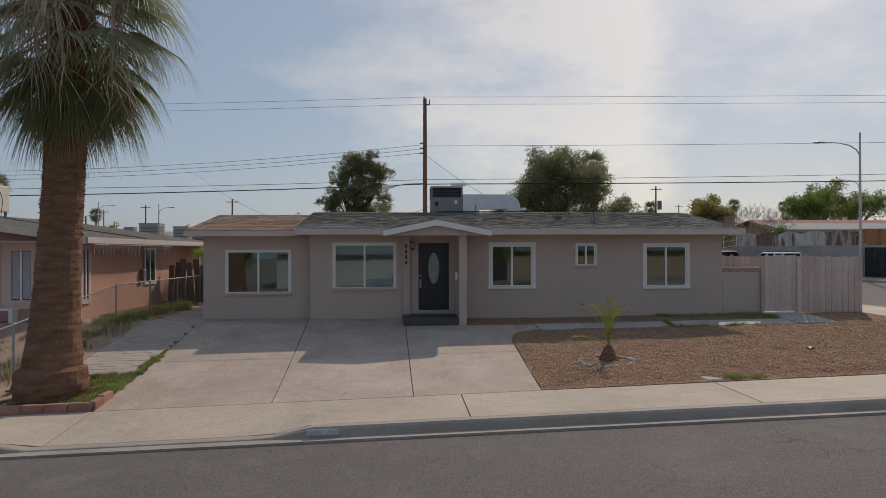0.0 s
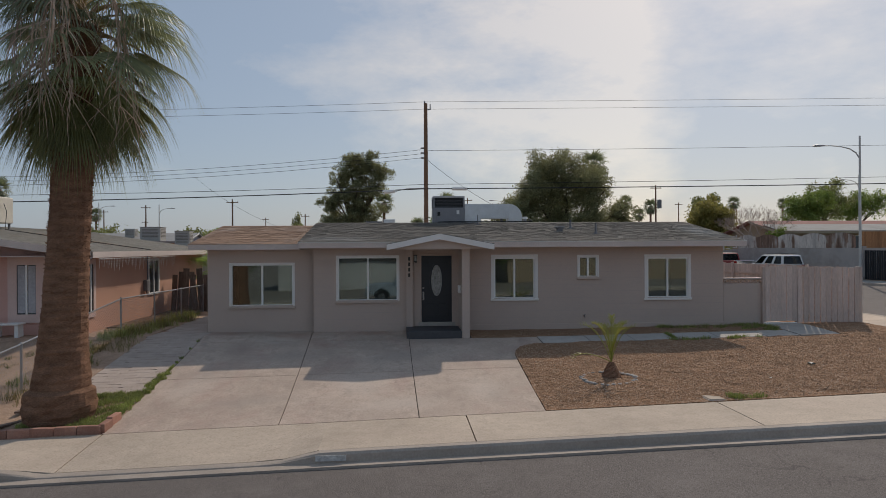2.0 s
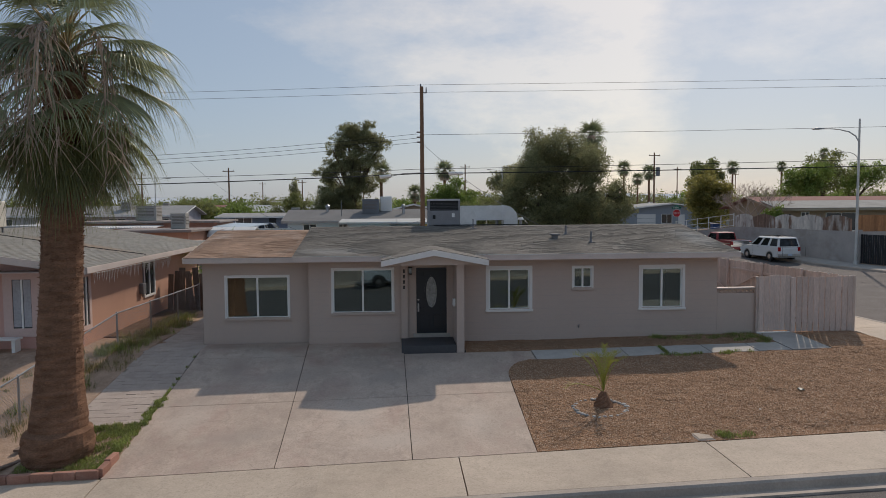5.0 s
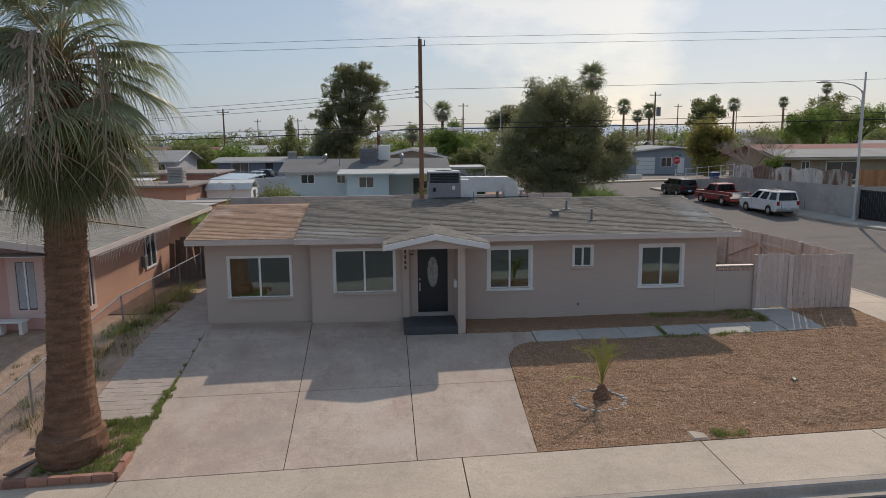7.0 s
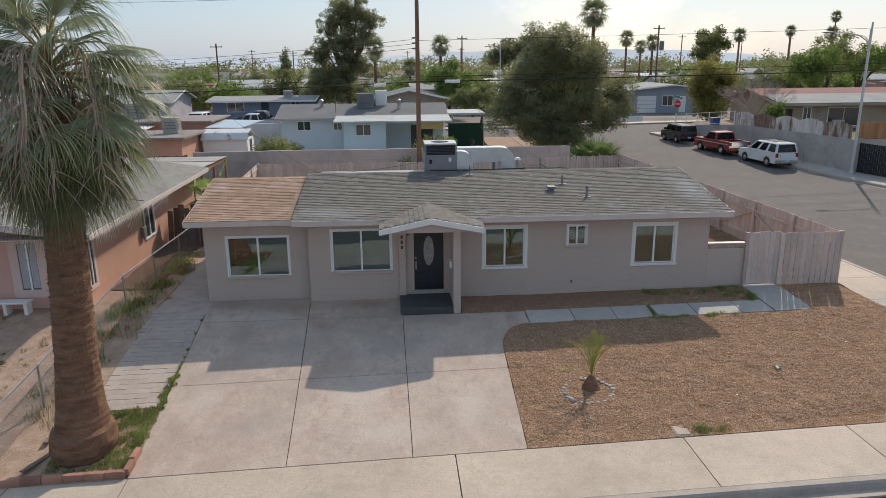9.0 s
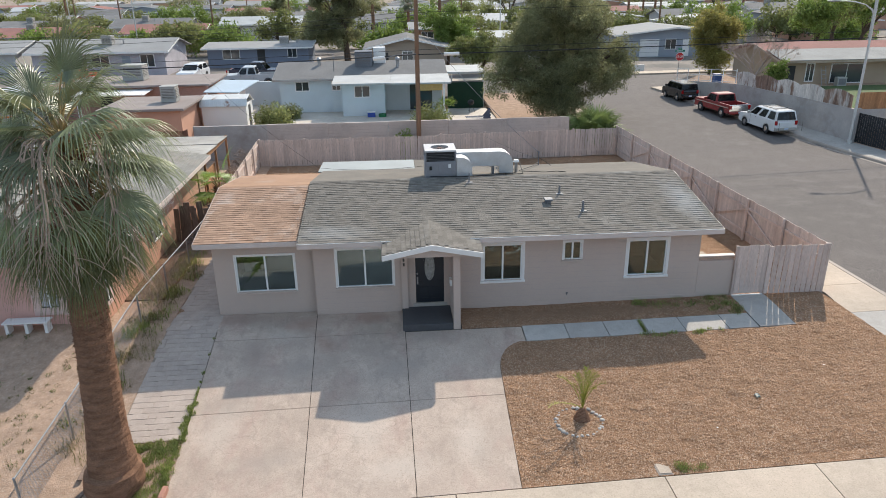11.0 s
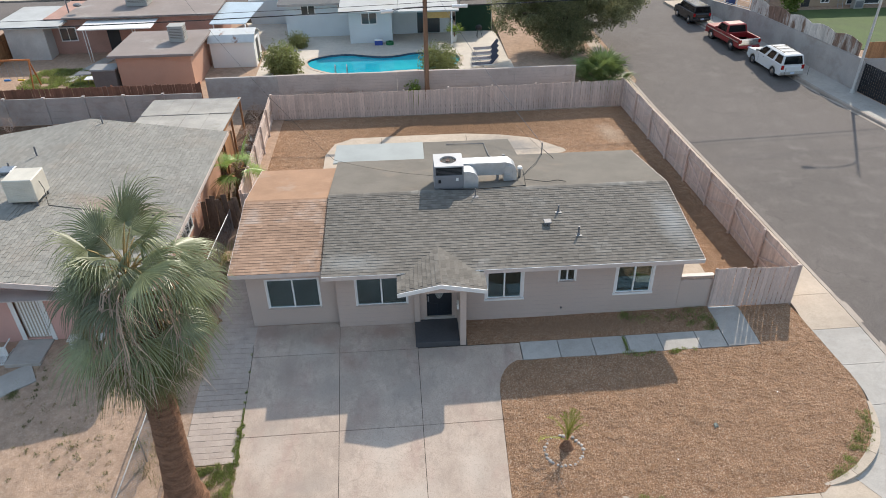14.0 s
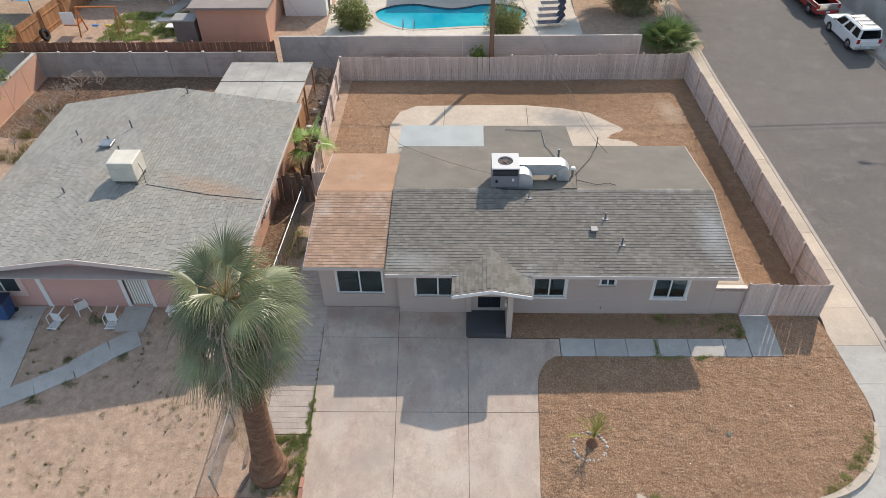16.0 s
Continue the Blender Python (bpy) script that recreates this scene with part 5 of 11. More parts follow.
def pleated_frond(rnd, root, az, el, stalk, blade, spread, n, droop, bend):
    """One fan leaf at its place on the crown: an arching stalk, a pleated fan, and split tips that hang like threads."""
    mb = Mesh()
    az = radians(az)
    out, side = Vector((math.cos(az), math.sin(az), 0)), Vector((-math.sin(az), math.cos(az), 0))
    side = (side + Vector((0, 0, rnd.uniform(-0.5, 0.5)))).normalized()
    p, line = Vector(root), [Vector(root)]
    for k in range(6):
        e = radians(max(-88, el - bend * (k / 5) ** 1.3))
        f = out * math.cos(e) + Vector((0, 0, math.sin(e)))
        p = p + f * stalk / 6
        line.append(p)
    rod = Mesh().tube(line, [0.045, 0.036, 0.029, 0.024, 0.02, 0.017, 0.013], 4)
    up = f.cross(side).normalized()
    up = up if up.z > 0 or el < -60 else -up
    down = Vector((0, 0, -1))
    half = math.tan(radians(spread) / (n - 1)) * 1.04
    rings = (0.05, 0.24, 0.42, 0.54, 0.68, 0.84, 1.0, 1.16)
    wide = (1.0, 1.0, 0.94, 0.66, 0.4, 0.24, 0.14, 0.04)
    for i in range(n):
        u = -1 + 2 * i / (n - 1)
        a = radians(spread) * u + rnd.uniform(-0.015, 0.015)
        L = blade * (1 - 0.28 * abs(u) ** 1.6) * rnd.uniform(0.9, 1.08)
        d = (f * math.cos(a) + side * math.sin(a) + up * (0.10 - 0.34 * u * u)).normalized()
        fall = droop * rnd.uniform(0.6, 1.5)
        q, last, vs = Vector(p), 0.0, []
        for k, (r, w) in enumerate(zip(rings, wide)):
            if k > 3:
                d = (d + down * fall * 0.46).normalized()
            elif k > 1:
                d = (d + down * fall * 0.07).normalized()
            q = q + d * L * (r - last)
            last = r
            s_ = d.cross(up)
            s_ = s_.normalized() if s_.length > 0.05 else side
            hw = half * L * min(r, 0.56) * w
            vs += [q + s_ * hw + up * hw * 0.45, q.copy(), q - s_ * hw + up * hw * 0.45]
        fs = []
        for k in range(len(rings) - 1):
            b = k * 3
            fs += [(b, b + 1, b + 4, b + 3), (b + 1, b + 2, b + 5, b + 4)]
        mb.add(vs, fs)
    return mb, rod


def fan_palm(name, base, top, radius, leaf_n, leaf_kw, label, seed=1, low=-62, high=80, dead=8, strings=10, scars=900, soft=1.0, leaf_mat=None):
    """A fan palm: ringed tapering trunk, living leaves, dead hanging leaves and dry flower stalks. radius gives the trunk's by height."""
    rnd = random.Random(seed)
    base, top = Vector(base), Vector(top)
    palm = thing(name, base, label, "palm tree")
    mb = Mesh()
    H = (top - base).length
    rows, n = 120, 30
    vs = []
    for k in range(rows + 1):
        t = k / rows
        c = base.lerp(top, t)
        r = radius(t * H)
        ridge = 0.009 * (k % 2)
        for i in range(n):
            g = 2 * math.pi * i / n
            q = noise.noise(Vector((math.cos(g) * 2, math.sin(g) * 2, t * 22))) * 0.05 * r + noise.noise(Vector((math.cos(g) * 6, math.sin(g) * 6, t * 60))) * 0.045 * r
            vs.append(c + Vector((math.cos(g), math.sin(g), 0)) * (r + ridge * (0.5 + rnd.random()) + q))
    fs = [(k * n + i, k * n + (i + 1) % n, (k + 1) * n + (i + 1) % n, (k + 1) * n + i) for k in range(rows) for i in range(n)]
    part("trunk", mb.add(vs, fs), TRUNK, palm, "thick reddish-brown ringed trunk", smooth=False)
    stub = Mesh()
    for i in range(scars):
        g, t = rnd.uniform(0, 2 * math.pi), rnd.random() ** 0.6
        c = base.lerp(top, t)
        r = radius(t * H)
        d = Vector((math.cos(g), math.sin(g), 0))
        p = c + d * (r - 0.01)
        e = p + d * rnd.uniform(0.02, 0.07) * (0.4 + t) + Vector((-d.y, d.x, 0)) * rnd.uniform(-0.09, 0.09) + Vector((0, 0, rnd.uniform(-0.03, 0.05)))
        s_ = Vector((-d.y, d.x, 0)) * rnd.uniform(0.015, 0.055)
        stub.add([p - s_, p + s_, e, p + Vector((0, 0, -0.03))], [(0, 1, 2), (0, 2, 3), (1, 3, 2)])
    tagged(part("leaf_scar", stub, TRUNK, palm), kind="stuff")
    stalk, blade = leaf_kw["stalk"], leaf_kw["blade"]
    for i in range(leaf_n):
        t = (i + 0.5) / leaf_n
        if low > -30:
            el = high + (low - high) * t + rnd.uniform(-8, 8)
        elif t < 0.17:
            # upright young leaves
            el = high - 26 * t / 0.17 + rnd.uniform(-4, 6)
        elif t < 0.45:
            # an open ring of arching leaves
            el = 52 - 54 * (t - 0.17) / 0.28 + rnd.uniform(-7, 7)
        else:
            # the dense hanging skirt
            el = -16 + (low + 16) * ((t - 0.45) / 0.55) ** 0.85 + rnd.uniform(-8, 8)
        az = i * 137.508 + rnd.uniform(-22, 22)
        s_ = rnd.uniform(0.82, 1.12) * (0.92 if el > 55 else 0.98 if el > -15 else 0.93)
        root = (top.x, top.y, top.z + 0.25 * math.sin(radians(el)) - 0.45 * t)
        bend = ((20, 62, 44)[i % 3] if el > 55 else 46 if el > 20 else 36 if el > -20 else 12) * rnd.uniform(0.7, 1.35)
        short = (0.95, 0.45, 0.7)[i % 3] if el > 55 else (0.9, 0.65)[i % 2] if el > 15 else 1.0
        fr, rod = pleated_frond(rnd, root, az, el, stalk * s_ * short, blade * s_, leaf_kw["spread"] * (0.9 if el > -20 else 0.72), leaf_kw["n"], soft * (0.7 if el > 55 else 0.95 if el > -10 else 0.5), bend)
        part("stalk", rod, PETIOLE, part("frond", fr, leaf_mat or (FROND if el > -26 else FROND_OLD), palm))
    for i in range(dead):
        az = i * 360 / max(1, dead) + rnd.uniform(-20, 20)
        fr, rod = pleated_frond(rnd, (top.x, top.y, top.z - 0.5), az, rnd.uniform(-80, -66), stalk * 0.9, blade * 0.9, 40, 14, 0.6, 8)
        part("stalk", rod, FROND_DRY, part("dead_frond", fr, FROND_DRY, palm, "dry tan hanging leaf"))
    for i in range(strings):
        az = rnd.uniform(0, 2 * math.pi) if i % 4 == 3 else radians(rnd.uniform(-125, -35))
        d = Vector((math.cos(az), math.sin(az), 0))
        w_ = Vector((-d.y, d.x, 0)) * rnd.uniform(-0.35, 0.35)
        mb = Mesh()
        L, reach = rnd.uniform(1.5, 2.2), rnd.uniform(1.0, 1.75)
        main = []
        for k in range(13):
            q = k / 12
            main.append(top + d * (0.2 + reach * math.sin(min(1, q * 1.5) * math.pi / 2)) + w_ * q + Vector((rnd.uniform(-0.05, 0.05), rnd.uniform(-0.05, 0.05), 0.5 * math.sin(min(1, q * 1.6) * math.pi) - L * max(0, q - 0.28) ** 1.2 * 1.45)))
        mb.tube(main, [0.017 * (1 - 0.75 * k / 12) for k in range(13)], 5)
        for k in range(4, 13):
            for j in range(3):
                q = [main[k]]
                v = Vector((rnd.uniform(-0.09, 0.09), rnd.uniform(-0.09, 0.09), rnd.uniform(-0.06, 0.0)))
                for m in range(6):
                    v = v + Vector((rnd.uniform(-0.035, 0.035), rnd.uniform(-0.035, 0.035), -0.03))
                    q.append(q[-1] + v)
                mb.tube(q, [0.013, 0.012, 0.010, 0.008, 0.007, 0.005, 0.003], 3)
        stalk_ = part("dry_flower_stalk", mb, FROND_DRY, palm, "tan dried flower stalk")
        strap = Mesh()
        for j in range(2):
            k0 = rnd.randrange(3, 6)
            side_ = Vector((-d.y, d.x, 0))
            vs = []
            for k in range(6):
                c = main[min(12, k0 + k)] + d * 0.03 + side_ * (0.05 * j) + Vector((0, 0, -0.06 * k))
                hw = (0.01, 0.016, 0.02, 0.018, 0.012, 0.004)[k]
                vs += [c - side_ * hw, c + d * 0.012, c + side_ * hw]
            strap.add(vs, [f_ for k in range(5) for f_ in ((k * 3, k * 3 + 1, k * 3 + 4, k * 3 + 3), (k * 3 + 1, k * 3 + 2, k * 3 + 5, k * 3 + 4))])
        part("bract", strap, FROND_DRY, stalk_)
    return palm


PALM_TOP = (-6.15, 14.3, 7.12)
def palm_radius(h):
    """Swollen root collar with a sharp lip, then a slow taper."""
    if h < 0.62:
        return 0.60 + 0.06 * math.sin(min(1, h / 0.62) * math.pi) + 0.02 * (h > 0.5)
    return 0.365 + 0.175 * math.exp(-(h - 0.62) / 1.25)


fan_palm("fan_palm", (-6.35, 13.72, level(-6.35, 13.72) - 0.05), PALM_TOP, palm_radius, 92, dict(stalk=1.42, blade=1.42, spread=96, n=38),
         "tall fan palm with shaggy green crown and thick ringed trunk", seed=2, low=-72, dead=5, strings=8, high=84, scars=2800)

# young feather palm with its stone ring
def feather_leaf(seed, L=0.95):
    rnd = random.Random(seed)
    mb = Mesh()
    pts = [(L * math.sin(min(1.3, s * 1.3)) * 0.9, 0, 0.62 * L * s - 0.55 * L * s * s) for s in steps(0, 1, 8)]
    mb.tube(pts, [0.012 * (1 - 0.8 * k / 8) for k in range(9)], 4)
    for k in range(2, 9):
        for sg in (-1, 1):
            for j in range(3):
                p = Vector(pts[k]).lerp(Vector(pts[k - 1]), j / 3)
                tip = p + Vector((0.13, sg * rnd.uniform(0.08, 0.14), rnd.uniform(0.0, 0.07))) * (1 - 0.4 * abs(k - 5) / 4)
                w = Vector((0.012, 0, 0))
                mb.add([p - w, p + w, tip], [(0, 1, 2)])
    return mb


YP = (5.05, 14.87)
yz = level(*YP)
yp = thing("young_date_palm", (YP[0], YP[1], yz), "young palm with a few yellow-green feather leaves in gravel", "palm")
mb = Mesh()
vs, n = [], 12
for k in range(9):
    t = k / 8
    for i in range(n):
        g = 2 * math.pi * i / n
        r = 0.19 * (1 - t) ** 0.9 + 0.045 + 0.016 * ((i + k) % 2)
        vs.append((YP[0] + r * math.cos(g), YP[1] + r * math.sin(g), yz - 0.03 + 0.38 * t))
part("trunk", mb.add(vs, [(k * n + i, k * n + (i + 1) % n, (k + 1) * n + (i + 1) % n, (k + 1) * n + i) for k in range(8) for i in range(n)] + [tuple(range(8 * n, 9 * n))]), TRUNK, yp, "stubby cut trunk")
YOUNG = surface("yellow-green palm leaflets", (0.36, 0.36, 0.07), 0.5, vary=0.3, grain=0.15, bump=0, trans=0.3)
feathers = [data_of("leaf", feather_leaf(20 + i, 1.0 + 0.1 * i), YOUNG) for i in range(3)]
for i, (az, el) in enumerate(((100, 78), (40, 74), (160, 66), (182, 22), (-20, 72), (70, 86), (130, 82), (10, 80), (205, 74), (300, 78), (60, 68))):
    piece("leaf", feathers[i % 3], yp, (YP[0], YP[1], yz + 0.34), Euler((0, radians(-el + 20), radians(az))))
rs = random.Random(9)
stone_me = [data_of("ring_stone", Mesh().blob((0, 0, 0), 0.07, 7, 0.25, i, 0.6), STONE, True) for i in range(4)]
for i in range(27):
    g = 2 * math.pi * i / 27
    x, y = YP[0] - 0.1 + 0.6 * math.cos(g) + rs.uniform(-0.03, 0.03), YP[1] - 0.12 + 0.56 * math.sin(g) + rs.uniform(-0.03, 0.03)
    ob = new("ring_stone", stone_me[i % 4])
    ob.location = (x, y, level(x, y) + 0.012)
    ob.rotation_euler = (0, 0, rs.uniform(0, 6))
    k = rs.uniform(0.5, 1.05)
    ob.scale = (k * rs.uniform(0.9, 1.3), k, k)
    tagged(ob, "small grey river stone in a ring on gravel", "stone", "stones round the young palm")

# brick edging of the palm bed
br = data_of("edging_brick", Mesh().box(-0.2, -0.06, -0.05, 0.2, 0.06, 0.15, 0.01), BRICK)
edge = [((-5.32 - 0.41 * i, 12.69), 0.0) for i in range(9)] + [((-5.12 - 0.012 * i, 12.9 + 0.41 * i), 90.0) for i in range(2)]
for (x, y), az in edge:
    ob = new("edging_brick", br)
    ob.location, ob.rotation_euler = (x, y, level(x, y)), (0, rs.uniform(-0.03, 0.03), radians(az + rs.uniform(-2, 2)))
    tagged(ob, "weathered red edging brick on edge round the palm bed", "brick", "bricks edging the palm bed")
for (x, y, az, L) in ((-7.15, 13.4, 70, 0.9), (-7.3, 14.3, 95, 0.7)):
    ob = new("loose_board", data_of("loose_board", Mesh().box(-L / 2, -0.06, 0, L / 2, 0.06, 0.04, 0.006), OLD_WOOD))
    ob.location, ob.rotation_euler = (x, y, level(x, y) + 0.01), (0, 0.05, radians(az))
    tagged(ob, "weathered loose board lying on the earth bed", "board")

box_ = thing("meter_box", (6.43, 12.82, level(6.43, 12.82)), "pale concrete water meter lid set in gravel", "meter box")
part("lid", Mesh().box(6.3, 12.66, level(6.4, 12.8) - 0.1, 6.6, 13.02, level(6.4, 12.8) + 0.035, 0.01), CONC_WALK, box_)
part("rim", Mesh().box(6.27, 12.63, level(6.4, 12.8) - 0.1, 6.63, 13.05, level(6.4, 12.8) + 0.02, 0.01), CURB, box_)
for i, (x, y, m_) in enumerate(((9.9, 15.26, "a"), (12.4, 16.4, "b"), (8.3, 14.1, "b"))):
    z = level(x, y) + 0.03
    ob = new("litter_scrap", data_of("litter_scrap", Mesh().blob((0, 0, 0), 0.1 if m_ == "a" else 0.024, 6, 0.5, i + 3, 0.2), surface("dark green plastic scrap", (0.06, 0.085, 0.08), 0.5) if m_ == "a" else surface("white paper scrap", (0.8, 0.8, 0.78), 0.8)))
    ob.location = (x, y, z)
    tagged(ob, "small crumpled scrap lying on the gravel", "litter")


def tufts(name, spots, material, label, per=40, h=0.12, seed=0, w=0.006):
    """Tufts of grass blades round (x, y, radius) spots."""
    rnd = random.Random(seed)
    mb = Mesh()
    for x0, y0, r in spots:
        for i in range(int(per * (0.4 + r))):
            g, q = rnd.uniform(0, 6.283), r * math.sqrt(rnd.random())
            x, y = x0 + q * math.cos(g), y0 + q * math.sin(g)
            z = level(x, y) + 0.0
            a = rnd.uniform(0, 6.283)
            hh = h * rnd.uniform(0.4, 1.2)
            l = Vector((math.cos(a), math.sin(a), 0)) * hh * rnd.uniform(0.2, 0.9)
            s = Vector((-math.sin(a), math.cos(a), 0)) * w
            p = Vector((x, y, z))
            mb.add([p - s, p + s, p + l * 0.5 + Vector((0, 0, hh * 0.7)) + s * 0.6, p + l * 0.5 + Vector((0, 0, hh * 0.7)) - s * 0.6, p + l + Vector((0, 0, hh))], [(0, 1, 2, 3), (3, 2, 4)])
    return solid(name, mb, material, label, "grass", kind="stuff")


rs = random.Random(21)
spots = [(-5.25 + rs.uniform(-0.08, 0.08), 12.8 + 0.13 * i, 0.09) for i in range(30)]
spots += [(rs.uniform(-6.9, -5.3), rs.uniform(14.75, 15.15), 0.12) for i in range(22)] + [(rs.uniform(-5.9, -5.2), rs.uniform(12.9, 14.9), 0.16) for i in range(18)]
spots += [(rs.uniform(-6.9, -5.25), rs.uniform(12.85, 15.1), 0.14) for i in range(34)]
tufts("straw_bed", [(rs.uniform(-6.9, -5.25), rs.uniform(12.85, 15.1), 0.25) for i in range(40)], DRY_GRASS, "dry straw and thatch round the palm trunk", 90, 0.06, 33)
seam = [(lefts(15.2 + k_ * 0.07) - 0.02, 15.2 + k_ * 0.07, 0.03) for k_ in range(30)] + [(lefts(y_) - 0.02, y_, 0.05) for y_ in (17.5, 17.9, 17.95, 18.8, 19.6)]
tufts("weeds_seam", seam, GRASS, "green weeds in the seam beside the driveway", 60, 0.07, 43)
tufts("grass_bed", spots, GRASS, "bright green grass along the driveway edge", 210, 0.08, 3)
spots = [(rs.uniform(6.7, 7.4), rs.uniform(12.68, 12.95), 0.12) for i in range(12)] + [(rs.uniform(8.3, 11.6), rs.uniform(20.2, 20.75), 0.2) for i in range(26)]
spots += [(rs.uniform(7.8, 10.6), rs.uniform(18.5, 18.66), 0.1) for i in range(16)] + [(rs.uniform(10.6, 11.6), rs.uniform(19.5, 20.3), 0.15) for i in range(16)] + [(yard_right(y_) - rs.uniform(0.05, 0.7) ** 1.3, y_, 0.13) for y_ in [rs.uniform(13.1, 15.3) for i in range(40)]]
spots += [(8.05, 18.75 + 0.07 * i, 0.05) for i in range(10)]
tufts("weeds_yard", spots, GRASS, "low green weeds in the gravel", 90, 0.09, 5)
spots = [(rs.uniform(-8.2, -7.1), rs.uniform(14.5, 27.5), 0.3) for i in range(60)]
tufts("weeds_fence", spots, DRY_GRASS, "dry weeds along the chain-link fence", 90, 0.2, 6)
spots = [(rs.uniform(-8.3, -7.2), rs.uniform(19, 27), 0.3) for i in range(24)] + [(rs.uniform(-8.4, -7.5), rs.uniform(15.5, 21.5), 0.2) for i in range(16)]
tufts("weeds_green", spots, GRASS, "green weeds along the neighbour's wall", 80, 0.26, 7)
spots, green = [], []
while len(spots) < 420:
    x, y = rs.uniform(-22, -8.2), rs.uniform(12.9, 20.3)
    if noise.noise(Vector((x * 0.45, y * 0.45, 1))) > rs.uniform(-0.3, 0.35):
        (green if rs.random() < 0.3 else spots).append((x, y, rs.uniform(0.04, 0.16)))
for x, y, r in ((-15.0, 20.33, 0.4), (-14.9, 20.1, 0.3), (-15.4, 18.2, 0.25), (-15.0, 17.2, 0.25), (-16.2, 16.5, 0.2), (-13.3, 18.4, 0.2), (-17.6, 16.0, 0.25)):
    green += [(x + rs.uniform(-r, r), y + rs.uniform(-r, r) * 0.5, 0.14) for i in range(8)]
tufts("weeds_dirt", spots, DRY_GRASS, "sparse dry weeds on the dirt yard", 34, 0.055, 8)
tufts("weeds_dirt_green", green, surface("dusty green weeds", (0.15, 0.17, 0.06), 0.8, big=1.5, fine=10, vary=0.3, grain=0.2, bump=0, island=0.3, trans=0.3), "low dusty green weeds on the dirt yard", 60, 0.09, 18)

stones = Mesh()
rg = random.Random(31)
for i in range(5200):
    y = rg.uniform(12.66, 18.6)
    x = rg.uniform(yard_left(y) + 0.05, yard_right(y) - 0.05)
    s = rg.uniform(0.01, 0.022)
    z = level(x, y) + 0.012 + lump(x, y)
    a = rg.uniform(0, 6.28)
    c, q = math.cos(a) * s, math.sin(a) * s
    stones.add([(x + c, y + q, z), (x - q, y + c, z), (x - c, y - q, z), (x + q, y - c, z), (x + q * 0.3, y, z + s * 0.8)], [(0, 1, 4), (1, 2, 4), (2, 3, 4), (3, 0, 4)])
for i in range(900):
    x, y = rg.uniform(2.5, 11.6), rg.uniform(19.6, 20.8)
    s = rg.uniform(0.012, 0.028)
    z = level(x, y) + 0.008 + 0.5 * lump(x, y)
    stones.add([(x + s, y, z), (x, y + s, z), (x - s, y, z), (x, y - s, z), (x, y, z + s * 0.8)], [(0, 1, 4), (1, 2, 4), (2, 3, 4), (3, 0, 4)])
LOOSE = surface("loose gravel stones", (0.30, 0.19, 0.12), 0.9, big=4, fine=30, vary=0.2, grain=0.2, bump=0, island=0.22)
solid("gravel_stones", stones, LOOSE, "loose tan stones on the gravel", "gravel", kind="stuff")

# ---------- fences ----------
def picket_me(name, w, h, t, mat_, top="flat"):
    mb = Mesh()
    c = w * 0.28
    if top == "dog":
        mb.plate([(-w / 2, 0), (w / 2, 0), (w / 2, h - c), (w / 2 - c, h), (-w / 2 + c, h), (-w / 2, h - c)], -t / 2, t / 2)
    else:
        mb.box(-w / 2, -t / 2, 0, w / 2, t / 2, h)
    return data_of(name, mb, mat_)


gate_x = (11.76, 12.78, 14.93)
gate = thing("side_gate", (12.3, 20.75, 0.08), "faded pink-beige board gate with gaps between boards", "gate")
pk = [picket_me("board", 0.16, 1.72 + 0.01 * i, 0.02, FENCE_PAINT) for i in range(3)]
rk = random.Random(3)
x = gate_x[0] + 0.09
while x < gate_x[1] - 0.06:
    piece("board", pk[rk.randrange(3)], gate, (x, 20.74, level(x, 20.7) + 0.08), (0, rk.uniform(-0.006, 0.006), 0))
    x += 0.172
part("rail", Mesh().box(gate_x[0], 20.752, 0.42, gate_x[1], 20.80, 0.52), FENCE_PAINT, gate)
part("rail", Mesh().box(gate_x[0], 20.752, 1.45, gate_x[1], 20.80, 1.55), FENCE_PAINT, gate)
part("post", Mesh().box(11.69, 20.752, -0.1, 11.785, 20.842, 1.88, 0.008), FENCE_PAINT, gate)
part("kick_rail", Mesh().box(gate_x[0] - 0.05, 20.70, 0.10, gate_x[1], 20.73, 0.14), WHITE_TRIM, gate, "pale bottom strip")
panel = thing("front_fence", (13.8, 20.75, 0.1), "faded pink-beige board fence beside the gate", "fence")
x = gate_x[1] + 0.12
while x < gate_x[2] - 0.06:
    piece("board", pk[rk.randrange(3)], panel, (x, 20.74, level(x, 20.7) + 0.02), (0, rk.uniform(-0.012, 0.012), 0))
    x += 0.186
for z in (0.42, 1.42):
    part("rail", Mesh().box(gate_x[1], 20.752, z, gate_x[2], 20.80, z + 0.09), FENCE_PAINT, panel)
for x in (gate_x[1] + 0.03, gate_x[2] - 0.02):
    part("post", Mesh().box(x - 0.045, 20.755, -0.1, x + 0.045, 20.845, 1.86, 0.008), FENCE_PAINT, panel)

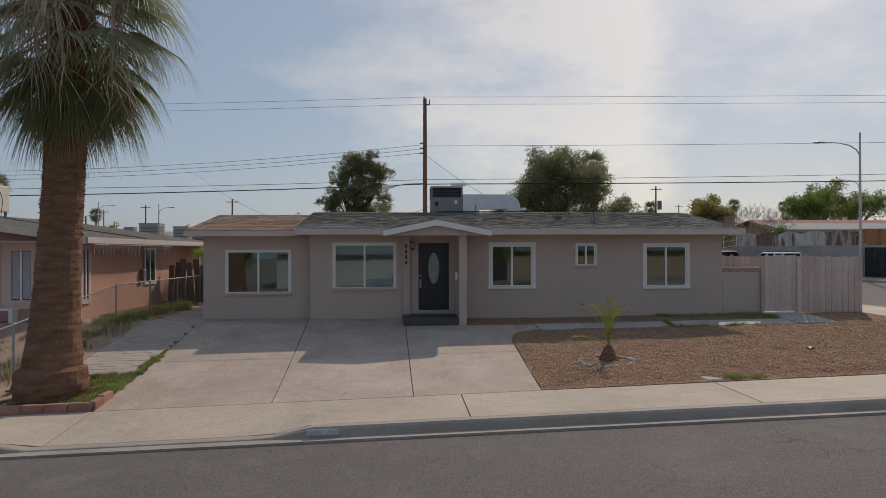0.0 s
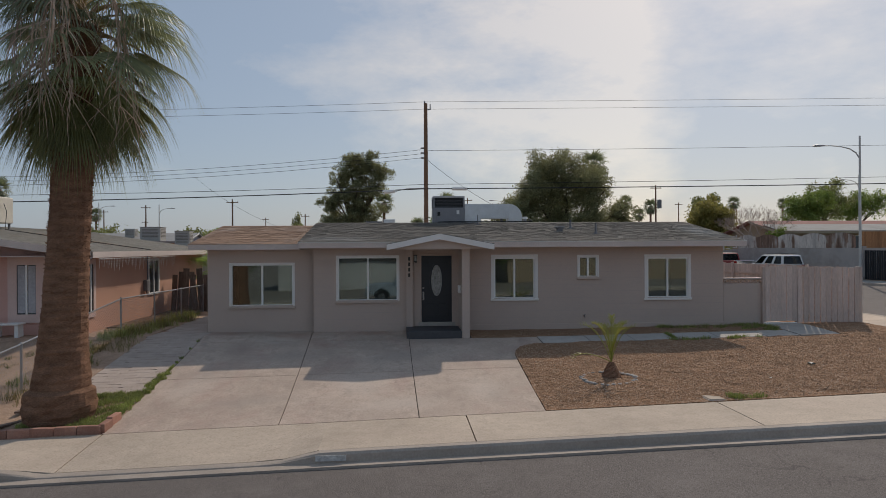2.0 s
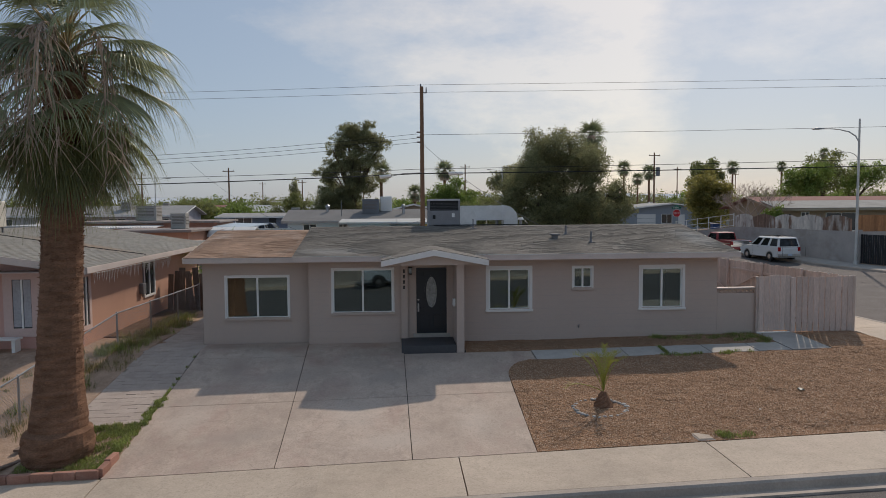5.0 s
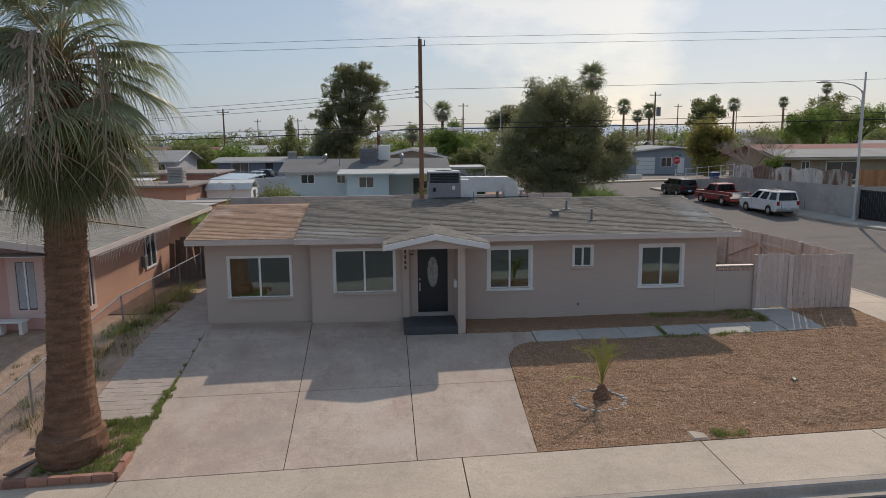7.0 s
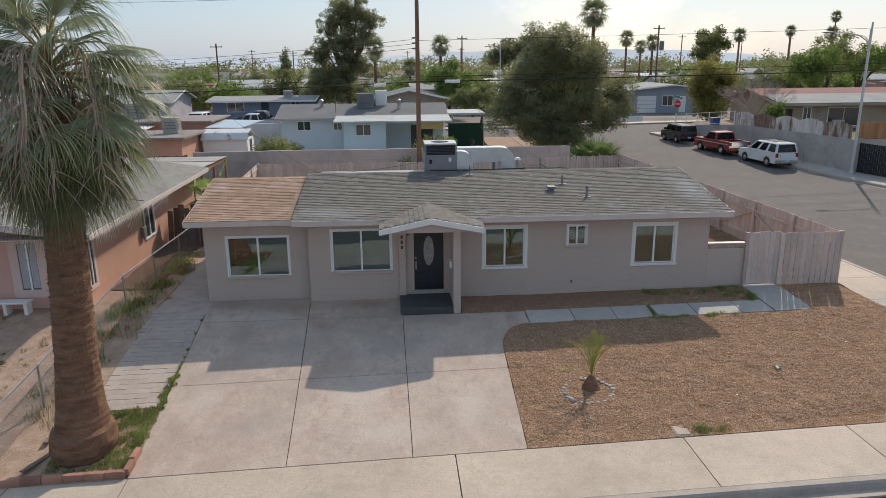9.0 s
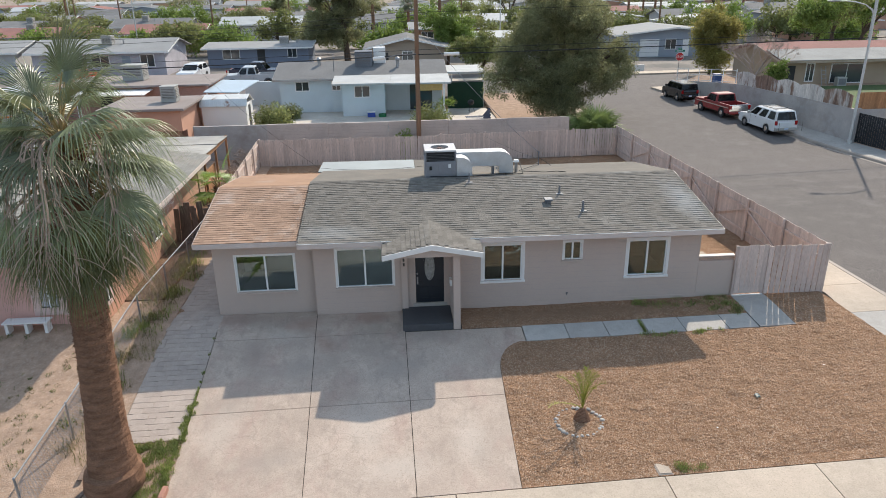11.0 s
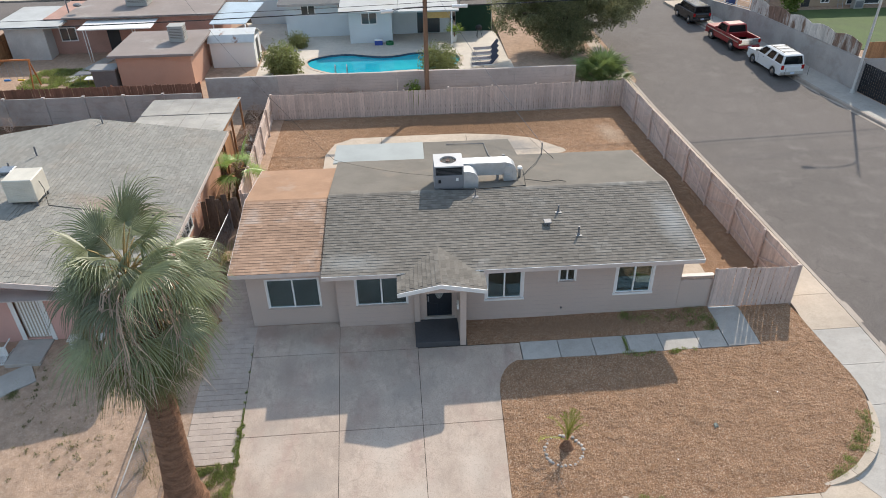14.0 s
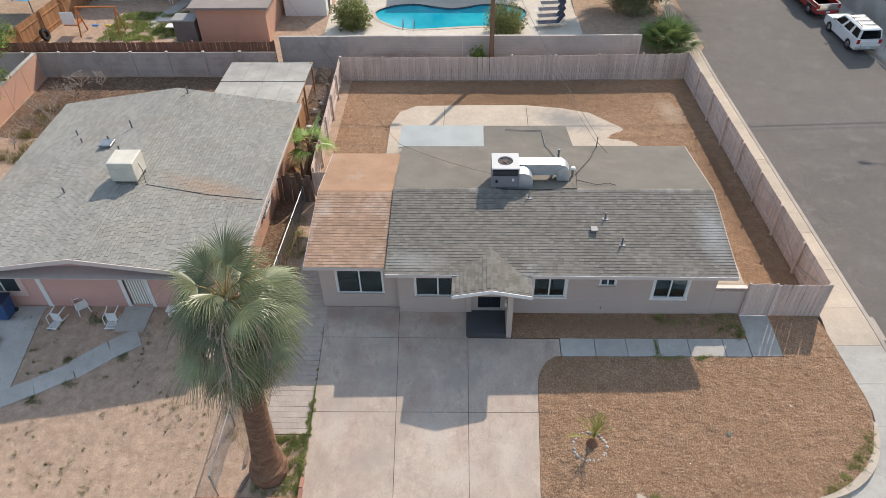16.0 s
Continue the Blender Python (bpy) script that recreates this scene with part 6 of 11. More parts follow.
low_wall = thing("low_side_wall", (11.1, 20.85, 0), "low painted block wall with pierced screen blocks on top", "wall")
part("wall_body", Mesh().box(10.475, F + 0.0, -0.1, 11.74, F + 0.18, 1.36, 0.006), STUCCO, low_wall)
part("ledge", Mesh().box(10.475, F + 0.0, 1.5, 11.74, F + 0.2, 1.535, 0.004), FASCIA, low_wall, "pale flat cover on the low wall")
side_path = solid("side_path", Mesh().box(10.5, F + 0.2, -0.1, 12.44, 24.75, 0.06), CURB, "pale concrete path beside the house behind the low wall", "path")
for ya, yb in ((F + 0.21, 22.55), (22.565, 24.74)):
    part("path_slab", Mesh().box(10.49, ya, 0.02, 12.46, yb, 0.115, 0.006), CONC_WALK, side_path)
for i in range(9):
    x = 10.55 + i * 0.14
    sb = Mesh()
    for s in (-1, 1):
        a, b = Vector((x - 0.06 * s, F + 0.02, 1.365)), Vector((x + 0.06 * s, F + 0.02, 1.497))
        sb.add([a + Vector((-0.014, 0, 0)), a + Vector((0.014, 0, 0)), b + Vector((0.014, 0, 0)), b + Vector((-0.014, 0, 0)), a + Vector((-0.014, 0.14, 0)), a + Vector((0.014, 0.14, 0)), b + Vector((0.014, 0.14, 0)), b + Vector((-0.014, 0.14, 0))],
               [(0, 1, 2, 3), (5, 4, 7, 6), (1, 5, 6, 2), (4, 0, 3, 7)])
    part("screen_block", sb, STUCCO, low_wall)


def fence_line(name, a, b, h, label, w=0.14, gap=0.15, posts=2.4, inner=1, mat_=None, single=300, me_h=(0.0, 0.04), rails=(0.35, 1.35), top="flat", post_h=0.05, seed=1):
    """A board fence from a to b on posts and rails; inner is the side (1 left, -1 right of the run) on which the posts stand."""
    mat_ = mat_ or FENCE_PAINT
    rnd = random.Random(seed)
    a, b = Vector((*a, 0)), Vector((*b, 0))
    d = (b - a).normalized()
    nrm = Vector((-d.y, d.x, 0)) * inner
    az = math.atan2(d.y, d.x)
    L = (b - a).length
    mid = (a + b) / 2
    fn = thing(name, (mid.x, mid.y, level(mid.x, mid.y)), label, "fence")
    mes = [picket_me("board", w, h + me_h[0] + (me_h[1] - me_h[0]) * i / 3, 0.02, mat_, top) for i in range(4)]
    k, s = 0, w / 2
    while s < L:
        p = a + d * s
        piece("board", mes[rnd.randrange(4)], fn, (p.x, p.y, level(p.x, p.y) - 0.02), (0, rnd.uniform(-0.01, 0.01), az))
        s += gap
        k += 1
    n = max(1, int(L / posts))
    for i in range(n + 1):
        p = a + d * (L * i / n) + nrm * 0.09
        z = level(p.x, p.y)
        m = Matrix.Translation((p.x, p.y, z)) @ Matrix.Rotation(az, 4, "Z")
        part("post", Mesh().box(-0.045, -0.045, -0.1, 0.045, 0.045, h + post_h, 0.006, m), mat_, fn)
    for r in rails:
        for i in range(n):
            p, q = a + d * (L * i / n) + nrm * 0.033, a + d * (L * (i + 1) / n) + nrm * 0.033
            zp, zq = level(p.x, p.y) + r, level(q.x, q.y) + r
            u = nrm * 0.02
            dz = Vector((0, 0, 0.045))
            P, Q = Vector((p.x, p.y, zp)), Vector((q.x, q.y, zq))
            part("rail", Mesh().add([P - u - dz, Q - u - dz, Q + u - dz, P + u - dz, P - u + dz, Q - u + dz, Q + u + dz, P + u + dz],
                 [(0, 1, 5, 4), (2, 3, 7, 6), (4, 5, 6, 7), (3, 2, 1, 0), (0, 4, 7, 3), (1, 2, 6, 5)]), mat_, fn)
    return fn


fence_line("side_fence", (14.9, 20.8), (14.0, 41.05), 1.72, "faded pink-beige board fence with posts and rails inside", gap=0.142, inner=1, posts=2.3, seed=2)
sf = bpy.data.objects["side_fence"]
for i in range(8):
    ya, yb = 20.95 + i * 2.53, 20.95 + (i + 1) * 2.53 - 0.1
    xa, xb = (14.9 - 0.0444 * (y_ - 20.8) - 0.075 for y_ in (ya, yb))
    lo, hi = (0.4, 1.3) if i % 2 else (1.3, 0.4)
    part("brace", Mesh().tube([(xa, ya, level(xa, ya) + lo), (xb, yb, level(xb, yb) + hi)], 0.032, 4), FENCE_PAINT, sf)
fence_line("back_fence", (13.95, 41.05), (3.2, 41.05), 1.62, "faded pink-beige board fence along the back yard", w=0.13, gap=0.152, inner=-1, seed=3)
fence_line("back_fence", (3.15, 41.02), (-7.55, 41.02), 1.55, "lower faded pink-beige board fence along the back yard", w=0.132, gap=0.15, inner=-1, seed=4)
fence_line("yard_fence", (-7.6, 41.0), (-7.25, 29.0), 1.58, "tall pale board fence between the yards", w=0.145, gap=0.148, inner=1, seed=5)
# leaning dark boards between the houses
sl = thing("leaning_board_fence", (-7.8, 28.2, 0), "dark weathered leaning fence boards between the houses", "fence")
dk = [picket_me("board", 0.2 + 0.02 * i, hh, 0.022, OLD_WOOD) for i, hh in enumerate((1.5, 1.62, 1.75))]
for i in range(8):
    x = -8.8 + i * 0.225
    piece("board", dk[i % 3], sl, (x, 28.3 + 0.05 * (i % 2), 0.0), (rk.uniform(-0.05, 0.05), rk.uniform(-0.12, 0.08), 0))
part("rail", Mesh().box(-8.9, 28.36, 0.5, -7.2, 28.4, 0.58), OLD_WOOD, sl)
sg = thing("narrow_gate", (-6.4, 28.4, 0), "pale board side gate at the house corner", "gate")
for i in range(6):
    piece("board", pk[i % 3], sg, (-6.98 + i * 0.172, 28.4, 0.02))
part("rail", Mesh().box(-7.05, 28.42, 0.4, -6.0, 28.46, 0.5), FENCE_PAINT, sg)

# chain-link fence
cl = thing("chain_link_fence", (-7.9, 20.5, -0.2), "sagging galvanised chain-link fence with top rail", "fence")
cy = [13.0 + 2.52 * i for i in range(7)]
cx = lambda y: -8.1 + 0.035 * (y - 13)
tops = []
for i, y in enumerate(cy):
    x = cx(y)
    z = level(x, y)
    lean = 0.12 if i == 0 else 0.0
    part("post", Mesh().cyl((x + lean, y - lean, z - 0.1), (x, y, z + 1.1), 0.028, 0.028, 8).cyl((x, y, z + 1.1), (x, y, z + 1.13), 0.034, 0.012, 8), STEEL, cl)
    tops.append((x, y, z + 1.08))
part("top_rail", Mesh().tube(tops, 0.021, 7), STEEL, cl)
wires = Mesh()
pitch = 0.085
for sgn in (1, -1):
    s = -1.0
    while s < cy[-1] - cy[0]:
        pts = []
        for q in (0.0, 0.52, 1.04):
            y = cy[0] + s + (q if sgn > 0 else 1.04 - q)
            y = max(cy[0], min(cy[-1], y))
            pts.append((cx(y), y, level(cx(y), y) + 0.02 + q))
        if pts[0][1] != pts[-1][1]:
            for p, q in zip(pts, pts[1:]):
                p, q = Vector(p), Vector(q)
                n = Vector((0.0025, 0, 0))
                u = (q - p).normalized().cross(Vector((1, 0, 0))) * 0.0025
                wires.add([p - n, p + u, q + u, q - n, p + n, q + n], [(0, 1, 2, 3), (1, 4, 5, 2)])
        s += pitch
tagged(part("wire_mesh", wires, STEEL, cl), kind="stuff")

# ---------- on the roof ----------
rz = lambda y: EZ + (RZ - EZ) * (y - EY) / (RY - EY) if y < RY else RZ + (BZ - RZ) * (y - RY) / (BY - RY)
ac = thing("rooftop_air_conditioner", (2.15, 25.5, rz(25.5)), "grey packaged rooftop air conditioner with round top fan", "air conditioner")
ax0, ax1, ay0, ay1, az0, az1 = 1.56, 2.72, 24.95, 26.1, 3.40, 4.42
part("base_frame", Mesh().box(ax0, ay0, 3.32, ax1, ay1, az0 + 0.05, 0.01), DULL_STEEL, ac)
part("cabinet", Mesh().box(ax0, ay0, az0 + 0.05, ax1, ay1, az0 + 0.6, 0.015), AC_PAINT, ac)
part("coil", Mesh().box(ax0 + 0.05, ay0 + 0.05, az0 + 0.6, ax1 - 0.05, ay1 - 0.05, az1 - 0.06), BLACK, ac, "dark condenser coil")
for x in (ax0 + 0.03, ax1 - 0.03):
    for y in (ay0 + 0.03, ay1 - 0.03):
        part("corner_post", Mesh().box(x - 0.03, y - 0.03, az0 + 0.6, x + 0.03, y + 0.03, az1 - 0.06), AC_PAINT, ac)
for i in range(5):
    z = az0 + 0.64 + i * 0.055
    part("coil_guard", Mesh().box(ax0 + 0.02, ay0 + 0.012, z, ax1 - 0.02, ay0 + 0.02, z + 0.006), DULL_STEEL, ac)
topm = Mesh()
n = 32
cxx, cyy, rfan = (ax0 + ax1) / 2, (ay0 + ay1) / 2, 0.33
ring_in = [(cxx + rfan * math.cos(2 * math.pi * i / n), cyy + rfan * math.sin(2 * math.pi * i / n)) for i in range(n)]
sq = []
for x, y in ring_in:
    dx, dy2 = x - cxx, y - cyy
    k = 0.58 / max(abs(dx), abs(dy2))
    sq.append((cxx + dx * k, cyy + dy2 * k))
topm.add([(x, y, az1) for x, y in ring_in] + [(x, y, az1) for x, y in sq] + [(x, y, az1 - 0.06) for x, y in sq] + [(x, y, az1 - 0.06) for x, y in ring_in],
         [(i, n + i, n + (i + 1) % n, (i + 1) % n) for i in range(n)] + [(n + i, 2 * n + i, 2 * n + (i + 1) % n, n + (i + 1) % n) for i in range(n)] + [(3 * n + i, i, (i + 1) % n, 3 * n + (i + 1) % n) for i in range(n)])
part("top_panel", topm, surface("pale grey enamel", (0.55, 0.53, 0.52), 0.5, vary=0.06, grain=0.05), ac)
fan = Mesh().cyl((cxx, cyy, az1 - 0.1), (cxx, cyy, az1 - 0.02), 0.09, 0.08, 14)
for i in range(4):
    a = math.pi / 2 * i + 0.3
    d, s = Vector((math.cos(a), math.sin(a), 0)), Vector((-math.sin(a), math.cos(a), 0))
    c = Vector((cxx, cyy, az1 - 0.07))
    fan.add([c + d * 0.07 - s * 0.06, c + d * 0.31 - s * 0.12 + Vector((0, 0, 0.03)), c + d * 0.31 + s * 0.1 - Vector((0, 0, 0.03)), c + d * 0.07 + s * 0.06], [(0, 1, 2, 3)])
part("fan", fan, surface("rusty fan metal", (0.2, 0.09, 0.06), 0.7, vary=0.2), ac, "rust-brown fan")
gd = Mesh()
for r in (0.08, 0.16, 0.24, 0.32):
    gd.ring((cxx, cyy, az1 + 0.005), r, r + 0.006, 0, 0.006, 24)
part("fan_guard", gd, DULL_STEEL, ac)
part("access_panel", Mesh().box(ax0 + 0.12, ay0 - 0.008, az0 + 0.1, ax0 + 0.5, ay0, az0 + 0.55, 0.004), AC_PAINT, ac)
part("rating_label", Mesh().box(ax1 - 0.3, ay0 - 0.004, az0 + 0.36, ax1 - 0.2, ay0 + 0.002, az0 + 0.5), WHITE_TRIM, ac)
part("disconnect_box", Mesh().box(ax0 + 0.16, ay0 - 0.05, az0 + 0.3, ax0 + 0.26, ay0 - 0.008, az0 + 0.44, 0.006), BLACK, ac)


duct = thing("roof_duct", (3.6, 25.6, rz(25.6)), "galvanised sheet-metal supply and return ducts on the roof", "duct")
SHEET = surface("bright galvanised sheet", (0.62, 0.63, 0.64), 0.38, metal=0.6, big=2.5, fine=14, vary=0.1, grain=0.06, bump=0.1, depth=0.01)
el = [(2.73, 3.36)] + [(2.73, 4.12)]
for i in range(9):
    a = math.pi / 2 * (1 - i / 8)
    el.append((2.9 + 0.42 * math.cos(a), 3.70 + 0.42 * math.sin(a)))
el.append((3.32, 3.36))
part("return_elbow", Mesh().plate(el[::-1], 25.0, 25.55), SHEET, duct)
sp = [(2.73, 3.62), (2.73, 4.17)]
sp.append((4.45, 4.17))
for i in range(9):
    a = math.pi / 2 * (1 - i / 8)
    sp.append((4.45 + 0.5 * math.cos(a), 3.67 + 0.5 * math.sin(a)))
sp += [(4.95, 3.33), (4.42, 3.33), (4.42, 3.62)]
part("supply_run", Mesh().plate(sp[::-1], 25.6, 26.15), SHEET, duct)
for x in (3.4, 3.95, 4.42):
    part("seam", Mesh().box(x - 0.014, 25.592, 3.615, x + 0.014, 26.158, 4.18), SHEET, duct)
part("end_collar", Mesh().ring((0, 0, 0), 0.16, 0.23, 0, 0.02, 28).moved(Matrix.Translation((4.62, 25.58, 3.78)) @ Matrix.Rotation(math.pi / 2, 4, "X")), SHEET, duct)
for x in (3.15, 4.2):
    part("support", Mesh().box(x - 0.03, 25.7, rz(25.8) - 0.05, x + 0.03, 26.05, 3.62), DULL_STEEL, duct)


def vent_pipe(x, y, h, r=0.035, cap=False, lbl="dark metal vent pipe with flashing on the roof"):
    z = rz(y)
    v = thing("vent_pipe", (x, y, z), lbl, "vent pipe", "vent pipes on the roof")
    part("pipe", Mesh().cyl((x, y, z - 0.02), (x, y, z + h), r, r, 10), DULL_STEEL, v)
    part("flashing", Mesh().box(x - 0.12, y - 0.12, z - 0.045, x + 0.12, y + 0.12, z + 0.016).cyl((x, y, z), (x, y, z + 0.09), r * 1.8, r * 1.05, 10), DULL_STEEL, v)
    if cap:
        part("cap", Mesh().cyl((x, y, z + h), (x, y, z + h + 0.05), r * 1.5, r * 1.4, 10), DULL_STEEL, v)


vent_pipe(6.2, 23.2, 0.3)
vent_pipe(6.7, 21.85, 0.36)
vent_pipe(3.13, 24.35, 0.34, 0.02)
vent_pipe(2.05, 27.6, 0.35, 0.03, True)
vent_pipe(4.75, 28.1, 0.4, 0.05, True)
vent_pipe(4.95, 27.3, 0.28, 0.03)
hv = thing("roof_hood_vent", (5.66, 22.5, rz(22.5)), "small square galvanised roof hood vent", "roof vent")
z = rz(22.5)
part("neck", Mesh().box(5.57, 22.42, z - 0.02, 5.75, 22.6, z + 0.1), DULL_STEEL, hv)
part("hood", Mesh().box(5.52, 22.36, z + 0.1, 5.8, 22.66, z + 0.16, 0.01), DULL_STEEL, hv)
tv = thing("roof_turbine", (5.15, 26.1, rz(26.1)), "small white round vent cap beside the ducts", "roof vent")
z = rz(26.1)
part("stem", Mesh().cyl((5.15, 26.1, z - 0.02), (5.15, 26.1, z + 0.42), 0.06, 0.06, 12), STEEL, tv)
part("cap", Mesh().cyl((5.15, 26.1, z + 0.42), (5.15, 26.1, z + 0.5), 0.12, 0.09, 14), WHITE_TRIM, tv)
cond = thing("roof_conduit", (3.2, 24.9, rz(24.9)), "thin grey conduit and gas pipe lying on the roof", "conduit")
part("conduit", Mesh().tube([(1.75, 24.9, rz(24.9) + 0.05), (2.2, 24.78, rz(24.78) + 0.05), (3.3, 24.75, rz(24.75) + 0.05), (5.2, 24.85, rz(24.85) + 0.06), (5.25, 25.9, 3.62)], 0.018, 6), BLACK, cond)
part("conduit", Mesh().tube([(2.4, 31.0, 2.56), (4.2, 30.9, 2.57), (4.25, 29.4, 2.68), (4.9, 27.0, 3.12), (5.15, 26.6, 3.2)], 0.02, 6), DULL_STEEL, cond)
part("conduit", Mesh().tube([(5.25, 25.6, 3.38), (6.1, 25.2, 3.42), (6.6, 25.35, 3.4), (6.9, 25.2, 3.4)], 0.014, 6), BLACK, cond)
mast = thing("service_mast", (6.68, 29.2, rz(29.2)), "grey service mast with braced stays at the rear eave", "service mast")
part("mast_pipe", Mesh().cyl((6.68, 29.2, 2.55), (6.68, 29.2, 3.2), 0.025, 0.025, 8).cyl((6.68, 29.2, 3.2), (6.68, 29.2, 3.28), 0.045, 0.02, 8), DULL_STEEL, mast)
part("stay", Mesh().tube([(6.68, 29.2, 2.8), (6.2, 27.9, 2.98), (5.3, 26.2, 3.25)], 0.016, 6), BLACK, mast)
part("stay", Mesh().tube([(6.68, 29.2, 3.0), (7.1, 28.6, 2.78)], 0.012, 6), BLACK, mast)

# ---------- trees and shrubs ----------
def leaves(mb, blobs, count, size, seed, per=9, spread=0.35, hang=0.0):
    """Small leaf clumps in the outer parts of ellipsoids (x, y, z, rx, ry, rz)."""
    rnd = np.random.RandomState(seed)
    vol = np.array([b[3] * b[4] * b[5] for b in blobs])
    pick = rnd.choice(len(blobs), count, p=vol / vol.sum())
    B = np.array(blobs)[pick]
    d = rnd.normal(size=(count, 3))
    d /= np.linalg.norm(d, axis=1)[:, None]
    r = 1 - 0.62 * rnd.rand(count) ** 1.5
    bump = 1 + 0.2 * np.sin(d[:, 0] * 7 + pick * 2) * np.sin(d[:, 1] * 6 + 1) + 0.12 * np.sin(d[:, 2] * 11 + d[:, 0] * 9 + pick) + 0.07 * np.sin(d[:, 0] * 23 + d[:, 2] * 19)
    c = B[:, :3] + d * (r * bump)[:, None] * B[:, 3:]
    o = rnd.normal(size=(count * per, 3))
    o *= (spread * 1.7 * rnd.rand(count * per) ** 0.45 / np.linalg.norm(o, axis=1))[:, None]
    c = np.repeat(c, per, 0) + o
    n = len(c)
    u = rnd.normal(size=(n, 3))
    u[:, 2] -= hang
    u /= np.linalg.norm(u, axis=1)[:, None]
    w = np.cross(u, rnd.normal(size=(n, 3)))
    w /= np.linalg.norm(w, axis=1)[:, None] + 1e-9
    s = size * (0.6 + 0.8 * rnd.rand(n))[:, None]
    vs = np.stack([c - u * s, c + w * s * 0.38, c + u * s, c - w * s * 0.38], 1).reshape(-1, 3)
    base = len(mb.v)
    mb.v.extend(map(tuple, vs.tolist()))
    mb.f.extend([(base + 4 * i, base + 4 * i + 1, base + 4 * i + 2, base + 4 * i + 3) for i in range(n)])
    return mb


def lumpy(blobs, n, k, seed, shrink=0.92):
    """Each mass of a crown broken into n smaller clumps of k times its size, most of them on its outside."""
    rnd = random.Random(seed)
    out = []
    for x, y, z, rx, ry, rz in blobs:
        out.append((x, y, z, rx * 0.6, ry * 0.6, rz * 0.6))
        for i in range(n):
            zz = 1 - 2 * (i + 0.5) / n
            a = i * 2.39996 + rnd.uniform(-0.5, 0.5)
            q = math.sqrt(max(0, 1 - zz * zz))
            r = shrink * rnd.uniform(0.75, 1.1)
            c = k * rnd.uniform(0.7, 1.25)
            out.append((x + rx * r * q * math.cos(a), y + ry * r * q * math.sin(a), z + rz * r * zz, rx * c, ry * c, rz * c * 0.8))
    return out


def tree(name, base, blobs, leaf, count, size, label, trunk_r=0.25, seed=1, per=9, spread=0.35, category="tree", hang=0.0, clumps=9):
    """A tapered trunk, limbs into each mass of the crown, and many small leaves."""
    rnd = random.Random(seed)
    t = thing(name, base, label, category)
    b = Vector(base)
    mid = Vector((sum(q[0] for q in blobs) / len(blobs), sum(q[1] for q in blobs) / len(blobs), sum(q[2] for q in blobs) / len(blobs)))
    fork = b.lerp(mid, 0.45)
    mb = Mesh().tube([b - Vector((0, 0, 0.4)), b.lerp(fork, 0.5) + Vector((rnd.uniform(-0.1, 0.1), 0, 0)), fork], [trunk_r * 1.15, trunk_r * 0.9, trunk_r * 0.75], 9)
    part("trunk", mb, BARK, t)
    for q in blobs:
        for k in range(3):
            e = Vector((q[0] + rnd.uniform(-0.6, 0.6) * q[3], q[1] + rnd.uniform(-0.6, 0.6) * q[4], q[2] + rnd.uniform(-0.3, 0.6) * q[5]))
            h = fork.lerp(e, 0.5) + Vector((rnd.uniform(-0.2, 0.2), rnd.uniform(-0.2, 0.2), 0.15))
            part("limb", Mesh().tube([fork - Vector((0, 0, 0.1)), h, e], [trunk_r * 0.5, trunk_r * 0.3, trunk_r * 0.1], 6), BARK, t)
    part("crown", leaves(Mesh(), lumpy(blobs, clumps, 0.34, seed), count, size, seed, per, spread, hang), leaf, t)
    return t


def bush(name, at, r, leaf, count, size, label, seed=1, squash=0.8):
    """A rounded shrub of small leaves on short stems."""
    t = thing(name, at, label, "shrub")
    rnd = random.Random(seed)
    for i in range(6):
        a = i * 1.05
        part("stem", Mesh().tube([at, (at[0] + math.cos(a) * r * 0.3, at[1] + math.sin(a) * r * 0.3, at[2] + r * 0.5), (at[0] + math.cos(a) * r * 0.6, at[1] + math.sin(a) * r * 0.6, at[2] + r * squash)], [0.03, 0.022, 0.01], 5), BARK, t)
    part("foliage", leaves(Mesh(), [(at[0], at[1], at[2] + r * squash * 0.75, r, r, r * squash), (at[0] + r * 0.3, at[1], at[2] + r * squash * 0.5, r * 0.8, r * 0.8, r * squash * 0.6)], count, size, seed, 8, r * 0.13), leaf, t)
    return t


def bare_tree(name, base, height, label, seed=1, spread=0.8, forks=5):
    """A leafless tree of forking twigs."""
    rnd = random.Random(seed)
    t = thing(name, base, label, "tree")

    def grow(mb, p, d, L, r, depth):
        q = p + d * L
        m = p.lerp(q, 0.5) + Vector((rnd.uniform(-1, 1), rnd.uniform(-1, 1), rnd.uniform(-1, 1))) * L * 0.06
        mb.tube([p, m, q], [r, r * 0.8, r * 0.62], 4 if depth < 3 else 6)
        if depth == 0:
            return
        for k in range(3 if depth > 1 else 4):
            e = (d + Vector((rnd.uniform(-1, 1), rnd.uniform(-1, 1), rnd.uniform(-0.25, 0.8))) * spread).normalized()
            grow(mb, q, e, L * rnd.uniform(0.6, 0.85), r * 0.58, depth - 1)

    b = Vector(base)
    part("trunk", Mesh().tube([b, b + Vector((0.1, 0, height * 0.2))], [0.16, 0.12] if forks == 5 else [0.04, 0.03], 8), TWIG, t)
    for k in range(5):
        mb = Mesh()
        a = k * 1.26 + 0.4
        grow(mb, b + Vector((0.1, 0, height * 0.2)), Vector((math.cos(a) * 0.6, math.sin(a) * 0.6, 0.7)).normalized(), height * 0.27, 0.07 if forks == 5 else 0.022, forks)
        part("branch", mb, TWIG, t)
    return t


# ---------- buildings ----------
PANE_FAR = surface("dark window glass", (0.045, 0.055, 0.06), 0.12, vary=0.2, grain=0.0, bump=0, spec=0.8)


